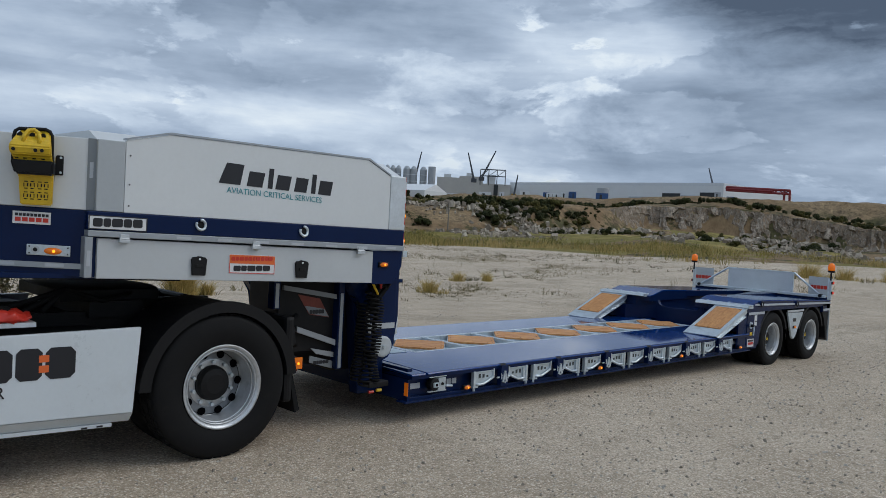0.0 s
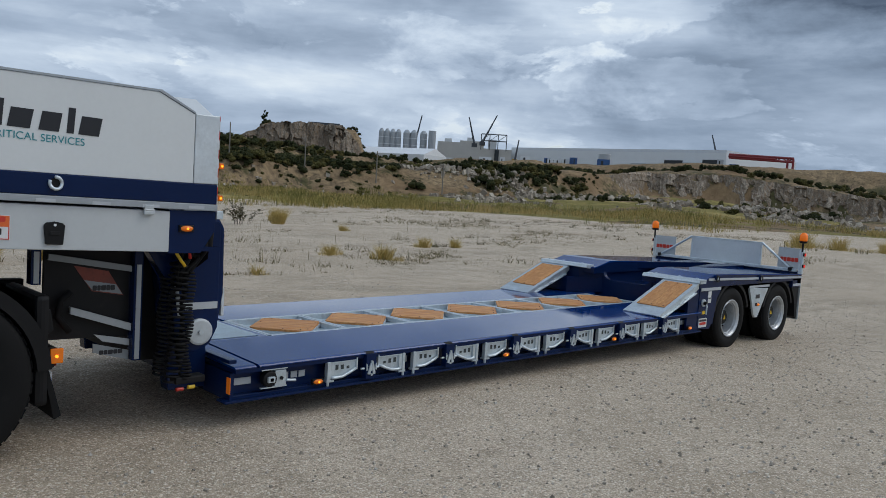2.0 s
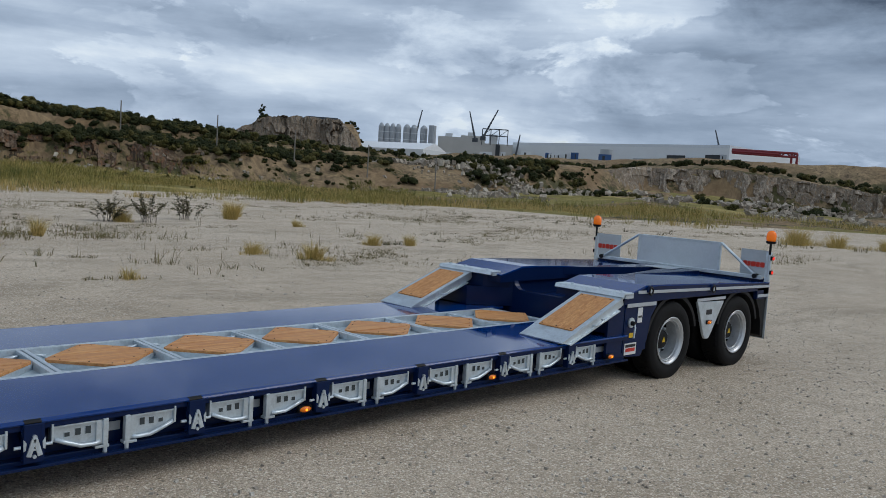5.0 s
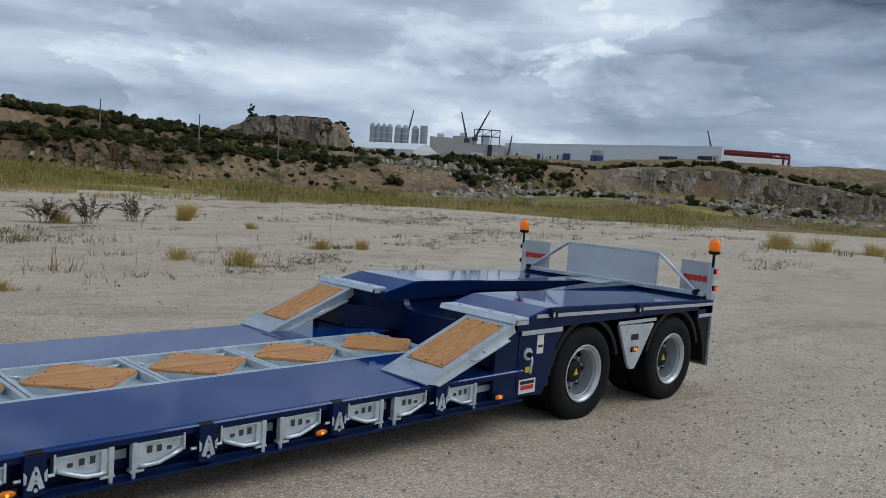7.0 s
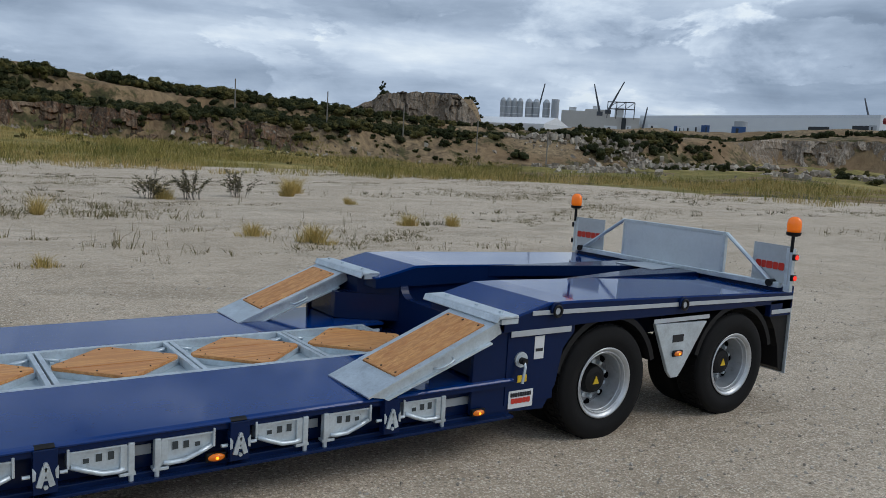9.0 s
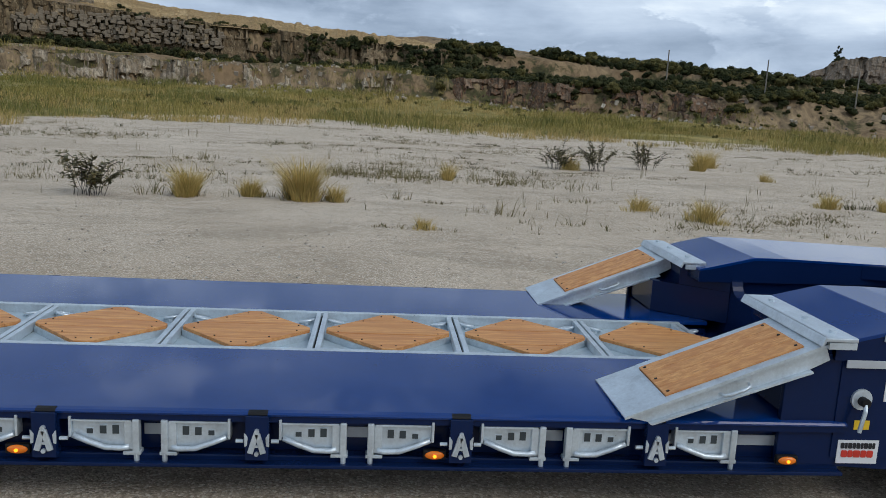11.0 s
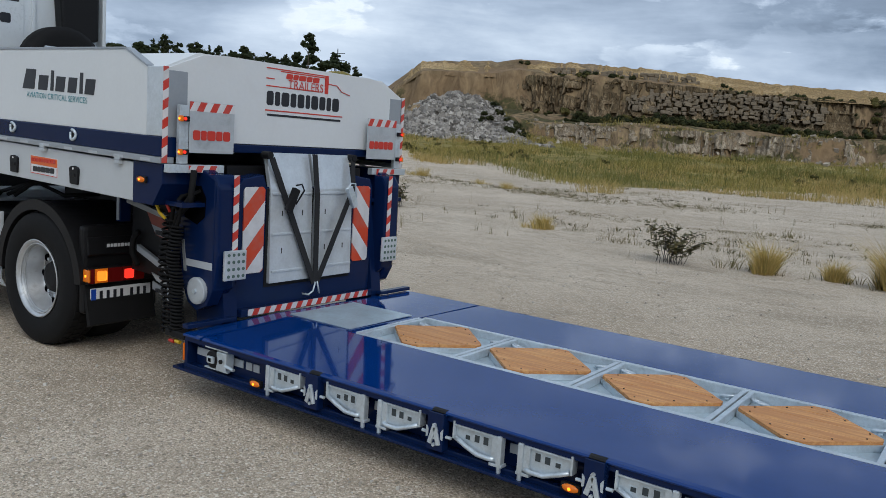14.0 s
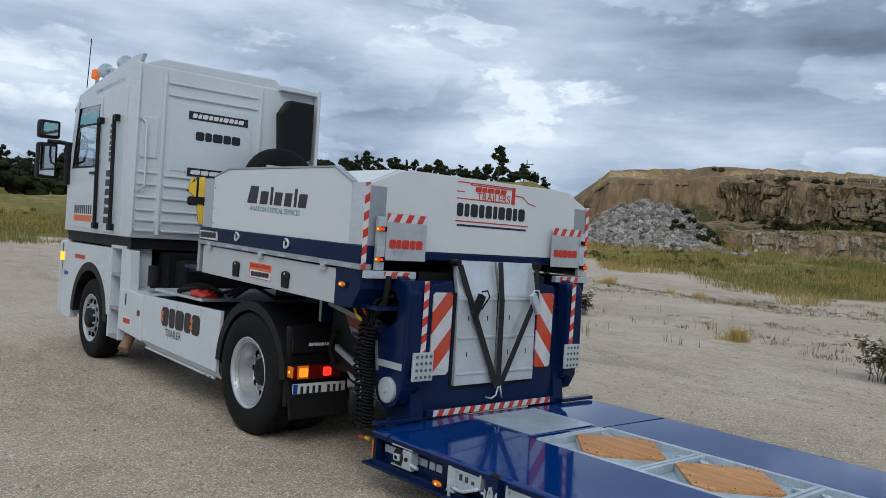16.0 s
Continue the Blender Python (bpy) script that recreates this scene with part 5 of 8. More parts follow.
# rear bogie body with raised wheel decks and a centre channel
RZ = 0.885
RY0, RY1 = 6.50, 9.58
AXLES = ((7.455, 0.306), (8.88, 0.290))     # along the trailer, and height of the hub
for sx in (1, -1):
    inner = -0.832
    top = [(RY0, 0.835), (6.56, 0.845), (6.86, RZ + 0.035), (7.1, RZ + 0.034), (RY1, RZ - 0.032)]
    a, b = sorted((side_of(sx, inner), side_of(sx, 0.005)))
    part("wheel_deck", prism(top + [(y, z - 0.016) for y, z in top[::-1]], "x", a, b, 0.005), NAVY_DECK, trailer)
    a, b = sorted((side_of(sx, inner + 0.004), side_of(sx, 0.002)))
    # Sides of the raised deck, same paint in the shade-darkened navy.
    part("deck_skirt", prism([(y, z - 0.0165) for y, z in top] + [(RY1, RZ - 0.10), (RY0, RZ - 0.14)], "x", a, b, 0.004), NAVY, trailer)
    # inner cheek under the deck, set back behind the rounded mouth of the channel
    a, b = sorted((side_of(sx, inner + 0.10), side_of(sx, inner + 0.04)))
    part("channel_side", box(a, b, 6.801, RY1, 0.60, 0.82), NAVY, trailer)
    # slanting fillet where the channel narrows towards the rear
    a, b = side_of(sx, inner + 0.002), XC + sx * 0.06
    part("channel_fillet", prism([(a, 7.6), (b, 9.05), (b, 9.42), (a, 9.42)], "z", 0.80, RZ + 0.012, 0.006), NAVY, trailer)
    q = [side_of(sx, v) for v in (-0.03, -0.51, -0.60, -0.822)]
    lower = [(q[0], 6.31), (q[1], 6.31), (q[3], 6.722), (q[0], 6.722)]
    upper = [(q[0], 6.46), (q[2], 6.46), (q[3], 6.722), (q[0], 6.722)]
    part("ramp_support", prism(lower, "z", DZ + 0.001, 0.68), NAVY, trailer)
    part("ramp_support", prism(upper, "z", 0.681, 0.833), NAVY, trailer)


def mouth(r=0.12):
    """Outline of the bulkhead with a round-cornered opening."""
    lo, a, b = 0.665, XF + 0.826, XN - 0.826
    left = [(a + r - r * math.cos(t), lo + r - r * math.sin(t)) for t in (math.pi / 2 * i / 6 for i in range(7))]
    right = [(b - r + r * math.sin(t), lo + r - r * math.cos(t)) for t in (math.pi / 2 * i / 6 for i in range(7))]
    return [(XF + 0.02, 0.25), (XF + 0.02, 0.83), (a, 0.845)] + left + right + [(b, 0.845), (XN - 0.02, 0.83), (XN - 0.02, 0.25)]


part("bulkhead", prism(mouth(), "y", 6.725, 6.80, 0.004), NAVY, trailer)
part("channel_floor", box(XF + 0.6, XN - 0.6, 6.8, RY1, 0.58, 0.60), NAVY, trailer)
part("floor_sheet", prism([(XC - 0.24, 9.0), (XC + 0.20, 9.0), (XC + 0.16, 9.36), (XC - 0.20, 9.36)], "z", RZ + 0.014, RZ + 0.02), ALU, trailer)
for sx in (1, -1):
    # front cheek and the skirt with two wheel arches
    cheek = [(6.29, 0.24), (6.88, 0.205), (6.98, 0.36), (7.02, 0.60), (7.12, 0.70), (7.12, 0.78), (6.47, 0.77), (6.29, 0.66)]
    a, b = sorted((side_of(sx, -0.05), side_of(sx, -0.018)))
    part("front_cheek", prism(cheek, "x", a, b, 0.005), NAVY, trailer)
    part("cheek_plate", xbox(sx, -0.018, -0.012, 6.55, 6.95, 0.27, 0.78), NAVY, trailer)
    part("arch_skirt", xbox(sx, -0.05, 0.0, 6.5, RY1, 0.755, 0.83, 0.004), NAVY, trailer)
    part("edge_strip", prism([(6.72, 0.842), (9.57, 0.788), (9.57, 0.818), (6.72, 0.872)], "x", *sorted((side_of(sx, 0.004), side_of(sx, 0.011))), 0.002), REFLEX, trailer)
    for yc, zc in AXLES:
        bm = bmesh.new()
        pts = arc(yc, zc, 0.50, 15, 165, 18)
        inn = arc(yc, zc, 0.46, 165, 15, 18)
        prism(pts + inn, "x", *sorted((side_of(sx, -0.36), side_of(sx, -0.02))), bm=bm)
        part("wheel_arch", bm, CHASSIS, trailer)
    tri = [(7.90, 0.695), (8.48, 0.68), (8.235, 0.33), (8.19, 0.275), (8.12, 0.275), (8.075, 0.33)]
    bk = part("centre_bracket", prism(tri, "x", *sorted((side_of(sx, -0.03), side_of(sx, 0.0))), 0.004), GALV, trailer)
    part("maker_mark", xbox(sx, 0.0, 0.003, 8.10, 8.22, 0.545, 0.60), INK, bk)
    side_lamp(sx, 8.16, 0.46, trailer)
    part("arch_strip", xbox(sx, -0.002, 0.004, 7.88, 8.50, 0.700, 0.732, 0.002), REFLEX, trailer)
    part("arch_strip", xbox(sx, -0.002, 0.004, 6.56, 7.07, 0.712, 0.750, 0.002), REFLEX, trailer)
    for y, z in ((6.915, 0.868), (8.17, 0.834)):
        hood = part("tie_hood", prism(arc(y, z, 0.052, -20, 200, 14), "x", *sorted((side_of(sx, -0.03), side_of(sx, 0.026))), 0.003), NAVY, trailer)
        part("tie_ring", pipe([(side_of(sx, 0.03), y + 0.032 * math.cos(t), z - 0.006 + 0.036 * math.sin(t)) for t in (2 * math.pi * i / 18 for i in range(18))], 0.009, 8, True), BLACK, hood, smooth=True)
        part("ring_eye", rod((side_of(sx, 0.022), y, z - 0.006), (side_of(sx, 0.028), y, z - 0.006), 0.022, 14), REFLEX, hood)
    # mudguard behind the rear wheel
    part("mud_flap", prism([(9.30, 0.66), (9.565, 0.66), (9.565, 0.165), (9.545, 0.165), (9.50, 0.20), (9.47, 0.38), (9.40, 0.54)], "x", *sorted((side_of(sx, -0.38), side_of(sx, -0.02))), 0.004), BLACK, trailer)
    part("flap_plate", xbox(sx, -0.40, 0.0, 9.572, 9.582, 0.15, 0.72), ALU, trailer)
    part("rear_skirt", xbox(sx, -0.05, 0.0, 9.28, 9.565, 0.655, 0.80, 0.004), NAVY, trailer)
    part("arch_strip", xbox(sx, -0.002, 0.004, 9.30, 9.57, 0.675, 0.71, 0.002), REFLEX, trailer)
    for yc, zc in AXLES:
        wheel("wheel", trailer, side_of(sx, -0.02), yc, 0.41, 0.240, 0.25, sx, 0.185, "black tyre on a silver rim", drop=0.41 - zc)
        part("hub_mark", prism([(yc - 0.03, zc - 0.028), (yc + 0.03, zc - 0.028), (yc, zc + 0.03)], "x", *sorted((side_of(sx, -0.116), side_of(sx, -0.108)))), YELLOW, trailer)
        wheel("inner_wheel", trailer, side_of(sx, -0.31), yc, 0.41, 0.238, 0.25, sx, 0.10, "", True, drop=0.41 - zc)
for yc, zc in AXLES:
    part("axle", rod((XF + 0.3, yc, zc), (XN - 0.3, yc, zc), 0.07, 14), CHASSIS, trailer)
part("bogie_beam", box(XC - 0.5, XC + 0.5, 6.9, 9.3, 0.42, 0.575), NAVY, trailer)

# valve lever, stickers on the cheek
lever = part("valve_plate", lathe([(0.0, 0.05), (0.012, 0.05)], (XN - 0.012, 6.66, 0.56), "x", 20), GALV, trailer)
part("lever", pipe([(XN + 0.03, 6.66, 0.55), (XN + 0.045, 6.655, 0.52), (XN + 0.05, 6.635, 0.42)], 0.010, 8), GALV, lever)
part("hub", rod((XN, 6.66, 0.555), (XN + 0.04, 6.66, 0.555), 0.022, 12), CHASSIS, lever)
part("warning_label", box(XN - 0.012, XN - 0.009, 6.645, 6.72, 0.41, 0.455), YELLOW, trailer)
part("data_label", box(XN - 0.012, XN - 0.009, 6.77, 6.85, 0.55, 0.70), PAPER, trailer)
part("data_print", box(XN - 0.009, XN - 0.0075, 6.78, 6.84, 0.60, 0.62), INK, trailer)

# tailboard, signs and beacons at the rear
part("rear_beam", box(XF, XN, 9.44, 9.585, 0.70, 0.895, 0.006), NAVY, trailer)
part("rear_rail", box(XF + 0.02, XN - 0.02, 9.38, 9.44, 0.885, 0.93, 0.006), GALV, trailer)
TB = XC + 0.045
tail = part("tailboard", box(TB - 0.57, TB + 0.57, 9.40, 9.425, 0.93, 1.255), TAILGREY, trailer, "grey sheet tailboard in a galvanised frame")
for x0, x1, z0, z1 in ((TB - 0.60, TB - 0.57, 0.90, 1.285), (TB + 0.57, TB + 0.60, 0.90, 1.285), (TB - 0.57, TB + 0.57, 1.255, 1.285)):
    part("frame_bar", box(x0, x1, 9.395, 9.43, z0, z1, 0.004), GALV, tail)
for s in (-1, 1):
    part("brace", rod((TB + s * 0.60, 9.41, 1.275), (XC + s * 1.12, 9.41, 0.92), 0.018, 8), GALV, tail)
    part("brace_hinge", rod((XC + s * 1.12, 9.36, 0.92), (XC + s * 1.12, 9.45, 0.92), 0.03, 10), BLACK, tail)


def word(name, parent, x, y, z, w, h, count, mat, face="x", slant=0.0, weight=0.62):
    """A brand name as a row of plain blocks with cut corners."""
    run = [1.0, 0.8, 1.15, 0.9, 1.05, 0.75, 1.1]
    total = sum(run[k % 7] for k in range(count))
    a = -w / 2
    for k in range(count):
        b = a + w * run[k % 7] / total
        e, c, t = b - w * 0.02, min(h, b - a) * 0.16, h / 2
        pts = [(a + c, -t), (e - c, -t), (e, -t + c), (e, t - c), (e - c, t), (a + c, t), (a, t - c), (a, -t + c)]
        pts = [(u + slant * 2 * v, v) for u, v in pts]
        if face == "x":
            bm = prism([(y + u, z + v) for u, v in pts], "x", x, x + 0.003)
        elif face == "-x":
            bm = prism([(y + u, z + v) for u, v in pts], "x", x - 0.003, x)
        elif face == "y":
            bm = prism([(x - u, z + v) for u, v in pts], "y", y, y + 0.003)
        else:
            bm = prism([(x + u, z + v) for u, v in pts], "y", y - 0.003, y)
        part(name, bm, mat, parent)
        a = b


def letters(name, body, parent, x, y, z, w, mat, face="x"):
    """Readable words in the built-in font, fitted to a width."""
    cu = bpy.data.curves.new(name, "FONT")
    cu.body, cu.size, cu.extrude, cu.align_x, cu.align_y = body, 1.0, 0.0, "CENTER", "CENTER"
    tmp = bpy.data.objects.new("tmp", cu)
    scene.collection.objects.link(tmp)
    me = bpy.data.meshes.new_from_object(tmp.evaluated_get(bpy.context.evaluated_depsgraph_get()))
    bpy.data.objects.remove(tmp)
    xs = [v.co.x for v in me.vertices]
    k = w / (max(xs) - min(xs))
    turn = {"x": Matrix.Rotation(radians(90), 4, "Z") @ Matrix.Rotation(radians(90), 4, "X"), "y": Matrix.Rotation(radians(180), 4, "Z") @ Matrix.Rotation(radians(90), 4, "X"), "-y": Matrix.Rotation(radians(90), 4, "X")}[face]
    me.transform(Matrix.Translation((x, y, z)) @ turn @ Matrix.Scale(k, 4))
    me.materials.clear()
    me.materials.append(mat)
    ob = new(name, me)
    BASES[ob] = Matrix.Identity(4)
    return under(ob, parent)


def beacon(x, y, z, parent, lit):
    b = part("beacon", rod((x, y, z), (x, y, z + 0.14), 0.014, 10), BLACK, parent, "orange rotating beacon on a black stem")
    part("beacon_foot", lathe([(0.13, 0.03), (0.14, 0.055), (0.165, 0.06)], (x, y, z), "z", 20), BLACK, b)
    part("dome", lathe([(0.165, 0.050), (0.185, 0.056), (0.235, 0.056), (0.265, 0.050), (0.285, 0.030), (0.292, 0.012)], (x, y, z), "z", 24), BEACON, b, "orange dome", smooth=True)


for s in (-1, 1):
    xm = XC + s * 1.07
    x0, x1 = xm - 0.19, xm + 0.19
    m = Matrix.Translation((xm, 9.45, 0)) @ Matrix.Rotation(radians(-8 * s), 4, "Z") @ Matrix.Translation((-xm, -9.45, 0))
    sg = part("width_sign", box(x0, x1, 9.445, 9.452, 0.92, 1.235, m=m), ZINC, trailer, "grey metal width sign with red lettering blocks")
    post = part("sign_post", box(XC + s * 1.25 - 0.03, XC + s * 1.25 + 0.03, 9.42, 9.46, 0.86, 1.22, 0.004), GALV, trailer)
    word("sign_mark", sg, xm, 9.443, 1.06, 0.30, 0.062, 5, RED, "-y")
    for mark in sg.children:
        mark.data.transform(m)
    for z in (0.98, 1.15):
        lamp = part("marker_lamp", box(XC + s * 1.29 - 0.012, XC + s * 1.29 + 0.012, 9.41, 9.47, z - 0.025, z + 0.025, 0.006), BLACK, trailer)
        part("lens", rod((XC + s * 1.29, 9.44, z), (XC + s * (1.29 + 0.02), 9.44, z), 0.02, 12), REDLIT, lamp)
    beacon(XC + s * 1.265, 9.42, 1.19, trailer, s > 0)


def sticker(parent, x, y, z, w, h, mat=PAPER, mark=RED, top=INK, n=5):
    """A maker's sticker: printed blocks on a white or orange ground."""
    st = part("sticker", box(x - 0.002, x + 0.0015, y - w / 2, y + w / 2, z - h / 2, z + h / 2), mat, parent)
    if top:
        word("print", st, x + 0.0016, y, z + h * 0.27, w * 0.86, h * 0.24, 9, top, weight=0.7)
    word("print", st, x + 0.0016, y, z - h * 0.08 if top else z, w * 0.8, h * (0.3 if top else 0.52), n, mark, weight=0.72)
    return st


sticker(trailer, XN - 0.010, 6.68, 0.30, 0.20, 0.115)

# ---- gooseneck of the trailer ----
NX, NF = 0.055, -2.495        # outer faces of the storage bodywork
NB = -0.20                    # its rear face
NT = 2.315                    # its top


def rise(y, z):
    """The neck climbs a little towards its nose, its roof line stays level."""
    return 0.028 * max(0.0, -0.7 - y) * min(1.0, max(0.0, (2.25 - z) / 0.75))


def npart(name, bm, mat, label="", smooth=False, parent=None, climb=True):
    if climb:
        for v in bm.verts:
            v.co.z += rise(v.co.y, v.co.z)
    return part(name, bm, mat, parent or trailer, label, smooth)


# storage body on top: tapering nose, side panels, rear panel, grey corner posts
nose = [(NX - 0.03, -2.82), (NX - 0.03, -2.78), (NF + 0.03, -2.78), (NF + 0.03, -2.82), (NF + 0.5, -3.96), (NX - 0.5, -3.96)]
npart("nose_box", prism(nose[::-1], "z", 1.735, 2.235, 0.006), WHITE, "white nose of the storage box")
npart("nose_skirt", prism([(a - 0.005 if a > XC else a + 0.005, b) for a, b in nose][::-1], "z", 1.285, 1.733, 0.006), NAVY)
npart("neck_body", prism([(NX - 0.035, 1.73), (NX - 0.035, 2.19), (NX - 0.3, NT - 0.005), (NF + 0.3, NT - 0.005), (NF + 0.035, 2.19), (NF + 0.035, 1.73)], "y", -2.775, NB - 0.03), WHITE)
for sx in (1, -1):
    def nxp(x):
        return NX + x if sx > 0 else NF - x
    a, b = sorted((nxp(-0.034), nxp(-0.006)))
    side = [(-2.64, 1.735), (-0.375, 1.735), (-0.375, 2.185), (-0.62, 2.30), (-2.34, NT), (-2.64, 2.245)]
    sp = npart("side_panel", prism(side, "x", a, b, 0.004), WHITE, "large white sandwich panel")
    if sx > 0:
        sp_near = sp
    a, b = sorted((nxp(-0.034), nxp(-0.003)))
    npart("corner_post", box(a, b, -0.372, NB, 1.735, 2.19, 0.006), ALU)
    npart("front_post", box(a, b, -2.822, -2.643, 1.735, 2.235, 0.006), DOVE)
    for z in (1.785, 1.935, 2.14):
        npart("rivet", rod((nxp(-0.006), -2.61, z), (nxp(-0.002), -2.61, z), 0.006, 8), INK, parent=sp)
    npart("panel_cap", prism([(-2.64, 2.247), (-2.34, NT + 0.002), (-0.62, 2.303), (-0.375, 2.188), (-0.375, 2.2), (-0.61, 2.316), (-2.34, NT + 0.016), (-2.64, 2.26)], "x", *sorted((nxp(-0.06), nxp(0.0)))), GREYTRIM)
    # blue band with rings, grey rail, lower white locker
    npart("neck_band", box(*sorted((nxp(-0.15), nxp(0.0))), -2.87, NB, 1.60, 1.733, 0.008), NAVY)
    npart("neck_rail", box(*sorted((nxp(-0.10), nxp(0.012))), -2.87, NB, 1.556, 1.598, 0.004), GREYTRIM)
    for y in (-2.223, -1.913, -1.601, -1.292, -0.971, -0.661, -0.352):
        npart("rail_mark", box(*sorted((nxp(0.012), nxp(0.0145))), y - 0.055, y + 0.055, 1.567, 1.587), REFLEX)
    lk = npart("locker", box(*sorted((nxp(-0.35), nxp(-0.012))), -2.80, -0.52, 1.280, 1.546, 0.006), OFFWHITE, "white side locker with black latches")
    npart("locker_post", box(*sorted((nxp(-0.1), nxp(0.006))), -2.885, -2.835, 1.285, 1.553, 0.004), GREYTRIM)
    npart("post_mark", box(*sorted((nxp(0.006), nxp(0.008))), -2.872, -2.848, 1.36, 1.46), REFLEX)
    for y in (-2.635, -1.652, -0.672):
        npart("hinge", box(*sorted((nxp(-0.01), nxp(0.02))), y - 0.034, y + 0.034, 1.522, 1.546, 0.004), ZINC, parent=lk)
        npart("hinge_leaf", box(*sorted((nxp(-0.01), nxp(0.018))), y - 0.03, y + 0.03, 1.553, 1.582, 0.003), ZINC, parent=lk)
        npart("hinge_pin", rod((nxp(0.013), y - 0.034, 1.550), (nxp(0.013), y + 0.034, 1.550), 0.008, 8), GREYTRIM, parent=lk)
    for y in (-2.095, -1.234):
        pts = [(y - 0.06, 1.43), (y - 0.045, 1.446), (y - 0.012, 1.446), (y, 1.455), (y + 0.012, 1.446), (y + 0.045, 1.446), (y + 0.06, 1.43), (y + 0.05, 1.316), (y - 0.05, 1.316)]
        npart("latch", prism(pts, "x", *sorted((nxp(-0.013), nxp(0.006))), 0.006), BLACK, parent=lk)
        npart("latch_key", rod((nxp(0.005), y, 1.432), (nxp(0.011), y, 1.432), 0.008, 10), PAPER, parent=lk)
        npart("latch_pull", box(*sorted((nxp(0.006), nxp(0.012))), y - 0.028, y + 0.028, 1.372, 1.395, 0.003), CHASSIS, parent=lk)
    for y in (-2.097, -1.236):
        c = pipe([(nxp(0.004 + 0.010 * abs(math.sin(t))), y + 0.034 * math.cos(t), 1.682 + 0.036 * math.sin(t)) for t in (math.pi * (0.85 + 1.72 * i / 16) for i in range(17))], 0.0105, 8)
        npart("rope_ring", c, GALV, smooth=True)
        npart("ring_socket", rod((nxp(-0.001), y, 1.682), (nxp(0.003), y, 1.682), 0.030, 18), CHASSIS)
    npart("rear_quarter", prism([(-0.525, 1.27), (-0.525, 1.553), (NB, 1.553), (NB, 1.42), (-0.30, 1.27)], "x", *sorted((nxp(-0.35), nxp(-0.012))), 0.004), NAVY)
    side_lamp(sx, -0.41, 1.435, trailer, AMBER, 0.065)
    # deep side plate from the neck down to the deck
    npart("drop_plate", prism([(-0.55, 1.28), (-0.20, 1.55), (0.0, 1.46), (0.0, 0.70), (-0.06, 0.58), (-0.17, 0.53), (-0.27, 0.58), (-0.33, 0.70), (-0.36, 1.00)], "x", *sorted((nxp(-0.40), nxp(-0.29))), 0.01), NAVY)
    npart("side_strip", box(*sorted((nxp(-0.29), nxp(-0.286))), -0.29, -0.01, 0.84, 0.89), REFLEX)
    dk = npart("pivot_cap", lathe([(0, 0.095), (0.025 * sx, 0.095), (0.03 * sx, 0.08)], (nxp(-0.29), -0.147, 0.68), "x", 28), ZINC, "round grey pivot cap")
    npart("cap_bolt", rod((nxp(-0.265), -0.147, 0.68), (nxp(-0.245), -0.147, 0.68), 0.018, 8), GALV, parent=dk)
# nose lamp plate and chock on the slanting cheek
def cheek(d, out=0.0):
    """A place d metres forward along the nose's near cheek."""
    k = Vector((-0.47, -1.14)).normalized()
    n = Vector((-k.y, k.x)) * -1
    n = n if n.x > 0 else -n
    p = Vector((NX - 0.032, -2.82)) + k * d + n * out
    return p


def cheek_prism(name, d0, d1, z0, z1, o0, o1, mat, bevel=0.0, parent=None, label=""):
    a, b, c, d = cheek(d0, o0), cheek(d1, o0), cheek(d1, o1), cheek(d0, o1)
    return npart(name, prism([tuple(a), tuple(b), tuple(c), tuple(d)], "z", z0, z1, bevel), mat, label, parent=parent)


def cheek_loft(name, levels, mat, parent=None, label="", bevel=0.0):
    """A body standing off the cheek, skinned over its levels (z, d0, d1, o0, o1)."""
    bm = bmesh.new()
    rings = [[bm.verts.new((*cheek(d, o), z)) for d, o in ((d0, o0), (d1, o0), (d1, o1), (d0, o1))] for z, d0, d1, o0, o1 in levels]
    for lo, hi in zip(rings, rings[1:]):
        for i in range(4):
            bm.faces.new((lo[i], lo[(i + 1) % 4], hi[(i + 1) % 4], hi[i]))
    bm.faces.new(rings[0][::-1]), bm.faces.new(rings[-1])
    if bevel:
        bmesh.ops.bevel(bm, geom=bm.edges[:], offset=bevel, segments=2, affect="EDGES", clamp_overlap=True)
    return npart(name, bm, mat, label, parent=parent, climb=False)


cheek_prism("nose_strip", 0.06, 1.1, 1.335, 1.370, 0.0055, 0.009, GREYTRIM)
for d in (0.22, 0.50, 0.78):
    cheek_prism("strip_mark", d - 0.055, d + 0.055, 1.342, 1.363, 0.009, 0.011, REFLEX)
lp = cheek_prism("lamp_plate", 0.13, 0.38, 1.412, 1.479, 0.0, 0.018, GALV, 0.004)
dk = Vector((-0.47, -1.14, 0.0)).normalized()
dn = Vector((1.14, -0.47, 0.0)).normalized()


def on_cheek(d, o, z):
    p = cheek(d, o)
    return Vector((p.x, p.y, z))


bm = bmesh.new()
m = Matrix.Translation(on_cheek(0.23, 0.02, 1.442)) @ Matrix((dk, dn, Vector((0, 0, 1)))).transposed().to_4x4() @ Matrix.Diagonal((0.052, 0.016, 0.022, 1))
bmesh.ops.create_uvsphere(bm, u_segments=18, v_segments=10, radius=1.0, matrix=m)
ln = npart("lamp_lens", bm, AMBER, "amber oval lens", smooth=True, parent=lp)
npart("bulb", rod(on_cheek(0.225, 0.034, 1.442), on_cheek(0.225, 0.038, 1.442), 0.009, 10), AMBERLIT, parent=ln)
npart("round_lamp", rod(on_cheek(0.33, 0.018, 1.447), on_cheek(0.33, 0.03, 1.447), 0.024, 18), ZINC, parent=lp)
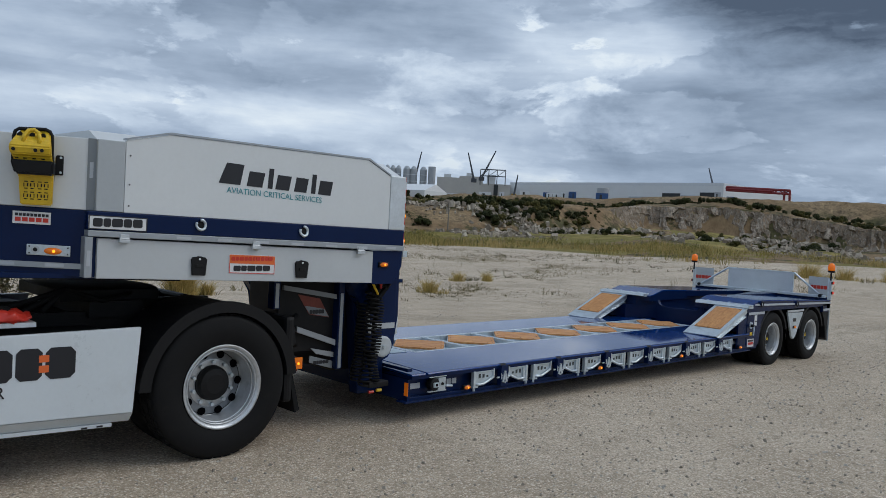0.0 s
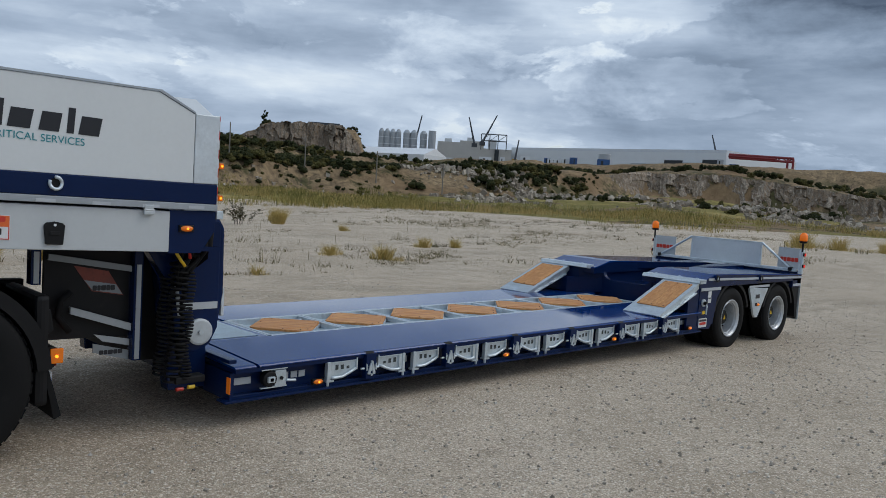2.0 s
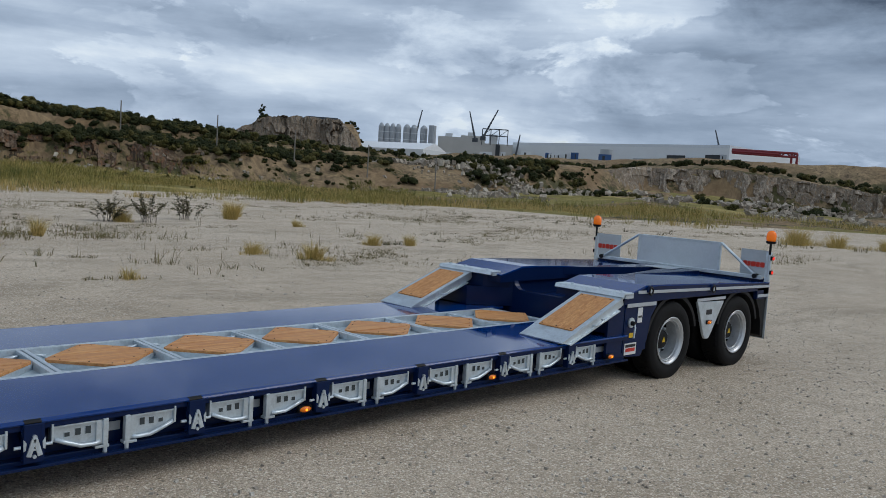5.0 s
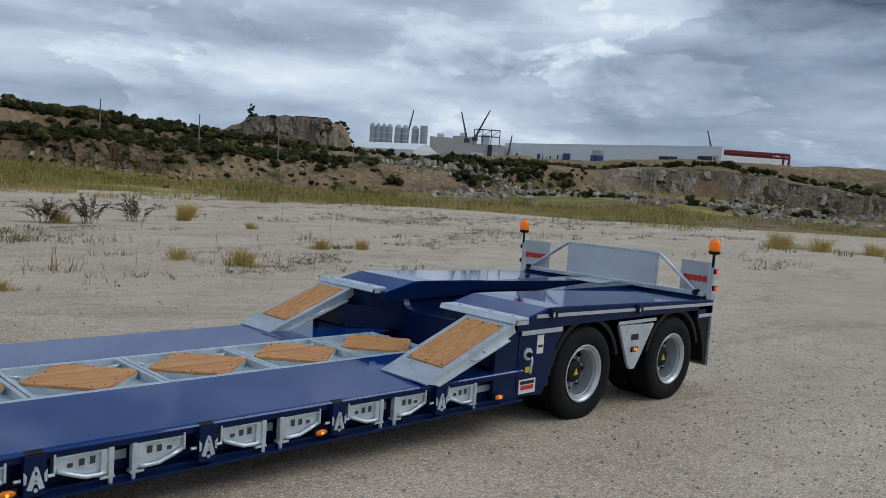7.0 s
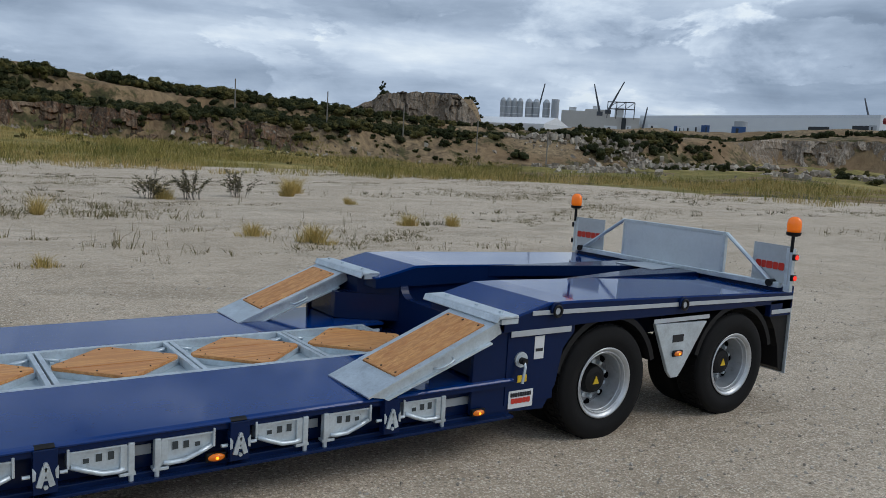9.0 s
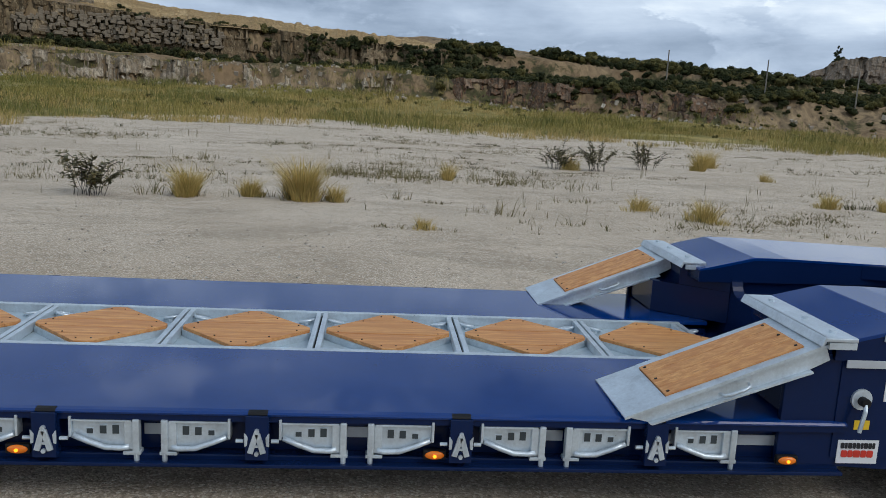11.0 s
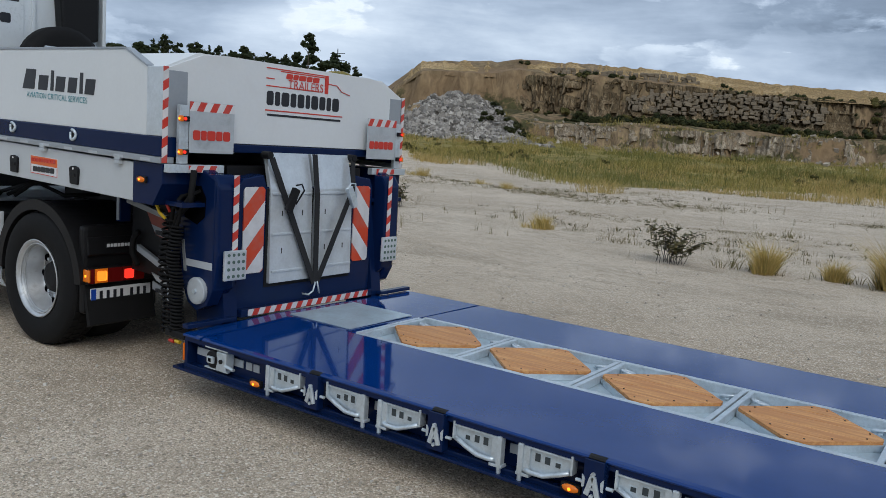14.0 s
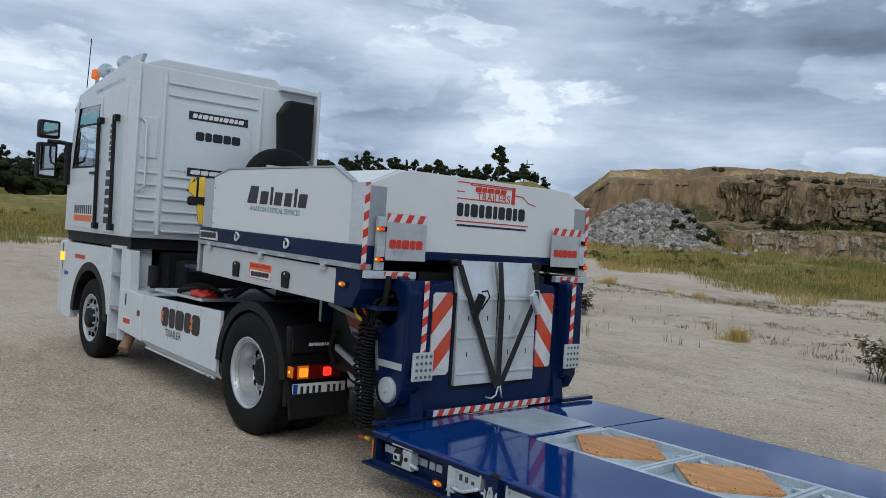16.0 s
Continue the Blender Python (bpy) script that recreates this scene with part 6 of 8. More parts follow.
npart("lamp_eye", rod(on_cheek(0.33, 0.03, 1.447), on_cheek(0.33, 0.033, 1.447), 0.013, 12), CHASSIS, parent=lp)
for d in (0.145, 0.365):
    for z in (1.425, 1.466):
        npart("plate_screw", rod(on_cheek(d, 0.018, z), on_cheek(d, 0.021, z), 0.005, 6), CHASSIS, parent=lp)
stc = cheek_prism("nose_sticker", 0.25, 0.465, 1.615, 1.70, 0.0055, 0.008, PAPER)
for i in range(9):
    cheek_prism("sticker_print", 0.263 + 0.0215 * i, 0.280 + 0.0215 * i, 1.667, 1.687, 0.008, 0.0095, INK, 0.0, stc)
for i in range(5):
    cheek_prism("sticker_print", 0.263 + 0.039 * i, 0.295 + 0.039 * i, 1.630, 1.659, 0.008, 0.0095, RED, 0.0, stc)
# wheel chock strapped to the cheek
chk = cheek_loft("wheel_chock", ((1.793, 0.242, 0.421, 0.02, 0.06), (1.97, 0.240, 0.432, 0.02, 0.085), (2.085, 0.246, 0.462, 0.02, 0.13), (2.10, 0.250, 0.474, 0.02, 0.165), (2.145, 0.252, 0.482, 0.02, 0.18), (2.178, 0.256, 0.468, 0.02, 0.162), (2.245, 0.262, 0.432, 0.02, 0.088), (2.262, 0.272, 0.42, 0.02, 0.07)), YELLOW, None, "yellow plastic wheel chock in a black strap holder", 0.008)
npart("chock_grip", pipe([on_cheek(*p) for p in ((0.405, 0.155, 2.172), (0.40, 0.150, 2.215), (0.38, 0.135, 2.245), (0.35, 0.125, 2.252), (0.325, 0.135, 2.235), (0.315, 0.152, 2.20), (0.318, 0.16, 2.168))], 0.012, 8), YELLOW, parent=chk, smooth=True, climb=False)
for d in (0.30, 0.36, 0.428):
    npart("grip_hole", rod(on_cheek(d, 0.10, 2.222), on_cheek(d, 0.129, 2.216), 0.015, 12), CHASSIS, parent=chk, climb=False)
for d in (0.30, 0.335, 0.455):
    npart("chock_eye", rod(on_cheek(d, 0.16, 2.125), on_cheek(d, 0.1805, 2.125), 0.011, 12), CHASSIS, parent=chk, climb=False)
for zc in (1.85, 1.915):
    for dc in (0.295, 0.372):
        o = 0.06 + 0.025 * (zc - 1.793) / 0.177
        for d0, d1, z0, z1 in ((-0.028, -0.008, 0.018, 0.024), (0.008, 0.028, 0.018, 0.024), (-0.028, -0.008, -0.024, -0.018), (0.008, 0.028, -0.024, -0.018), (-0.031, -0.026, -0.012, 0.012), (0.026, 0.031, -0.012, 0.012), (-0.012, -0.005, -0.010, 0.010), (0.005, 0.012, -0.010, 0.010)):
            cheek_loft("chock_slot", tuple((zc + z, dc + d0, dc + d1, o - 0.02, o + (z + 0.006) * 0.14 + 0.0012) for z in (z0, z1)), CHASSIS, chk)
for d in (0.285, 0.335, 0.385, 0.43):
    cheek_loft("chock_slot", ((2.072, d, d + 0.02, 0.09, 0.127), (2.082, d, d + 0.02, 0.09, 0.131)), CHASSIS, chk)
cheek_loft("holder_band", ((1.978, 0.232, 0.445, 0.004, 0.176), (2.064, 0.232, 0.472, 0.004, 0.18)), BLACK, chk, "", 0.012)
cheek_loft("holder_ear", ((1.987, 0.188, 0.240, 0.004, 0.014), (2.113, 0.188, 0.232, 0.004, 0.014)), BLACK, chk, "", 0.004)
for z in (2.005, 2.098):
    npart("ear_bolt", rod(on_cheek(0.203, 0.014, z), on_cheek(0.203, 0.019, z), 0.008, 8), GALV, parent=chk, climb=False)
bow = ((0.464, 0.09, 2.05), (0.464, 0.09, 2.21), (0.456, 0.09, 2.24), (0.435, 0.09, 2.256), (0.29, 0.09, 2.262), (0.265, 0.09, 2.25), (0.252, 0.09, 2.225), (0.249, 0.09, 2.05))
npart("holder_bow", pipe([on_cheek(*p) for p in bow], 0.011, 8), BLACK, parent=chk, smooth=True, climb=False)
# grey uprights on the nose and the plate below the panel
cheek_prism("nose_post", 0.0, 0.05, 1.737, 2.235, 0.0, 0.006, LEAD)
cheek_prism("nose_post_mark", 0.014, 0.036, 1.96, 2.07, 0.006, 0.008, REFLEX)
pl = npart("name_plate", box(NX, NX + 0.006, -2.868, -2.483, 1.608, 1.706, 0.003), PAPER, "white name plate with black border")
word("plate_mark", pl, NX + 0.006, -2.675, 1.703, 0.33, 0.055, 5, INK, weight=0.74)
for z0, z1, y0, y1 in ((1.699, 1.706, -2.868, -2.483), (1.608, 1.614, -2.868, -2.483), (1.614, 1.699, -2.868, -2.861), (1.614, 1.699, -2.49, -2.483)):
    npart("plate_border", box(NX + 0.006, NX + 0.0075, y0, y1, z0, z1), INK, parent=pl)
sticker_o = npart("orange_label", box(NX - 0.012, NX - 0.009, -1.858, -1.472, 1.336, 1.476), PAPER, "white and orange maker's label")
npart("label_top", box(NX - 0.009, NX - 0.0075, -1.855, -1.475, 1.410, 1.473), ORANGE, parent=sticker_o)
for z0, z1, y0, y1 in ((1.338, 1.343, -1.855, -1.475), (1.343, 1.410, -1.855, -1.850), (1.343, 1.410, -1.480, -1.475)):
    npart("label_border", box(NX - 0.009, NX - 0.0075, y0, y1, z0, z1), RED, parent=sticker_o)
word("label_print", sticker_o, NX - 0.0075, -1.665, 1.476, 0.35, 0.030, 10, RED, weight=0.7)
word("label_print", sticker_o, NX - 0.009, -1.665, 1.405, 0.31, 0.040, 5, INK, weight=0.72)
# side lettering: a name as plain shapes, a line of words below it
bodyp = sp_near
for k, (w, h, gap) in enumerate(((0.20, 0.15, 0.0), (0.15, 0.11, 0.0), (0.04, 0.15, 0.0), (0.14, 0.11, 0.0), (0.13, 0.11, 0.0), (0.04, 0.15, 0.0), (0.14, 0.11, 0.0))):
    y = -1.97 + sum(v[0] + 0.026 for v in ((0.20,), (0.15,), (0.04,), (0.14,), (0.13,), (0.04,), (0.14,))[:k])
    z = 2.0
    pts = [(y, z), (y + w * 0.86, z), (y + w, z + h), (y + w * 0.3 if k == 0 else y + 0.02, z + h)] if k not in (2, 5) else [(y, z), (y + w, z), (y + w + 0.01, z + h), (y + 0.01, z + h)]
    pts = [(u, v - 0.035 * (u + 1.45)) for u, v in pts]
    npart("name_shape", prism(pts, "x", NX - 0.006, NX - 0.003), INK, parent=bodyp, climb=False)
tagline = letters("tagline", "AVIATION CRITICAL SERVICES", bodyp, NX - 0.003, -1.49, 1.955, 0.83, TEAL, "x")
for v in tagline.data.vertices:
    v.co.z -= 0.035 * (v.co.y + 1.49)
# rear panel
rear = [(NX - 0.05, 1.71), (NX - 0.05, 2.185), (NX - 0.33, 2.30), (NX - 0.5, NT), (NF + 0.5, NT), (NF + 0.33, 2.30), (NF + 0.05, 2.185), (NF + 0.05, 1.71)]
rp = npart("rear_panel", prism(rear, "y", NB - 0.03, NB - 0.008, 0.004), WHITE, "white rear panel with chamfered top corners")
for a, b in ((NX - 0.20, NX - 0.045), (NF + 0.045, NF + 0.20)):
    npart("rear_post", box(a, b, NB - 0.02, NB - 0.003, 1.735, 2.17, 0.003), GREYTRIM)
for x0, x1 in ((NX - 0.045, NX - 0.004), (NF + 0.004, NF + 0.045)):
    npart("corner_tape", box(x0, x1, NB, NB + 0.004, 1.56, 2.19), TAPE_V, "red and white warning tape")
npart("rear_band", box(NF + 0.01, NX - 0.01, NB - 0.1, NB - 0.012, 1.645, 1.706, 0.008), NAVY)
word("rear_mark", rp, -1.22, NB - 0.008, 2.235, 0.36, 0.04, 5, RED, "y", 0.1, 0.66)
letters("rear_words", "TRAILERS", rp, -1.25, NB - 0.003, 2.175, 0.38, RED, "y")
word("rear_mark", rp, -1.25, NB - 0.008, 2.06, 0.80, 0.105, 10, INK, "y", 0.0, 0.55)
npart("rear_bar", box(-1.68, -0.84, NB - 0.008, NB - 0.005, 1.965, 1.974), RED, parent=rp)
npart("rear_bar", box(-1.66, -0.86, NB - 0.008, NB - 0.005, 1.928, 1.944), INK, parent=rp)
for z, x0, x1 in ((2.275, -1.46, -0.84), (2.262, -1.46, -0.98), (2.145, -1.4, -0.84), (2.20, -0.92, -0.84)):
    npart("rear_line", box(x0, x1, NB - 0.008, NB - 0.005, z, z + 0.008), RED, parent=rp)
npart("rear_line", box(-1.50, -1.46, NB - 0.008, NB - 0.005, 2.14, 2.283), RED, parent=rp)
npart("rear_line", pipe([(-1.50, NB - 0.006, 2.22), (-1.60, NB - 0.006, 2.215), (-1.66, NB - 0.006, 2.17), (-1.76, NB - 0.006, 2.15)], 0.004, 6), RED, parent=rp)
# folding width signs on the rear corners
for s in (1, -1):
    xm = XC + s * 0.91
    ws = npart("width_sign", box(xm - 0.19, xm + 0.19, NB + 0.05, NB + 0.057, 1.635, 1.98, 0.002), ZINC, "grey metal width sign with striped top edge")
    npart("sign_tape", box(xm - 0.19, xm + 0.19, NB + 0.0572, NB + 0.0592, 1.915, 1.977), TAPE, parent=ws)
    word("sign_mark", ws, xm, NB + 0.0572, 1.755, 0.32, 0.066, 5, RED, "y")
    xe = XC + s * 1.14
    npart("sign_hinge", box(xe - 0.035, xe + 0.035, NB + 0.02, NB + 0.055, 1.56, 1.95, 0.004), GALV)
    for z in (1.64, 1.86):
        ml = npart("marker_lamp", box(xe - 0.028, xe + 0.028, NB + 0.056, NB + 0.08, z - 0.018, z + 0.018, 0.006), BLACK)
        npart("lens", rod((xe + s * 0.014, NB + 0.08, z), (xe + s * 0.014, NB + 0.09, z), 0.011, 12), REDLIT, parent=ml)
        npart("side_lens", box(*sorted((xe + s * 0.0285, xe + s * 0.05)), NB + 0.056, NB + 0.088, z - 0.02, z + 0.02, 0.006), AMBER, parent=ml)
        npart("bulb", rod((xe + s * 0.05, NB + 0.072, z), (xe + s * 0.055, NB + 0.072, z), 0.008, 10), AMBERLIT, parent=ml)
    npart("under_sign_rail", box(*sorted((XC + s * 0.80, XC + s * 1.26)), NB + 0.01, NB + 0.06, 1.50, 1.555, 0.004), GALV)
    npart("under_sign_tape", box(*sorted((XC + s * 0.86, XC + s * 1.10)), NB + 0.061, NB + 0.064, 1.505, 1.55), TAPE)
    # curved side wings of the neck with upright tape and lamp box
    x0, x1 = sorted((XC + s * 0.80, XC + s * 0.98))
    npart("wing", prism([(-0.12, 1.50), (-0.02, 1.50), (0.03, 1.42), (0.04, 0.95), (0.0, 0.70), (-0.12, 0.58)], "x", x0, x1, 0.02), NAVY)
    npart("wing_tape", box(*sorted((XC + s * 0.815, XC + s * 0.86)), 0.041, 0.047, 0.97, 1.50), TAPE_V)
    lb = npart("lamp_box", box(*sorted((XC + s * 0.75, XC + s * 0.94)), 0.045, 0.07, 0.77, 0.98, 0.008), ALU, "perforated lamp box")
    for i in range(4):
        for j in range(4):
            xx, zz = XC + s * (0.78 + 0.043 * i), 0.80 + 0.05 * j
            npart("led", rod((xx, 0.07, zz), (xx, 0.074, zz), 0.012, 8), LED, parent=lb)
# upright wall of the neck with folded aluminium ramps, marker boards and straps
wall = [(XC - 0.73, 0.475), (XC + 0.73, 0.475), (XC + 0.73, 0.60), (XC + 0.73, 1.40), (XC + 0.69, 1.47), (XC + 0.50, 1.50), (XC + 0.48, 1.40), (XC - 0.48, 1.40), (XC - 0.50, 1.50), (XC - 0.69, 1.47), (XC - 0.73, 1.40), (XC - 0.73, 0.60)]
npart("neck_wall", prism(wall, "y", -0.20, -0.06, 0.01), NAVY)
npart("neck_sill", box(XC - 0.72, XC + 0.72, -0.14, 0.0, 0.472, 0.53, 0.005), NAVY)
npart("sill_tape", box(XC - 0.66, XC + 0.66, 0.0005, 0.004, 0.478, 0.526), TAPE)
for s in (1, -1):
    x0, x1 = sorted((XC + s * 0.49, XC + s * 0.685))
    npart("marker_board", prism([(x0, 0.80), (x0 + 0.02, 0.78), (x1 - 0.02, 0.78), (x1, 0.80), (x1, 1.39), (x1 - 0.02, 1.41), (x0 + 0.02, 1.41), (x0, 1.39)], "y", -0.06, -0.05), BOARD if s > 0 else BOARD_M, "orange and white striped marker board")
# Black sheet on the flat wall, put there as the shade around the ramps.
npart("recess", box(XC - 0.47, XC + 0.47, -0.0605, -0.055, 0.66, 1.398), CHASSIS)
for s in (1, -1):
    x0, x1 = sorted((XC + s * 0.015, XC + s * 0.445))
    lean = Matrix.Translation((0, -0.055, 0.69)) @ Matrix.Rotation(0.03, 4, "X")
    rmp = npart("folded_ramp", prism([(0.0, 0.0), (0.035, 0.0), (0.035, 0.70), (-0.02, 0.97), (-0.06, 0.97), (0.0, 0.68)], "x", x0, x1, 0.004, m=lean), ALU, "folded aluminium loading ramp, scratched")
    for z in (0.08, 0.36, 0.66):
        npart("rib", box(x0 + 0.01, x1 - 0.01, 0.036, 0.046, z, z + 0.018, 0.003, m=lean), ALU, parent=rmp)
    for z in (0.22, 0.50):
        for xx in (x0 + 0.1, x1 - 0.12):
            npart("slot", box(xx, xx + 0.008, 0.0352, 0.0375, z, z + 0.04, m=lean), CHASSIS, parent=rmp)
    npart("ramp_hook", rod((XC + s * 0.46, -0.12, 1.64), (XC + s * 0.46, -0.04, 1.64), 0.028, 12), CHASSIS, parent=rmp)
for (x0, z0), (x1, z1), y0, y1 in (((XC + 0.44, 1.62), (XC + 0.02, 0.66), -0.05, 0.02), ((XC - 0.40, 1.40), (XC - 0.01, 0.66), 0.01, 0.02), ((XC, 1.66), (XC + 0.005, 1.36), -0.05, 0.0), ((XC + 0.003, 1.37), (XC + 0.005, 0.66), 0.0, 0.02), ((XC - 0.45, 1.64), (XC - 0.40, 1.38), -0.06, 0.01)):
    d = Vector((x1 - x0, z1 - z0)).normalized() * 0.026
    bm = bmesh.new()
    vs = []
    for th in (0.0, 0.006):
        vs.append([bm.verts.new(p) for p in ((x0 - d.y, y0 + th, z0 + d.x), (x0 + d.y, y0 + th, z0 - d.x), (x1 + d.y, y1 + th, z1 - d.x), (x1 - d.y, y1 + th, z1 + d.x))])
    bm.faces.new(vs[0]), bm.faces.new(vs[1][::-1])
    for i in range(4):
        bm.faces.new((vs[0][i], vs[0][(i + 1) % 4], vs[1][(i + 1) % 4], vs[1][i]))
    npart("strap", bm, STRAP, "black lashing strap")
for x, z, t in ((XC + 0.30, 1.32, -0.42), (XC - 0.36, 1.33, 0.50)):
    m = Matrix.Translation((x, 0.03, z)) @ Matrix.Rotation(t, 4, "Y")
    rt = npart("ratchet", box(-0.03, 0.03, -0.012, 0.025, -0.09, 0.09, 0.006, m=m), BLACK if x > XC else GALV)
    npart("ratchet_handle", pipe([m @ Vector(p) for p in ((-0.035, 0.02, -0.02), (-0.05, 0.04, 0.1), (0.0, 0.045, 0.13), (0.045, 0.04, 0.1))], 0.007, 6), BLACK if x > XC else GALV, parent=rt)
for s in (1, -1):
    npart("strap_hook", pipe([(XC + s * 0.01, 0.03, 0.67), (XC + s * 0.03, 0.03, 0.60), (XC + s * 0.06, 0.01, 0.57), (XC + s * 0.09, -0.03, 0.575)], 0.007, 6), GALV, smooth=True)
# steelwork below the neck: floor, rear frames, hydraulic legs
npart("neck_floor", box(NF + 0.1, NX - 0.1, -3.4, -0.1, 1.27, 1.30), NAVY)
npart("king_plate", box(XC - 0.6, XC + 0.6, -3.3, -1.9, 1.22, 1.268), CHASSIS)
for s in (1, -1):
    x0, x1 = sorted((XC + s * 0.74, XC + s * 0.86))
    npart("neck_leg", prism([(-0.42, 1.24), (-0.12, 1.24), (-0.02, 0.5), (-0.02, 0.24), (-0.30, 0.24), (-0.34, 0.6)], "x", x0, x1, 0.01), NAVY)
    npart("guide_strip", box(*sorted((XC + s * 0.80, XC + s * 1.21)), -0.02, 0.04, DZ, DZ + 0.03, 0.005), NAVY)
# open side frame behind the tractor's wheel
xa = -0.33
for y0, y1, z0, z1 in ((-0.595, -0.535, 0.50, 1.27), (-1.25, -1.19, 1.03, 1.27)):
    fp = npart("frame_post", box(xa - 0.06, xa + 0.03, y0, y1, z0, z1, 0.005), NAVY)
    npart("post_strip", box(xa + 0.03, xa + 0.034, y0 + 0.014, y1 - 0.014, z0 + 0.01, z1 - 0.03 if z0 > 1 else 1.16), GREYTRIM, parent=fp)
npart("frame_rail", prism([(-1.143, 1.225), (-0.607, 1.150), (-0.607, 1.11), (-1.143, 1.185)], "x", xa - 0.02, xa + 0.01), LEAD)
npart("frame_rail", prism([(-1.0, 0.882), (-0.600, 0.755), (-0.600, 0.705), (-1.0, 0.835)], "x", xa - 0.02, xa + 0.01), GREYTRIM)
npart("frame_panel", box(xa - 0.08, xa - 0.05, -1.15, -0.54, 0.66, 1.26), CHASSIS)
fs = npart("frame_sticker", prism([(-0.968, 1.145), (-0.742, 1.11), (-0.638, 0.945), (-0.848, 0.975)], "x", xa - 0.049, xa - 0.046), SHADED_RED)
npart("sticker_half", prism([(-0.90, 1.05), (-0.69, 1.02), (-0.645, 0.952), (-0.845, 0.982)], "x", xa - 0.0455, xa - 0.044), LEAD, parent=fs)
word("sticker_mark", fs, xa - 0.044, -0.77, 1.0, 0.15, 0.035, 5, INK)
npart("lower_sheet", prism([(-0.84, 0.69), (-0.60, 0.645), (-0.60, 0.60), (-0.78, 0.640)], "x", xa - 0.02, xa - 0.01), GREYTRIM)
mp = npart("mark_plate", prism([(-0.84, 0.625), (-0.60, 0.565), (-0.60, 0.50), (-0.84, 0.565)], "x", xa - 0.03, xa - 0.021), LEAD)
word("mark_print", mp, xa - 0.021, -0.72, 0.565, 0.16, 0.03, 5, INK)
npart("leg_strip", prism([(-0.345, 1.02), (-0.315, 1.02), (-0.28, 0.80), (-0.31, 0.80)], "x", xa + 0.096, xa + 0.10), GREYTRIM)
npart("frame_hose", pipe([(xa, -1.0, 0.98), (xa, -1.06, 0.92), (xa, -1.08, 0.82), (xa, -1.0, 0.72)], 0.022, 8), RUBBER, smooth=True)
npart("neck_box_rear", box(XC - 0.72, XC + 0.72, -0.5, -0.205, 0.45, 1.55), CHASSIS)
# air coils and leads hanging beside the leg
coil_x, coil_y = -0.155, -0.36
for k, (dx, dy, r, turns, z0, z1) in enumerate(((0.0, 0.0, 0.055, 22, 1.20, 0.36), (0.005, 0.07, 0.04, 30, 1.12, 0.38), (-0.07, -0.05, 0.045, 24, 1.10, 0.40))):
    n = turns * 10
    bm = pipe([(coil_x + dx + r * math.cos(i * 0.6283) + 0.02 * math.sin(i * 0.021), coil_y + dy + r * math.sin(i * 0.6283) + 0.012 * math.sin(i * 0.05), z0 + (z1 - z0) * i / n) for i in range(n + 1)], 0.0085, 6)
    npart("air_coil", bm, RUBBER, "coiled black air line", smooth=True)
npart("hose", pipe([(coil_x, coil_y, 1.20), (coil_x + 0.02, coil_y + 0.05, 1.28), (-0.13, -0.22, 1.22), (-0.14, -0.14, 1.30), (-0.15, -0.12, 1.52)], 0.022, 8), RUBBER, smooth=True)
# Flat black patch painted in for the dark hollow behind the hoses.
npart("hose_port", prism([(-0.38, 1.30), (-0.31, 1.18), (-0.18, 1.14), (-0.10, 1.20), (-0.09, 1.33), (-0.15, 1.41), (-0.26, 1.41)], "x", -0.234, -0.231), VOID)
for dy, dz, r in ((0.0, 0.0, 0.016), (0.05, -0.03, 0.012), (0.10, 0.02, 0.014), (-0.05, 0.05, 0.011)):
    npart("hose", pipe([(-0.25, -0.26 + dy, 1.36 + dz), (-0.15, -0.25 + dy, 1.33 + dz), (-0.11, -0.29 + dy, 1.24 + dz), (-0.14, -0.34 + dy * 0.6, 1.12), (-0.16, -0.35, 1.0)], r, 8), RUBBER, smooth=True)
npart("red_lead", pipe([(-0.11, -0.38, 1.37), (-0.08, -0.35, 1.34), (-0.08, -0.32, 1.28), (-0.10, -0.30, 1.22)], 0.011, 8), RED, smooth=True)
npart("yellow_lead", pipe([(-0.10, -0.43, 1.31), (-0.07, -0.42, 1.27), (-0.07, -0.38, 1.21), (-0.09, -0.34, 1.17)], 0.011, 8), YELLOW, smooth=True)
npart("coupling_block", box(-0.20, -0.10, -0.45, -0.28, 1.30, 1.40, 0.02), BLACK)
npart("valve_block", box(-0.22, -0.12, -0.36, -0.14, 0.34, 0.39, 0.01), CHASSIS)
npart("yellow_valve", rod((-0.14, -0.26, 0.31), (-0.14, -0.21, 0.31), 0.014, 10), YELLOW)
npart("red_valve", rod((-0.15, -0.34, 0.30), (-0.15, -0.29, 0.30), 0.014, 10), RED)

# ---- tractor unit ----
tractor = thing("tractor_unit", (XC, -4.5, 0.0), "white two-axle truck tractor with high-roof sleeper cab", "truck")
TX, TF = 0.0, -2.44


def tpart(name, bm, mat, label="", smooth=False, parent=None):
    return part(name, bm, mat, parent or tractor, label, smooth)


def tside(sx, x):
    return TX + x if sx > 0 else TF - x


for sx in (1, -1):
    wheel("rear_wheel", tractor, tside(sx, 0.02), -1.84, 0.53, 0.300, 0.29, sx, 0.215, "black tyre on a deep silver rim", holes=10)
    wheel("inner_wheel", tractor, tside(sx, -0.33), -1.84, 0.53, 0.298, 0.29, sx, 0.1, "", True)
    wheel("front_wheel", tractor, tside(sx, -0.03), -6.12, 0.50, 0.292, 0.31, sx, 0.05, "black tyre on a silver rim", holes=10)
tpart("rear_axle", rod((TF + 0.4, -1.84, 0.515), (TX - 0.4, -1.84, 0.515), 0.1, 16), CHASSIS)
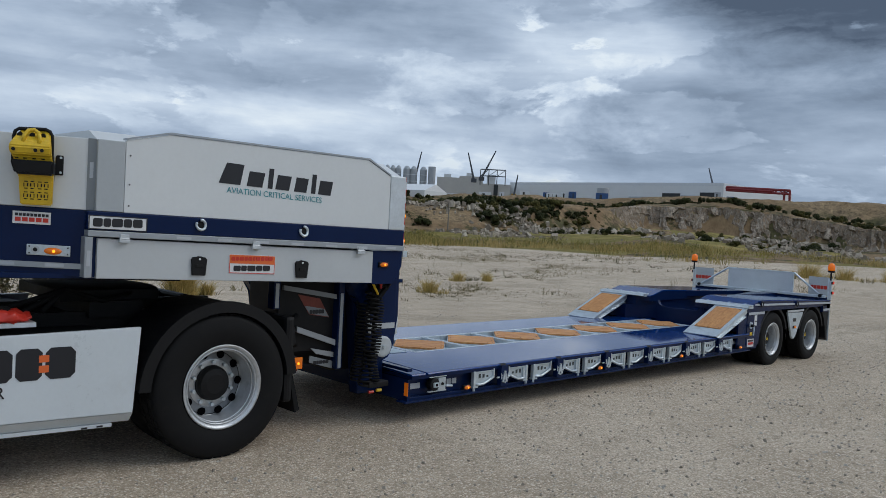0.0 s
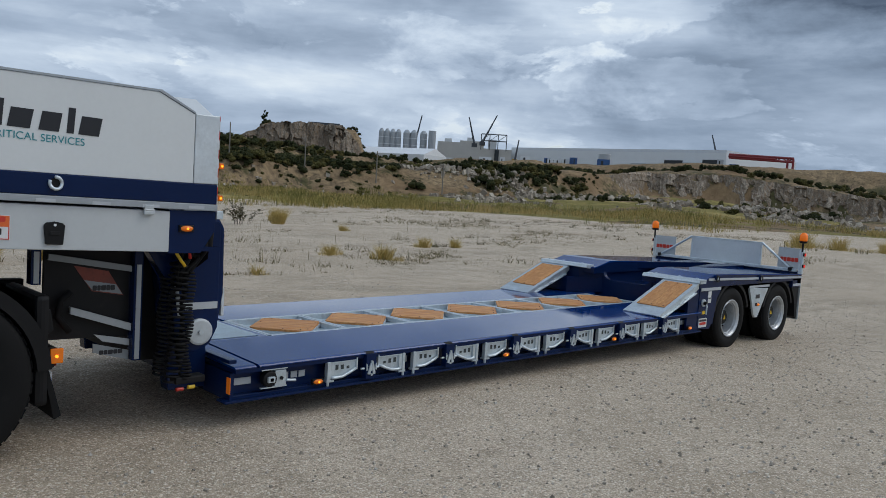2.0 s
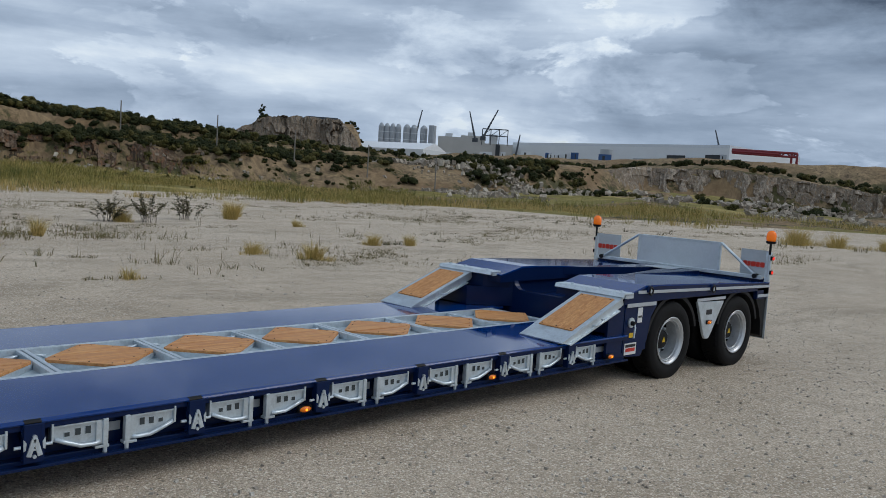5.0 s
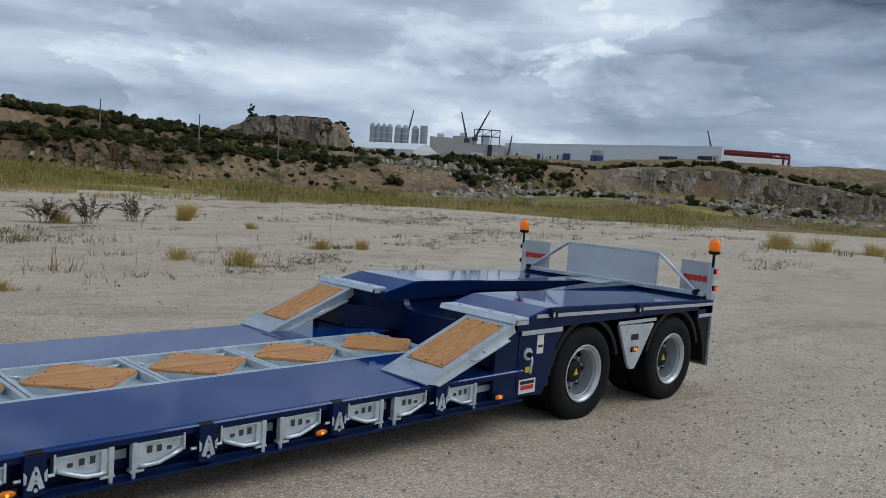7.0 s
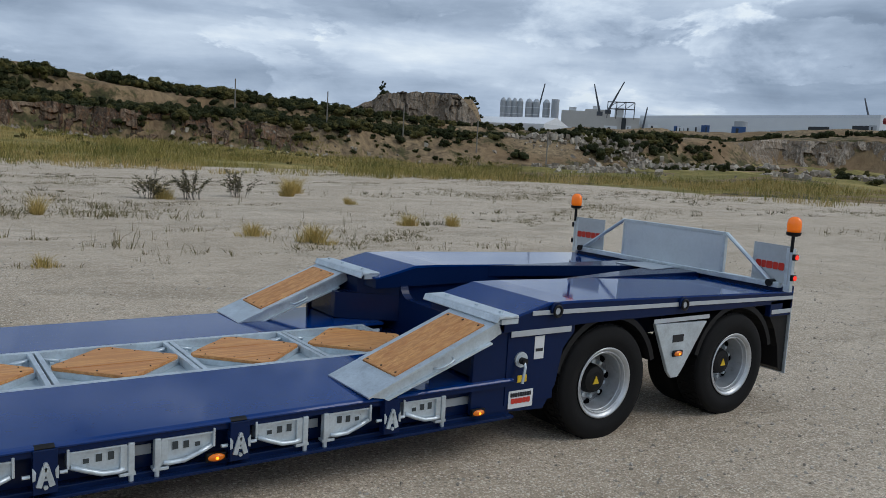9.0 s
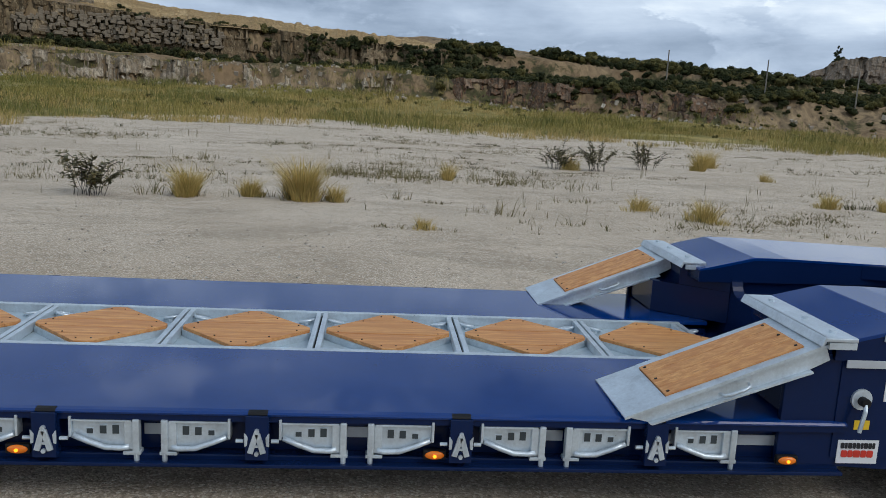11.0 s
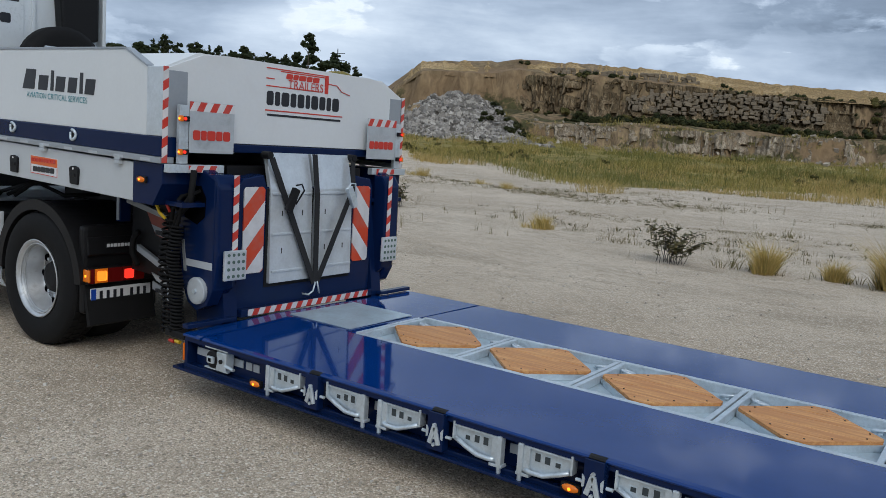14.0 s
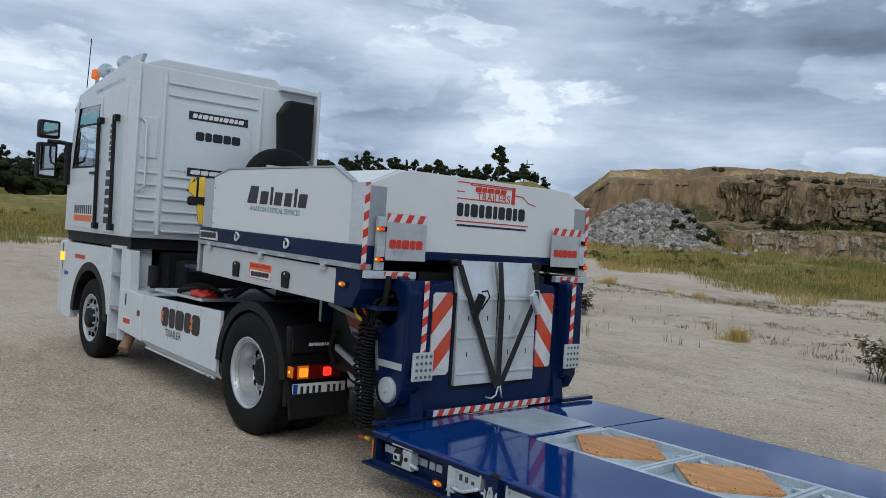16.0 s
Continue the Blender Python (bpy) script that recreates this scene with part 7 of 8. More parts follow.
tpart("front_axle", rod((TF + 0.3, -6.12, 0.5), (TX - 0.3, -6.12, 0.5), 0.08, 16), CHASSIS)
for s in (1, -1):
    tpart("frame_rail", box(*sorted((XC + s * 0.36, XC + s * 0.44)), -6.9, -1.15, 0.75, 1.02), CHASSIS)
    tpart("spring_bag", lathe([(0.62, 0.14), (0.66, 0.17), (0.84, 0.17), (0.88, 0.13)], (XC + s * 0.45, -1.45, 0), "z", 20), RUBBER)
tpart("fifth_wheel", prism([(XC - 0.48, -2.75), (XC + 0.48, -2.75), (XC + 0.44, -2.0), (XC + 0.12, -1.9), (XC - 0.12, -1.9), (XC - 0.44, -2.0)], "z", 1.10, 1.185, 0.01), CHASSIS)
tpart("coupling_mount", box(XC - 0.5, XC + 0.5, -2.55, -2.15, 0.98, 1.10), CHASSIS)
tpart("cat_walk", box(XC - 0.75, XC + 1.1, -4.3, -3.1, 1.02, 1.05), ALU)
# mudguards, flaps
for sx in (1, -1):
    outer, inner = arc(-1.84, 0.53, 0.615, 178, 12, 24), arc(-1.84, 0.53, 0.585, 12, 178, 24)
    a, b = sorted((tside(sx, -0.62), tside(sx, -0.01)))
    mg = tpart("mudguard", prism(outer + inner, "x", a, b), BLACK, "black plastic mudguard")
    lip, lin = arc(-1.84, 0.53, 0.63, 178, 4, 24), arc(-1.84, 0.53, 0.548, 4, 178, 24)
    tpart("guard_lip", prism(lip + lin, "x", *sorted((tside(sx, -0.03), tside(sx, 0.012)))), BLACK, parent=mg)
    tpart("mud_flap", prism([(-1.275, 0.68), (-1.25, 0.68), (-1.14, 0.27), (-1.18, 0.25)], "x", a + 0.02, b - 0.02), RUBBER)
# rear cross member with lamps and plate
tpart("rear_member", box(TF + 0.25, TX - 0.25, -1.30, -1.255, 0.45, 1.0, 0.01), CHASSIS)
for sx in (1, -1):
    pan = tpart("lamp_panel", box(*sorted((tside(sx, -0.66), tside(sx, -0.02))), -1.30, -1.22, 0.34, 1.02, 0.03), BLACK)
    tpart("panel_hood", prism([(-1.30, 0.93), (-1.21, 0.93), (-1.19, 0.80), (-1.215, 0.78), (-1.30, 0.80)], "x", *sorted((tside(sx, -0.62), tside(sx, -0.04))), 0.008), BLACK, parent=pan)
    x0, x1 = sorted((tside(sx, -0.58), tside(sx, -0.03)))
    tl = tpart("tail_lamp", box(x0, x1, -1.22, -1.185, 0.572, 0.702, 0.008), BLACK, "tail lamp with lit red and amber lenses")
    tpart("side_lens", box(*sorted((tside(sx, -0.028), tside(sx, -0.012))), -1.215, -1.14, 0.60, 0.692, 0.006), AMBER, parent=tl)
    tpart("side_bulb", rod((tside(sx, -0.012), -1.18, 0.645), (tside(sx, -0.008), -1.18, 0.645), 0.01, 10), AMBERLIT, parent=tl)
    at = 0.0
    for wdt, m, bulb in ((0.10, REDLENS, None), (0.20, AMBER, TAILAMBER), (0.22, REDLENS, None), (0.20, REDLENS, REDLIT), (0.16, REDLENS, None), (0.12, CHASSIS, None)):
        a, b = at * 0.545 + 0.033, (at + wdt) * 0.545 + 0.029
        at += wdt
        ln = tpart("lens", box(*sorted((tside(sx, -a), tside(sx, -b))), -1.185, -1.172, 0.582, 0.692, 0.004), m, parent=tl)
        if bulb:
            tpart("bulb", box(*sorted((tside(sx, -a - 0.014), tside(sx, -b + 0.014))), -1.1718, -1.168, 0.60, 0.675, 0.012), bulb, parent=ln)
np_ = tpart("number_plate", box(TX - 0.58, TX - 0.06, -1.20, -1.19, 0.43, 0.54, 0.004), PAPER, "white number plate with a blue end")
BLUE = surface("blue_print", (0.01, 0.06, 0.35), 0.4, var=0.05)
tpart("plate_end", box(TX - 0.105, TX - 0.064, -1.1898, -1.1885, 0.435, 0.535), BLUE, parent=np_)
for k in range(7):
    x = TX - 0.13 - 0.058 * k - (0.03 if k > 3 else 0)
    tpart("plate_bar", box(x - 0.030, x - 0.004, -1.1898, -1.1885, 0.452, 0.518), INK, parent=np_)
mb = tpart("mark_bar", box(TX - 0.50, TX - 0.17, -1.189, -1.184, 0.845, 0.888), CHASSIS)
word("mark_print", mb, TX - 0.335, -1.1838, 0.866, 0.30, 0.026, 10, PAPER, "y")
# side skirt with name, step box
for sx in (1, -1):
    x0, x1 = sorted((tside(sx, -0.05), tside(sx, -0.012)))
    sk = tpart("side_skirt", prism([(-4.33, 0.47), (-2.50, 0.42), (-2.46, 1.0), (-4.33, 0.97)], "x", x0, x1, 0.008), CABWHITE, "white side skirt panel with dark lettering blocks")
    bm = prism([(tside(sx, u), v) for u, v in ((-0.014, 0.418), (-0.075, 0.352), (-0.085, 0.352), (-0.05, 0.418))], "y", -4.33, -2.50)
    box(*sorted((tside(sx, -0.085), tside(sx, -0.06))), -4.33, -2.62, 0.325, 0.350, 0.003, bm=bm)
    for v in bm.verts:
        v.co.z -= 0.0273 * (v.co.y + 2.50)
    ed = tpart("skirt_edge", bm, CABWHITE, parent=sk)
    for yy in (-2.70, -2.80):
        tpart("edge_slot", box(*sorted((tside(sx, -0.062), tside(sx, -0.0585))), yy - 0.02, yy + 0.02, 0.336, 0.347), CHASSIS, parent=ed)
    f = "x" if sx > 0 else "-x"
    word("skirt_mark", sk, tside(sx, -0.012), -3.34, 0.80, 0.94, 0.20, 5, INK, f, 0.0, 0.66)
    for dz in (0.745, 0.81):
        for yy in (-3.80, -3.08):
            tpart("skirt_dot", box(*sorted((tside(sx, -0.012), tside(sx, -0.0085))), yy - 0.03, yy + 0.03, dz, dz + 0.045), ORANGE, parent=sk)
    if sx > 0:
        letters("skirt_words", "TRAILER", sk, tside(sx, -0.0085), -3.50, 0.635, 0.40, INK, "x")
    tpart("tank_side", box(*sorted((tside(sx, -0.55), tside(sx, -0.06))), -4.3, -2.6, 0.48, 0.96, 0.03), CHASSIS)
    bx = tpart("tool_box", prism([(-5.05, 0.50), (-4.36, 0.45), (-4.36, 0.96), (-5.05, 0.985)], "x", *sorted((tside(sx, -0.5), tside(sx, -0.012))), 0.012), CABWHITE)
    tpart("box_tower", prism([(-5.05, 0.975), (-4.80, 0.965), (-4.83, 1.43), (-5.05, 1.44)], "x", *sorted((tside(sx, -0.13), tside(sx, -0.014))), 0.012), CABWHITE, parent=bx)
    tpart("door_pull", box(*sorted((tside(sx, -0.012), tside(sx, -0.006))), -4.88, -4.855, 0.80, 0.93, 0.004), BLACK, parent=bx)
    tpart("reflector", box(*sorted((tside(sx, -0.012), tside(sx, -0.004))), -4.50, -4.43, 0.72, 0.78, 0.004), REDLENS, parent=bx)
    tpart("box_label", box(*sorted((tside(sx, -0.012), tside(sx, -0.009))), -4.93, -4.68, 0.56, 0.67), PAPER, parent=bx)
    tpart("box_print", box(*sorted((tside(sx, -0.009), tside(sx, -0.007))), -4.91, -4.70, 0.595, 0.65), RED, parent=bx)
    st = tpart("step_well", box(*sorted((tside(sx, -0.36), tside(sx, -0.32))), -5.46, -5.07, 0.36, 1.42), CABWHITE)
    for z in (0.36, 0.70, 1.10):
        tpart("step", box(*sorted((tside(sx, -0.32), tside(sx, -0.02))), -5.41, -5.09, z, z + 0.035, 0.006), GREYTRIM, parent=st)
    for y0, y1 in ((-5.449, -5.41), (-5.09, -5.055)):
        tpart("step_side", box(*sorted((tside(sx, -0.36), tside(sx, -0.012))), y0, y1, 0.36, 1.43, 0.006), CABWHITE, parent=st)
    tpart("step_roof", box(*sorted((tside(sx, -0.36), tside(sx, -0.012))), -5.449, -5.055, 1.432, 1.47, 0.006), CABWHITE, parent=st)
    # front wing with arch, bumper
    wing = [(-7.24, 0.55), (-7.30, 1.42), (-5.45, 1.43), (-5.45, 0.62)] + arc(-6.14, 0.54, 0.66, 8, 172, 16) + [(-6.84, 0.42), (-7.22, 0.42)]
    tpart("front_wing", prism(wing, "x", *sorted((tside(sx, -0.10), tside(sx, 0.0))), 0.004), CABWHITE)
    ao, ai = arc(-6.14, 0.53, 0.68, 180, 0, 18), arc(-6.14, 0.53, 0.575, 0, 180, 18)
    tpart("arch_trim", prism(ao + ai, "x", *sorted((tside(sx, -0.45), tside(sx, 0.004)))), BLACK)
    tpart("indicator", box(*sorted((tside(sx, -0.02), tside(sx, 0.012))), -7.35, -7.20, 1.16, 1.28, 0.01), AMBERLIT)
    tpart("wing_mark", box(*sorted((tside(sx, 0.0), tside(sx, 0.003))), -6.75, -6.35, 1.23, 1.28), RED)
    tpart("wing_mark", box(*sorted((tside(sx, 0.0), tside(sx, 0.003))), -7.16, -7.0, 0.98, 1.03), BLUE)
tpart("bumper", box(TF, TX, -7.44, -7.20, 0.42, 1.44, 0.05), CABWHITE)
tpart("exhaust_stub", rod((TX - 0.12, -4.95, 0.42), (TX - 0.02, -4.88, 0.27), 0.065, 16), surface("rusty_pipe", (0.30, 0.19, 0.13), 0.7, 0.4, var=0.3))
# Dark box added for the shade below the cab; no engine is modelled.
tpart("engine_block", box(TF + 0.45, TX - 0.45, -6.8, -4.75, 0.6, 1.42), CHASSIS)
tpart("gear_housing", box(TF + 0.3, TX - 0.5, -4.70, -4.45, 1.0, 1.35, 0.04), CHASSIS)
tpart("air_can", rod((TX - 0.2, -4.55, 1.05), (TX - 0.2, -4.55, 1.28), 0.07, 14), CHASSIS)
tpart("perforated_bar", prism([(-4.5, 1.22), (-3.2, 1.32), (-3.2, 1.38), (-4.5, 1.29)], "x", TX - 0.6, TX - 0.56), CHASSIS)
tpart("hose_loop", pipe([(TX - 0.3 + 0.18 * math.cos(t), -3.55 + 0.33 * math.sin(t), 1.10 + 0.03 * math.sin(2 * t)) for t in (2 * math.pi * i / 26 for i in range(26))], 0.025, 8, True), RUBBER, smooth=True)
bm = bmesh.new()
bmesh.ops.create_icosphere(bm, subdivisions=4, radius=1.0, matrix=Matrix.Translation((TX - 0.22, -3.28, 1.07)) @ Matrix.Diagonal((0.12, 0.19, 0.065, 1)))
for v in bm.verts:
    v.co += v.normal * (0.030 * noise.fractal(v.co * 16, 1.0, 2.0, 3) - 0.035 * abs(noise.noise(v.co * 11)))
    v.co.z = max(v.co.z, 1.022)
tpart("rag", bm, RED, "crumpled red cloth", smooth=True)
for dy in (0.0, 0.12, -0.2):
    tpart("air_line", pipe([(TX - 0.4, -3.1 + dy, 1.08), (TX - 0.5, -2.8, 1.22), (TX - 0.6, -2.5, 1.12), (TX - 0.8, -2.2, 1.16)], 0.018, 6), RUBBER, smooth=True)

# cab
CZ0, CZ1 = 1.58, 3.50
lower = [(-7.34, CZ0), (-4.90, CZ0), (-4.86, 1.75), (-4.86, 2.43), (-7.36, 2.43)]
cab = tpart("cab", prism(lower, "x", TF + 0.02, TX - 0.02, 0.02), CABWHITE, "white high-roof sleeper cab")
tpart("sleeper_box", prism([(-6.07, 2.40), (-4.86, 2.40), (-4.86, 3.60), (-5.02, 3.66), (-6.07, 3.50)], "x", TF + 0.02, TX - 0.02, 0.02), CABWHITE, parent=cab)
tpart("roof", prism([(-7.14, 3.27), (-6.0, 3.27), (-6.0, 3.53), (-6.7, 3.46), (-7.06, 3.42)], "x", TF + 0.024, TX - 0.024, 0.02), CABWHITE, parent=cab)
for a, b in ((TX - 0.10, TX - 0.02), (TF + 0.02, TF + 0.10)):
    tpart("pillar", prism([(-7.36, 2.40), (-7.26, 2.40), (-7.02, 3.30), (-7.13, 3.30)], "x", a, b, 0.012), CABWHITE, parent=cab)
tpart("roof_cap", prism([(TX - 0.03, 3.45), (TX - 0.09, 3.62), (TX - 0.28, 3.70), (TF + 0.68, 3.72), (TF + 0.58, 3.60), (TF + 0.1, 3.56), (TF + 0.05, 3.45)], "y", -6.3, -4.87, 0.02), CABWHITE)
tpart("roof_ridge", prism([(-6.9, 3.40), (-4.95, 3.64), (-4.87, 3.72), (-5.1, 3.73), (-6.9, 3.46)], "x", TX - 0.09, TX - 0.04, 0.008), CABWHITE)
tpart("dashboard", prism([(-7.25, 2.43), (-6.75, 2.43), (-6.85, 2.56), (-7.2, 2.60)], "x", TF + 0.12, TX - 0.12, 0.02), BLACK)
tpart("steering_wheel", pipe([(TX - 0.62 + 0.22 * math.cos(t), -6.72 - 0.12 * math.sin(t), 2.56 + 0.17 * math.sin(t)) for t in (2 * math.pi * i / 24 for i in range(24))], 0.016, 8, True), BLACK, smooth=True)
for x in (TX - 0.62, TF + 0.62):
    tpart("seat_back", box(x - 0.24, x + 0.24, -6.22, -6.09, 2.38, 2.90, 0.05), BLACK)
tpart("cab_floor_trim", box(TF + 0.06, TX - 0.06, -7.28, -4.95, 1.45, 1.578), CHASSIS)
for sx in (1, -1):
    a, b = sorted((tside(sx, -0.021), tside(sx, -0.008)))
    bm = prism([(-7.24, 1.66), (-6.06, 1.62), (-6.06, 2.42), (-7.26, 2.42)], "x", a, b, 0.004)
    box(a, b, -6.14, -6.06, 2.418, 3.31, 0.003, bm=bm)
    prism([(-6.98, 3.22), (-6.14, 3.22), (-6.14, 3.31), (-6.98, 3.31)], "x", a, b, 0.003, bm=bm)
    prism([(-7.26, 2.42), (-7.12, 2.42), (-6.93, 3.31), (-7.03, 3.31)], "x", a, b, 0.003, bm=bm)
    dr = tpart("door", bm, CABWHITE)
    tpart("window_seal", prism([(-7.12, 2.42), (-6.14, 2.42), (-6.14, 2.445), (-7.115, 2.445)], "x", *sorted((tside(sx, -0.03), tside(sx, -0.006)))), BLACK, parent=dr)
    tpart("window_seal", box(*sorted((tside(sx, -0.03), tside(sx, -0.006))), -6.165, -6.14, 2.445, 3.22), BLACK, parent=dr)
    tpart("window_seal", prism([(-7.12, 2.445), (-7.09, 2.445), (-6.92, 3.22), (-6.95, 3.22)], "x", *sorted((tside(sx, -0.03), tside(sx, -0.006)))), BLACK, parent=dr)
    win = [(-7.10, 2.44), (-6.16, 2.44), (-6.16, 3.22), (-6.93, 3.22)]
    pane = tpart("window", prism(win, "x", *sorted((tside(sx, -0.024), tside(sx, -0.020)))), CLEARGLASS, parent=dr)
    pane.visible_shadow = False
    tpart("sun_strip", prism([(-6.94, 3.0), (-6.17, 3.0), (-6.17, 3.13), (-6.92, 3.13)], "x", *sorted((tside(sx, -0.0195), tside(sx, -0.0175)))), TEALGLASS, parent=dr)
    tpart("window_bar", box(*sorted((tside(sx, -0.004), tside(sx, 0.0))), -6.98, -6.14, 2.965, 2.99), BLACK, parent=dr)
    tpart("window_rail", pipe([(tside(sx, -0.02), -6.98, 2.48), (tside(sx, 0.03), -6.86, 2.52), (tside(sx, 0.03), -6.78, 2.62), (tside(sx, 0.03), -6.78, 2.80), (tside(sx, -0.02), -6.92, 2.90)], 0.016, 8), BLACK, parent=dr)
    tpart("door_handle", box(*sorted((tside(sx, -0.008), tside(sx, 0.015))), -6.36, -6.18, 2.33, 2.365, 0.008), BLACK, parent=dr)
    tpart("fender_plate", box(*sorted((tside(sx, -0.021), tside(sx, -0.01))), -6.02, -5.20, 1.62, 3.36, 0.004), CABWHITE)
    for y in (-5.97, -5.42):
        g = tpart("grab_rail", rod((tside(sx, 0.035), y - 0.0, 1.68), (tside(sx, 0.035), y - 0.06, 3.02), 0.024, 10), BLACK)
        for z in (1.68, 3.0):
            tpart("rail_end", box(*sorted((tside(sx, -0.012), tside(sx, 0.05))), y - 0.09, y + 0.02, z - 0.04, z + 0.04, 0.012), BLACK, parent=g)
    fl = tpart("letter_strip", box(*sorted((tside(sx, -0.01), tside(sx, -0.0085))), -5.82, -5.56, 1.7, 3.0), CABWHITE)
    for k in range(6):
        tpart("letter_block", box(*sorted((tside(sx, -0.0085), tside(sx, -0.006))), -5.78, -5.60, 1.72 + 0.115 * k, 1.80 + 0.115 * k), INK, parent=fl)
    for k in range(7):
        tpart("letter_block", box(*sorted((tside(sx, -0.0085), tside(sx, -0.006))), -5.72, -5.65, 2.48 + 0.07 * k, 2.525 + 0.07 * k), INK, parent=fl)
    stk = tpart("door_sticker", box(*sorted((tside(sx, -0.008), tside(sx, -0.006))), -6.92, -6.22, 1.72, 1.80), ORANGE, parent=dr)
    for k in range(9):
        tpart("sticker_bar", box(*sorted((tside(sx, -0.008), tside(sx, -0.006))), -6.92 + 0.078 * k, -6.92 + 0.078 * k + 0.05, 1.82, 1.93), INK, parent=dr)
    for k in range(12):
        tpart("roof_letter", box(*sorted((tside(sx, -0.02), tside(sx, -0.0165))), -6.35 + 0.085 * k, -6.30 + 0.085 * k, 3.375 + 0.006 * k, 3.42 + 0.006 * k), ZINC)
    # mirrors on an arm
    arm = tpart("mirror_arm", pipe([(tside(sx, -0.02), -7.22, 2.75), (tside(sx, 0.08), -7.42, 2.78), (tside(sx, 0.22), -7.50, 2.78)], 0.03, 8), BLACK)
    tpart("arm_foot", box(*sorted((tside(sx, -0.03), tside(sx, 0.05))), -7.34, -7.20, 2.2, 2.78, 0.02), BLACK, parent=arm)
    m1 = tpart("mirror", box(*sorted((tside(sx, 0.10), tside(sx, 0.36))), -7.57, -7.42, 2.26, 2.76, 0.04), BLACK)
    tpart("mirror_glass", box(*sorted((tside(sx, 0.14), tside(sx, 0.33))), -7.42, -7.416, 2.31, 2.71), MIRROR, parent=m1)
    m2 = tpart("wide_mirror", box(*sorted((tside(sx, 0.08), tside(sx, 0.36))), -7.57, -7.42, 2.82, 3.07, 0.04), BLACK)
    tpart("mirror_glass", box(*sorted((tside(sx, 0.12), tside(sx, 0.33))), -7.42, -7.416, 2.86, 3.03), MIRROR, parent=m2)
# rear wall of the cab: pressed ribs, pillar beads, stickers
YR = -4.86
for x0, x1 in ((TX - 0.33, TX - 0.29), (TX - 0.02, TX + 0.0), (TF + 0.86, TF + 0.90)):
    tpart("rear_bead", box(x0, x1, YR - 0.01, YR + 0.032, 1.62, 3.56, 0.010), CABWHITE, parent=cab)
for z in (1.66, 1.78, 1.90, 2.05, 2.20, 2.32, 3.28, 3.42):
    tpart("rear_rib", box(TF + 0.92, TX - 0.36, YR - 0.01, YR + 0.024, z, z + 0.028, 0.009), CABWHITE, parent=cab)
for z in (1.66, 1.78, 1.90, 2.05, 2.20, 2.34):
    tpart("side_rib", box(TX - 0.27, TX - 0.05, YR - 0.01, YR + 0.022, z, z + 0.026, 0.008), CABWHITE, parent=cab)
tpart("rear_hatch", box(TX - 0.26, TX - 0.06, YR - 0.01, YR + 0.018, 2.52, 3.0, 0.012), CABWHITE, parent=cab)
tpart("rear_panel", box(TF + 0.98, TX - 0.42, YR - 0.01, YR + 0.01, 2.40, 3.22, 0.01), CABWHITE, parent=cab)
tpart("grab_rail", pipe([(TX - 0.04, YR + 0.02, 2.98), (TX - 0.10, YR + 0.06, 2.92), (TX - 0.12, YR + 0.06, 2.2), (TX - 0.05, YR + 0.02, 2.12)], 0.012, 8), CABWHITE, smooth=True)
for k in range(4):
    tpart("rear_rivet", rod((TX - 0.31, YR + 0.02, 1.9 + 0.5 * k), (TX - 0.31, YR + 0.027, 1.9 + 0.5 * k), 0.012, 8), CHASSIS, parent=cab)
sb = tpart("rear_sticker", box(-1.40, -0.62, YR + 0.0105, YR + 0.014, 3.04, 3.14), INK)
word("sticker_print", sb, -1.01, YR + 0.014, 3.09, 0.68, 0.052, 10, PAPER, "y", 0.1)
word("rear_mark", cab, -1.02, YR + 0.0105, 2.85, 0.60, 0.105, 5, INK, "y", 0.0, 0.74)
sb = tpart("rear_sticker", box(-1.40, -0.64, YR + 0.0105, YR + 0.014, 2.36, 2.46), INK)
word("sticker_print", sb, -1.01, YR + 0.014, 2.41, 0.66, 0.052, 5, PAPER, "y", 0.1)
# far side extender, intake, spare wheel, sun visor lamps, beacon, aerial
tpart("side_extender", box(TF + 0.05, TF + 0.10, -4.86, -4.74, 1.75, 3.66, 0.015), CABWHITE)
tpart("extender_top", box(TF + 0.06, TF + 0.64, -4.87, -4.76, 3.58, 3.64, 0.01), CABWHITE)
tpart("air_intake", prism([(TF + 0.18, 2.72), (TF + 0.61, 2.60), (TF + 0.66, 3.28), (TF + 0.54, 3.46), (TF + 0.18, 3.46)], "y", -4.85, -4.68, 0.03), BLACK, "black air intake stack")
tpart("intake_pipe", rod((TF + 0.3, -4.74, 1.5), (TF + 0.3, -4.74, 2.68), 0.09, 16), BLACK)
SY = -4.42
spare = tpart("spare_wheel", lathe([(-0.11, 0.26), (-0.125, 0.36), (-0.115, 0.42), (-0.08, 0.47), (0.08, 0.47), (0.115, 0.42), (0.125, 0.36), (0.11, 0.26)], (-1.65, SY, 2.325), "y", 40), RUBBER, "spare wheel standing behind the cab", smooth=True)
tpart("spare_rim", lathe([(0.02, 0.265), (0.10, 0.265), (0.09, 0.22), (0.03, 0.18)], (-1.65, SY, 2.325), "y", 32), RIM, parent=spare)
sc = tpart("spare_clamp", box(-1.93, -1.38, SY + 0.13, SY + 0.17, 2.42, 2.56, 0.01), GALV)
for xx in (-1.80, -1.52):
    tpart("clamp_bolt", rod((xx, SY + 0.17, 2.51), (xx, SY + 0.19, 2.51), 0.02, 8), CHASSIS, parent=sc)
tpart("spare_post", box(-1.78, -1.66, SY - 0.1, SY + 0.1, 1.05, 1.95), CHASSIS)
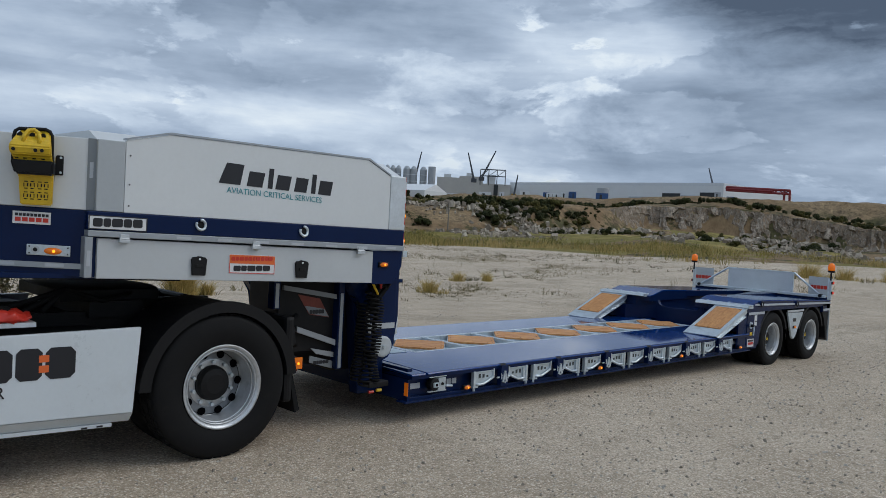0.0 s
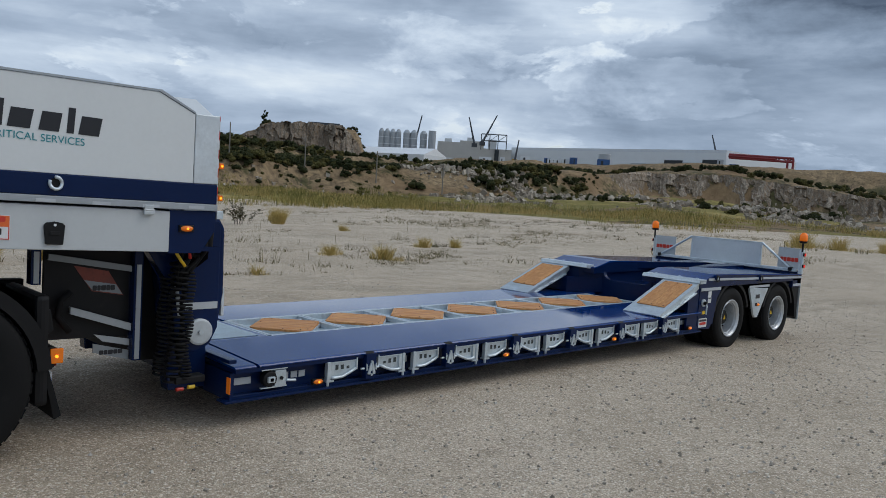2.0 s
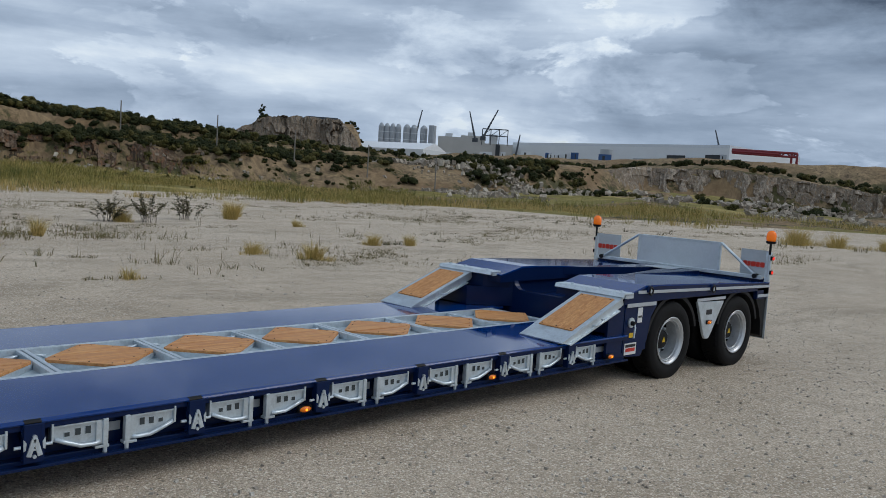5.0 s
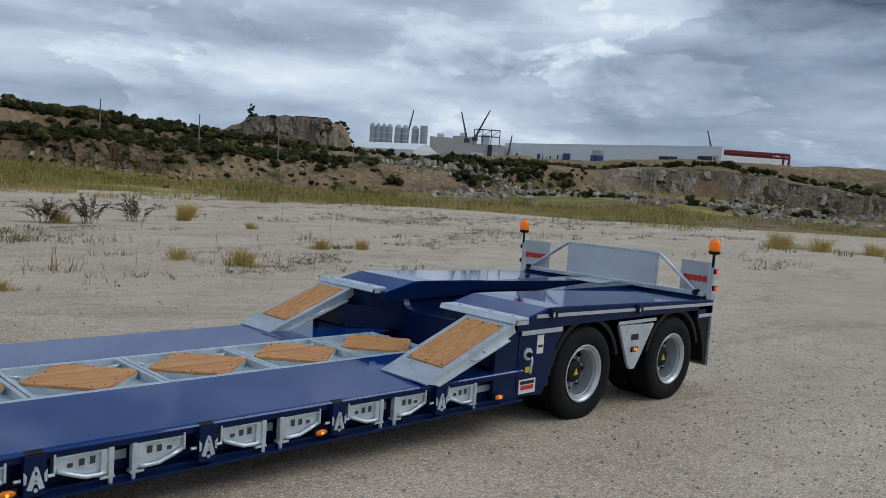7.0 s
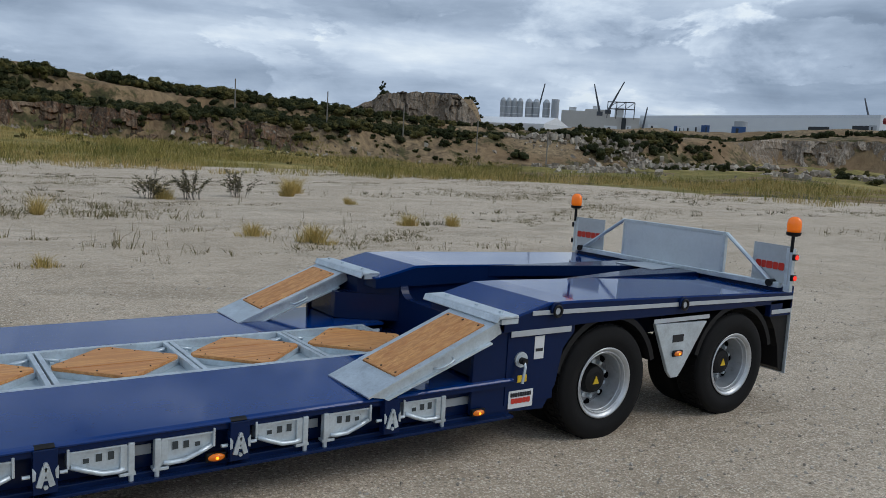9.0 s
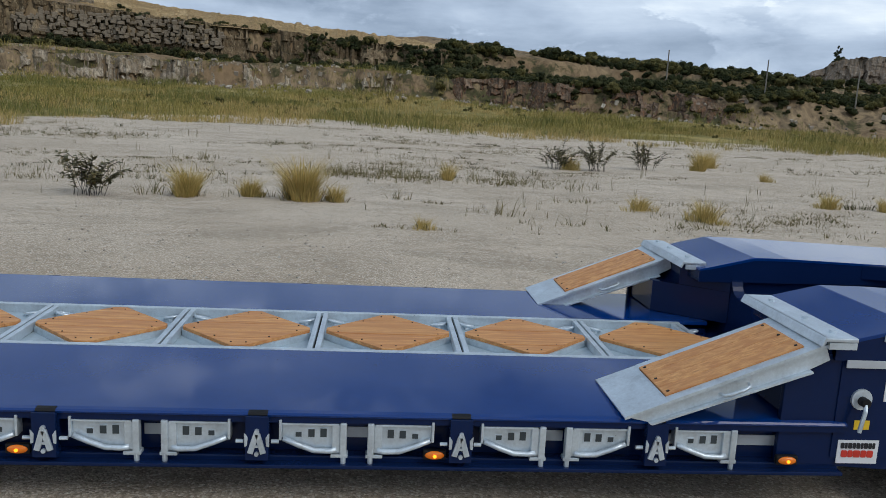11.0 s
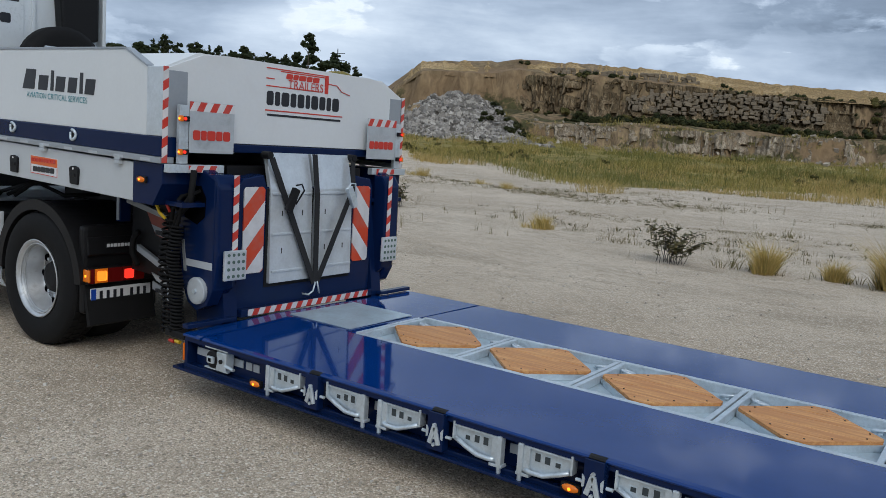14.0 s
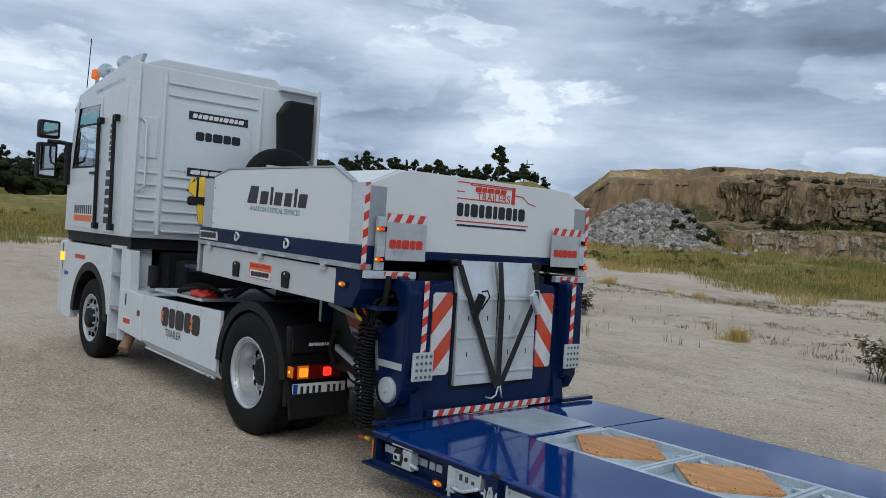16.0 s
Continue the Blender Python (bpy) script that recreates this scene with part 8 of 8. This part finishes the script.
bar = tpart("lamp_bar", pipe([(TX - 0.3, -5.9, 3.62), (TX - 0.15, -6.3, 3.72), (TX - 0.15, -6.75, 3.66), (TX - 0.2, -6.95, 3.58)], 0.022, 8), GALV)
for y, z in ((-5.75, 3.72), (-6.45, 3.70)):
    tpart("roof_lamp", lathe([(-0.06, 0.04), (-0.05, 0.09), (0.03, 0.10), (0.05, 0.09), (0.055, 0.05)], (TX - 0.15, y, z), "y", 20), GALV)
rb = tpart("roof_beacon", lathe([(0, 0.045), (0.02, 0.055), (0.11, 0.05), (0.13, 0.03)], (TX - 0.12, -6.75, 3.62), "z", 16), BEACON)
tpart("aerial", rod((TX - 0.05, -6.85, 3.50), (TX - 0.05, -6.78, 4.15), 0.006, 6), BLACK)
tpart("sun_visor", prism([(-7.45, 3.22), (-7.02, 3.42), (-7.04, 3.46), (-7.5, 3.26)], "x", TF + 0.1, TX - 0.1), GREYTRIM)
ws = tpart("windscreen", prism([(-7.345, 2.42), (-7.335, 2.42), (-7.09, 3.28), (-7.10, 3.28)], "x", TF + 0.10, TX - 0.10), CLEARGLASS)
ws.visible_shadow = False

# ---- works on the far plateau ----
FAR_WHITE = surface("pale_cladding", (0.66, 0.69, 0.71), 0.6, var=0.06, scale=0.2, fine=2)
FAR_GREY = surface("grey_cladding", (0.36, 0.39, 0.42), 0.6, var=0.1, scale=0.2, fine=2)
FAR_BEIGE = surface("bare_concrete", (0.50, 0.49, 0.46), 0.7, var=0.1, scale=0.2, fine=2)
FAR_DARK = surface("dark_opening", (0.03, 0.035, 0.04), 0.7)
FAR_RED = surface("red_steel", (0.22, 0.02, 0.025), 0.5)
FAR_STEEL = surface("dark_steel", (0.06, 0.07, 0.085), 0.6)
FAR_BLUE = surface("blue_sheet", (0.03, 0.09, 0.24), 0.6)
FAR_YELLOW = surface("yellow_machine", (0.5, 0.3, 0.03), 0.6)
WOODPOLE = surface("grey_wood_pole", (0.22, 0.20, 0.17), 0.9, var=0.2)


def at(az, r, z):
    x, y = spot(az, r)
    return Vector((x, y, z))


def slab(a, b, depth, z0, z1, bm=None):
    """An upright block whose front runs from a to b, depth behind it."""
    bm = bm or bmesh.new()
    a, b = Vector((a.x, a.y)), Vector((b.x, b.y))
    n = Vector((-(b - a).y, (b - a).x)).normalized()
    if n.dot(a - Vector((CX, CY))) < 0:
        n = -n
    return prism([tuple(a), tuple(b), tuple(b + n * depth), tuple(a + n * depth)], "z", z0, z1, bm=bm)


h1, h2 = at(42.2, 330, 0), at(27.6, 280, 0)
hall = thing("factory_hall", (h2.x, h2.y, 13.6), "long pale factory hall under construction on the plateau", "building")
part("wall", slab(h1, h2, 60, 12.0, 19.3), FAR_WHITE, hall)
part("roof", slab(h1.lerp(h2, 0.0), h2, 60, 19.3, 20.3), surface("light_roof_edge", (0.62, 0.66, 0.70), 0.5), hall)
for f0, f1, z0, z1, m in ((0.755, 0.83, 14.6, 16.6, FAR_DARK), (0.91, 0.985, 14.8, 17.0, FAR_DARK), (0.005, 0.03, 13.4, 15.0, FAR_DARK), (0.14, 0.165, 13.6, 14.8, FAR_BLUE), (0.26, 0.28, 13.6, 15.4, FAR_DARK), (0.61, 0.68, 13.4, 15.2, FAR_GREY)):
    p, q = h1.lerp(h2, f0), h1.lerp(h2, f1)
    back = (Vector((CX, CY, 0)) - p).normalized() * 0.25
    part("opening", slab(p + back, q + back, 0.4, z0, z1), m, hall)
tank = solid("storage_tank", rod(at(35.7, 287, 12.0), at(35.7, 287, 17.2), 2.1, 24), FAR_GREY, "grey round tank in front of the factory hall", "tank")
part("cladding_ring", lathe([(17.2, 2.2), (17.35, 2.2)], tuple(at(35.7, 287, 0)), "z", 24), FAR_WHITE, tank)
g0, g1 = at(27.4, 279, 0), at(23.4, 262, 0)


def chord(f, lift):
    p = g0.lerp(g1, f)
    return p.x, p.y, 18.9 - 1.5 * f + lift


gan = solid("red_gantry", rod(chord(0, 0), chord(1, 0), 0.38, 8), FAR_RED, "red steel gantry beside the hall", "gantry")
part("lower_chord", rod(chord(0, -1.1), chord(1, -1.1), 0.34, 8), FAR_RED, gan)
part("gantry_plate", rod(chord(0, -0.55), chord(0.75, -0.55), 0.5, 8), FAR_RED, gan)
for k in range(12):
    part("lattice", rod(chord(k / 12, -1.1 * (k % 2)), chord((k + 1) / 12, -1.1 * ((k + 1) % 2)), 0.2, 6), FAR_RED, gan)
for f in (0.92, 1.0):
    p = g0.lerp(g1, f)
    part("leg", rod((p.x, p.y, 12.5), (p.x, p.y, 17.2), 0.35, 6), FAR_RED, gan)

silo = None
for k, az in enumerate((51.55, 51.15, 50.75, 50.35, 49.75, 49.25, 48.55)):
    r = 300
    w = 1.05 if k < 4 else 1.35
    c = at(az, r, 0)
    body = lathe([(12.0, w), (21.6, w), (22.5, w * 0.55), (22.8, 0.3)], (c.x, c.y, 0), "z", 18)
    s_ob = solid("silo", body, FAR_GREY, "tall grey metal storage silo", "silo", "silos on the plateau", smooth=False)
    for zz in (14.5, 17.0, 19.5):
        part("hoop", lathe([(zz, w + 0.03), (zz + 0.2, w + 0.03)], (c.x, c.y, 0), "z", 18), FAR_WHITE, s_ob)
cone = solid("process_tower", rod(at(47.95, 298, 12), at(47.95, 298, 22.8), 1.4, 16), FAR_GREY, "rusty grey process tower", "tower")
plant = thing("process_plant", tuple(at(45, 318, 12)), "pale blocky process plant under construction", "building")
for a0, a1, z0, z1, m in ((47.5, 45.8, 11, 20.4, FAR_BEIGE), (45.9, 44.2, 11, 21.2, FAR_BEIGE), (44.2, 42.2, 11, 18.6, FAR_BEIGE), (43.9, 43.3, 18, 22.2, FAR_WHITE)):
    part("block", slab(at(a0, 318, 0), at(a1, 318, 0), 20, z0, z1), m, plant)
for a0, z0 in ((47.0, 20.4), (45.4, 21.2)):
    part("roof_unit", slab(at(a0, 318, 0), at(a0 - 0.5, 318, 0), 4, z0, z0 + 1.3), FAR_WHITE, plant)
part("doorway", slab(at(43.4, 317, 0), at(43.1, 317, 0), 0.5, 12, 18.4), FAR_DARK, plant)
steel = thing("steel_frame", tuple(at(43.4, 312, 18.0)), "open blue-grey steel frame of a new storey", "structure frame")
for a in (44.4, 43.8, 43.2, 42.6):
    part("column", rod(at(a, 317, 18.0), at(a, 317, 24.2), 0.17, 6), FAR_STEEL, steel)
for z in (21.6, 24.2):
    part("beam", rod(at(44.4, 317, z), at(42.6, 317, z), 0.2, 6), FAR_STEEL, steel)
for k in range(3):
    part("brace", rod(at(44.4 - 0.6 * k, 317, 21.6), at(43.8 - 0.6 * k, 317, 24.2), 0.1, 6), FAR_STEEL, steel)
for az0, az1, z0, z1 in ((49.3, 48.75, 14.0, 28.4), (44.9, 45.4, 19.0, 29.0), (44.35, 43.4, 19.8, 30.2), (28.1, 28.6, 18.0, 27.2), (41.95, 41.75, 14.0, 21.6)):
    r = 300 if az0 > 30 else 305
    cr = solid("mobile_crane", rod(at(az0, r, z0), at(az1, r, z1), 0.42, 6, 0.2), FAR_STEEL, "thin dark boom of a mobile crane above the works", "crane", "cranes at the works")
    part("crane_body", slab(at(az0 + 0.2, r, 0), at(az0 - 0.2, r, 0), 2.5, z0 - 1.0, z0 + 0.4), FAR_STEEL if z0 > 15 else FAR_YELLOW, cr)
# long white tent hall
t0, t1 = at(53.8, 255, 0), at(48.6, 240, 0)
tent = solid("tent_hall", slab(t0, t1, 14, 7.0, 11.6), FAR_WHITE, "long white fabric hall with a ridged roof", "building")
n = Vector((-(t1 - t0).y, (t1 - t0).x, 0)).normalized()
n = n if n.dot(t0 - Vector((CX, CY, 0))) > 0 else -n
bm = bmesh.new()
vs = [bm.verts.new(p) for p in (t0 + Vector((0, 0, 11.6)), t1 + Vector((0, 0, 11.6)), t1 + n * 7 + Vector((0, 0, 13.8)), t0 + n * 7 + Vector((0, 0, 13.8)), t0 + n * 14 + Vector((0, 0, 11.6)), t1 + n * 14 + Vector((0, 0, 11.6)))]
bm.faces.new((vs[0], vs[1], vs[2], vs[3])), bm.faces.new((vs[3], vs[2], vs[5], vs[4])), bm.faces.new((vs[0], vs[3], vs[4])), bm.faces.new((vs[1], vs[5], vs[2]))
part("roof", bm, surface("white_tent_roof", (0.78, 0.80, 0.82), 0.5), tent)
# site cabins, vans and machines along the edge
frng = random.Random(5)
for k in range(26):
    az = frng.uniform(38, 48.5) if k < 18 else frng.uniform(27, 38)
    r = frng.uniform(262, 285)
    w, h = frng.uniform(1.5, 5), frng.uniform(1.3, 2.6)
    a = at(az, r, 0)
    z = land(a.x, a.y) - 0.3
    tone = frng.choice((FAR_WHITE, FAR_WHITE, FAR_GREY, FAR_BLUE))
    words = {"pale_cladding": "small white site cabin at the plateau edge", "grey_cladding": "small grey site container at the plateau edge", "blue_sheet": "small blue site container at the plateau edge"}[tone.name]
    c = solid("site_cabin", slab(a, at(az - math.degrees(w / r), r, 0), 2.4, z, z + h), tone, words, "cabin", "site cabins")
    part("cabin_door", slab(at(az - math.degrees(w / r) * 0.3, r - 0.05, 0), at(az - math.degrees(w / r) * 0.5, r - 0.05, 0), 0.1, z + 0.3, z + h * 0.8), FAR_DARK, c)
bunk = at(56.9, 236, 0)
solid("bunker", slab(bunk, at(54.7, 236, 0), 10, 14.5, 18.7), FAR_STEEL, "dark low building on top of the rock knoll", "building")

# ---- poles, trees ----
for az in (69.6, 63.4, 58.1, 52.9, 48.0):
    p = at(az, 105, 0)
    z = land(p.x, p.y)
    po = solid("utility_pole", rod((p.x, p.y, z - 0.3), (p.x, p.y, z + 4.3), 0.09, 8, 0.07), WOODPOLE, "thin grey wooden pole beside the track", "pole", "poles along the track")
py0 = at(132.8, 300, 0)
pz = land(py0.x, py0.y) - 1
pyl = solid("lattice_pylon", rod((py0.x - 1.2, py0.y, pz), (py0.x, py0.y, pz + 14), 0.12, 6), FAR_STEEL, "grey lattice power pylon on the skyline", "pylon")
part("pylon_leg", rod((py0.x + 1.2, py0.y, pz), (py0.x, py0.y, pz + 14), 0.12, 6), FAR_STEEL, pyl)
for z in (9.5, 12.0):
    part("cross_arm", rod(at(133.3, 300, pz + z), at(132.3, 300, pz + z + 0.4), 0.12, 6), FAR_STEEL, pyl)
for k in range(5):
    part("lattice", rod((py0.x - 1.2 * (1 - k / 6), py0.y, pz + 14 * k / 6), (py0.x + 1.2 * (1 - (k + 1) / 6), py0.y, pz + 14 * (k + 1) / 6), 0.08, 5), FAR_STEEL, pyl)


def tree(az, r, height, width, seed, umbrella=False, count=700, group=""):
    q = random.Random(seed)
    p = at(az, r, 0)
    z = land(p.x, p.y) - 0.2
    ob = thing("tree", (p.x, p.y, z), "dark evergreen tree with an uneven crown on the skyline", "tree", group)
    bm = rod((p.x, p.y, z), (p.x + q.uniform(-0.3, 0.3), p.y, z + height * 0.75), 0.02 * height, 8, 0.007 * height)
    for _ in range(6):
        a, zz = q.uniform(0, 6.28), z + height * q.uniform(0.4, 0.7)
        rod((p.x, p.y, zz), (p.x + math.cos(a) * width * 0.7, p.y + math.sin(a) * width * 0.7, zz + height * 0.18), 0.007 * height, 5, 0.003 * height, bm=bm)
    part("trunk", bm, BARK, ob)
    grown = Scrub()
    for k in range(7):
        t = k / 6
        h = height * ((0.55 + 0.36 * t) if umbrella else (0.25 + 0.62 * t))
        w = width * ((0.75 - 0.3 * t) if umbrella else (0.7 - 0.45 * t * t))
        a = q.uniform(0, 6.28)
        grown.bush(q, p.x + math.cos(a) * w * 0.5, p.y + math.sin(a) * w * 0.5, z + h - height * 0.11, w * 1.05, height * 0.24, 0.10 + 0.012 * height, 4, count // 7)
    o = new("crown", raw_mesh("crown", grown.v, grown.f, TREECROWN))
    BASES[o] = Matrix.Identity(4)
    under(o, ob)


tree(134.7, 230, 10.5, 2.8, 3, True, count=900)
tree(59.9, 232, 4.6, 1.6, 8, count=300)
trng = random.Random(21)
for k in range(46):
    az = 131.6 + 16.5 * k / 45 + trng.uniform(-0.2, 0.2)
    tree(az, 238 + trng.uniform(-12, 20), trng.choice((2.4, 3.6, 5.0, 6.6)) * trng.uniform(0.85, 1.15), trng.uniform(1.9, 3.6), 100 + k, trng.random() < 0.6, 420, "trees along the ridge")
for k in range(64):
    az = 148 + 24 * k / 63 + trng.uniform(-0.3, 0.3)
    tree(az, 150 + trng.uniform(-10, 26), trng.uniform(4.5, 8.0), trng.uniform(3.2, 4.8), 300 + k, trng.random() < 0.4, 420, "trees behind the field")

# ---- plants on the yard ----


def tuft(x, y, h, spread, n, mat, seed, name="grass_tuft", label="dry yellow grass tuft growing in the gravel"):
    q = random.Random(seed)
    v, f = [], []
    for k in range(5):
        c = (1 - 0.17 * k)
        blades(v, f, q, x + q.gauss(0, spread * 0.25 * k * 0.5), y + q.gauss(0, spread * 0.25 * k * 0.5), land(x, y), h * c, spread * (0.25 + 0.13 * k), int(n * 0.7), 0.004 + 0.0025 * h, 1.15)
    o = new(name, raw_mesh(name, v, f, mat))
    BASES[o] = Matrix.Identity(4)
    return tagged(o, label, "grass", "", "stuff")


for k, (x, y, h, sp, n) in enumerate(((-10.8, 1.16, 0.62, 0.24, 260), (-10.8, 3.1, 0.85, 0.32, 420), (-11.05, 2.2, 0.38, 0.25, 200), (-10.75, 3.68, 0.36, 0.18, 150), (-24.25, 15.7, 0.85, 0.3, 240), (-11.0, 10.4, 0.45, 0.3, 160), (-8.2, 5.07, 0.24, 0.2, 45), (-13.2, -4.4, 0.42, 0.3, 140), (-13.9, 14.5, 0.4, 0.3, 150), (-13.8, 15.8, 0.4, 0.25, 130), (-11.7, 38.0, 1.0, 0.8, 300), (-10.2, 39.0, 0.8, 0.8, 240), (-8.4, 40.0, 0.7, 0.9, 240), (-26.1, 16.7, 0.8, 0.35, 200), (-16.1, 6.1, 0.55, 0.18, 110), (-12.2, 9.6, 0.35, 0.3, 120), (-22.3, 10.5, 0.55, 0.4, 160), (-20.6, 16.2, 0.35, 0.25, 90), (-13.1, -4.3, 0.34, 0.2, 70), (-27.0, -13.6, 0.4, 0.5, 90), (-30.8, -21.0, 0.55, 0.8, 160), (-28.5, -16.0, 0.3, 0.5, 70))):
    tuft(x, y, h, sp, n, STRAW, 500 + k)


def weed_bush(x, y, h, w, seed):
    """Twiggy stems with small drooping leaves."""
    q = random.Random(seed)
    z = land(x, y)
    ob = thing("weed_bush", (x, y, z), "twiggy half-dry weed bush growing in the gravel", "bush", "bushes on the yard")
    bm = bmesh.new()
    v, f = [], []
    for _ in range(22):
        a, r = q.uniform(0, 6.28), w * (0.2 + 0.9 * q.random())
        foot = Vector((x + math.cos(a) * r * 0.3 + q.gauss(0, 0.06), y + math.sin(a) * r * 0.3 + q.gauss(0, 0.06), z))
        rise = h * q.uniform(0.5, 1.25) * (1.15 - 0.35 * r / w)
        line = []
        for k in range(6):
            t = k / 5
            bend = foot + Vector((math.cos(a) * r * 0.5 * t * t + q.gauss(0, 0.02), math.sin(a) * r * 0.5 * t * t + q.gauss(0, 0.02), rise * (t - 0.22 * t * t * t)))
            line.append(bend)
        pipe(line, 0.005, 4, bm=bm)
        for k in range(34):
            t = min(4.99, 5 * q.uniform(0.3, 1.0))
            c = line[int(t)].lerp(line[int(t) + 1], t - int(t))
            b = q.uniform(0, 6.28)
            u = Vector((math.cos(b), math.sin(b), q.uniform(-0.5, 0.6))).normalized() * 0.085 * q.uniform(0.5, 1.3)
            d = u.cross(Vector((q.gauss(0, 0.3), q.gauss(0, 0.3), 1))).normalized() * 0.026
            i = len(v)
            v += [tuple(c), tuple(c + u * 0.6 + d), tuple(c + u * 1.3), tuple(c + u * 0.6 - d)]
            f.append((i, i + 1, i + 2, i + 3))
    part("stem", bm, BARK, ob)
    o = new("foliage", raw_mesh("foliage", v, f, BUSHLEAF))
    BASES[o] = Matrix.Identity(4)
    tagged(under(o, ob), kind="stuff")


for k, (x, y, h, w) in enumerate(((-10.35, -0.36, 0.85, 0.95), (-22.2, 10.1, 0.95, 0.9), (-22.1, 11.4, 1.0, 1.0), (-23.5, 13.4, 0.95, 1.1), (-14.0, -9.3, 0.7, 0.5))):
    weed_bush(x, y, h, w, 700 + k)

wrng = random.Random(31)
wv, wf = [], []
for _ in range(30000):
    x, y = wrng.uniform(-44, -6.5), wrng.uniform(-26, 44)
    if noise.fractal(Vector((x * 0.17, y * 0.13, 5)), 1.0, 2.0, 4) < 0.15 + 0.3 * wrng.random() or math.hypot(x + 1, y - 3) < 7.5:
        continue
    h = wrng.choice((0.04, 0.06, 0.09, 0.13, 0.28)) * wrng.uniform(0.7, 1.3)
    blades(wv, wf, wrng, x, y, land(x, y), h, 0.04 + wrng.random() * 0.2, wrng.randrange(3, 12) if h < 0.2 else 2, 0.004 + 0.014 * min(h, 0.15), 1.3)
for _ in range(420):
    x, y = wrng.uniform(-12, 45), wrng.uniform(24, 60)
    if noise.fractal(Vector((x * 0.07, y * 0.12, 8)), 1.0, 2.0, 3) < 0.1:
        continue
    blades(wv, wf, wrng, x, y, land(x, y), wrng.uniform(0.15, 0.45), 0.35, 14, 0.012)
# single upright stalks, and flat dark mats in lines along old wheel tracks
for _ in range(800):
    x, y = wrng.uniform(-42, -9.5), wrng.uniform(-30, 40)
    if noise.fractal(Vector((x * 0.1, y * 0.1, 44)), 1.0, 2.0, 3) < -0.05:
        continue
    blades(wv, wf, wrng, x, y, land(x, y), wrng.uniform(0.12, 0.42), 0.05, wrng.randrange(1, 4), 0.006, 0.25)
for x0, y0, x1, y1, n in ((-15.5, 2.0, -17.5, 9.5, 90), (-24.0, -7.5, -31.0, -22.0, 130), (-19.5, 3.0, -20.5, 14.0, 70), (-26.0, -2.0, -30.0, 16.0, 110), (-9.5, 9.0, -12.5, 14.5, 60), (-33.0, 8.0, -36.0, 30.0, 120), (-18.0, -6.0, -17.5, 1.5, 60), (-14.0, 18.0, -22.0, 30.0, 80)):
    for _ in range(n):
        t = wrng.random()
        x, y = x0 + (x1 - x0) * t + wrng.gauss(0, 0.45), y0 + (y1 - y0) * t + wrng.gauss(0, 0.3)
        blades(wv, wf, wrng, x, y, land(x, y), wrng.choice((0.03, 0.05, 0.08)), 0.22, 16, 0.008, 3.0)
# denser patches of stalks with bare ground between them
for x, y, r, n, h in ((-18.5, 0.0, 0.5, 26, 0.2), (-18.0, -0.5, 0.3, 14, 0.18), (-15.9, 3.3, 0.5, 34, 0.34), (-15.3, 3.9, 0.7, 46, 0.3), (-16.3, 4.5, 0.6, 40, 0.38), (-15.0, 4.9, 0.7, 46, 0.22), (-15.7, 5.4, 0.6, 26, 0.26), (-15.6, 6.9, 0.6, 40, 0.32), (-15.9, 7.5, 0.4, 20, 0.3), (-15.7, 8.9, 0.7, 44, 0.24), (-18.2, 7.8, 0.5, 12, 0.3), (-11.3, 5.4, 0.16, 12, 0.1), (-11.6, 4.8, 0.14, 8, 0.2), (-10.4, 6.5, 0.3, 12, 0.36), (-8.2, 4.5, 0.14, 12, 0.05), (-8.2, 5.1, 0.2, 14, 0.1), (-11.0, 0.7, 0.3, 14, 0.3), (-13.0, 8.8, 0.4, 16, 0.16), (-10.8, 1.2, 0.2, 16, 0.3), (-10.8, 3.1, 0.28, 26, 0.4), (-11.0, 2.3, 0.3, 14, 0.22), (-10.7, 3.7, 0.15, 8, 0.2), (-9.6, 8.0, 0.4, 10, 0.16), (-12.5, -2.0, 0.6, 22, 0.2), (-14.5, -6.0, 0.8, 30, 0.25)):
    for _ in range(n if n < 30 else n * 11 // 20):
        u, w = x + wrng.gauss(0, r * 0.45), y + wrng.gauss(0, r * 0.8)
        blades(wv, wf, wrng, u, w, land(u, w), h * wrng.uniform(0.3, 1.2), 0.05, wrng.randrange(2, 7), 0.007, 1.5)
lv, lf = [], []
for _ in range(2600):
    x, y = wrng.uniform(-40, -12.5), wrng.uniform(-28, 40)
    if noise.fractal(Vector((x * 0.16, y * 0.10, 5)), 1.0, 2.0, 4) < 0.14 + 0.24 * wrng.random():
        continue
    blades(lv, lf, wrng, x, y, land(x, y), wrng.choice((0.03, 0.05, 0.08, 0.14)) * wrng.uniform(0.7, 1.3), wrng.uniform(0.08, 0.26), wrng.randrange(8, 22), 0.010, 2.2)
stuff("low_weeds", lv, lf, BUSHLEAF, "low dark leafy weeds in patches on the gravel", "weeds")
stuff("yard_weeds", wv, wf, WEED, "sparse dry weeds and stalks scattered over the gravel", "weeds")
qv, qf = [], []
for _ in range(15000):
    x, y = wrng.gauss(3.2, 3.6), wrng.uniform(-7, 16)
    if -2.4 < x < 0 and -7 < y < 9.4:
        continue
    stone(qv, qf, wrng, x, y, land(x, y), wrng.choice((0.005, 0.007, 0.009, 0.013)) * wrng.uniform(0.7, 1.3), 0.3)
for _ in range(7000):
    x, y = wrng.uniform(-20, -2.6), wrng.uniform(-12, 22)
    stone(qv, qf, wrng, x, y, land(x, y), wrng.choice((0.006, 0.009, 0.013)) * wrng.uniform(0.7, 1.4), 0.4)
stuff("gravel_stones", qv, qf, PEBBLE, "loose pale stones lying on the gravel yard", "gravel")
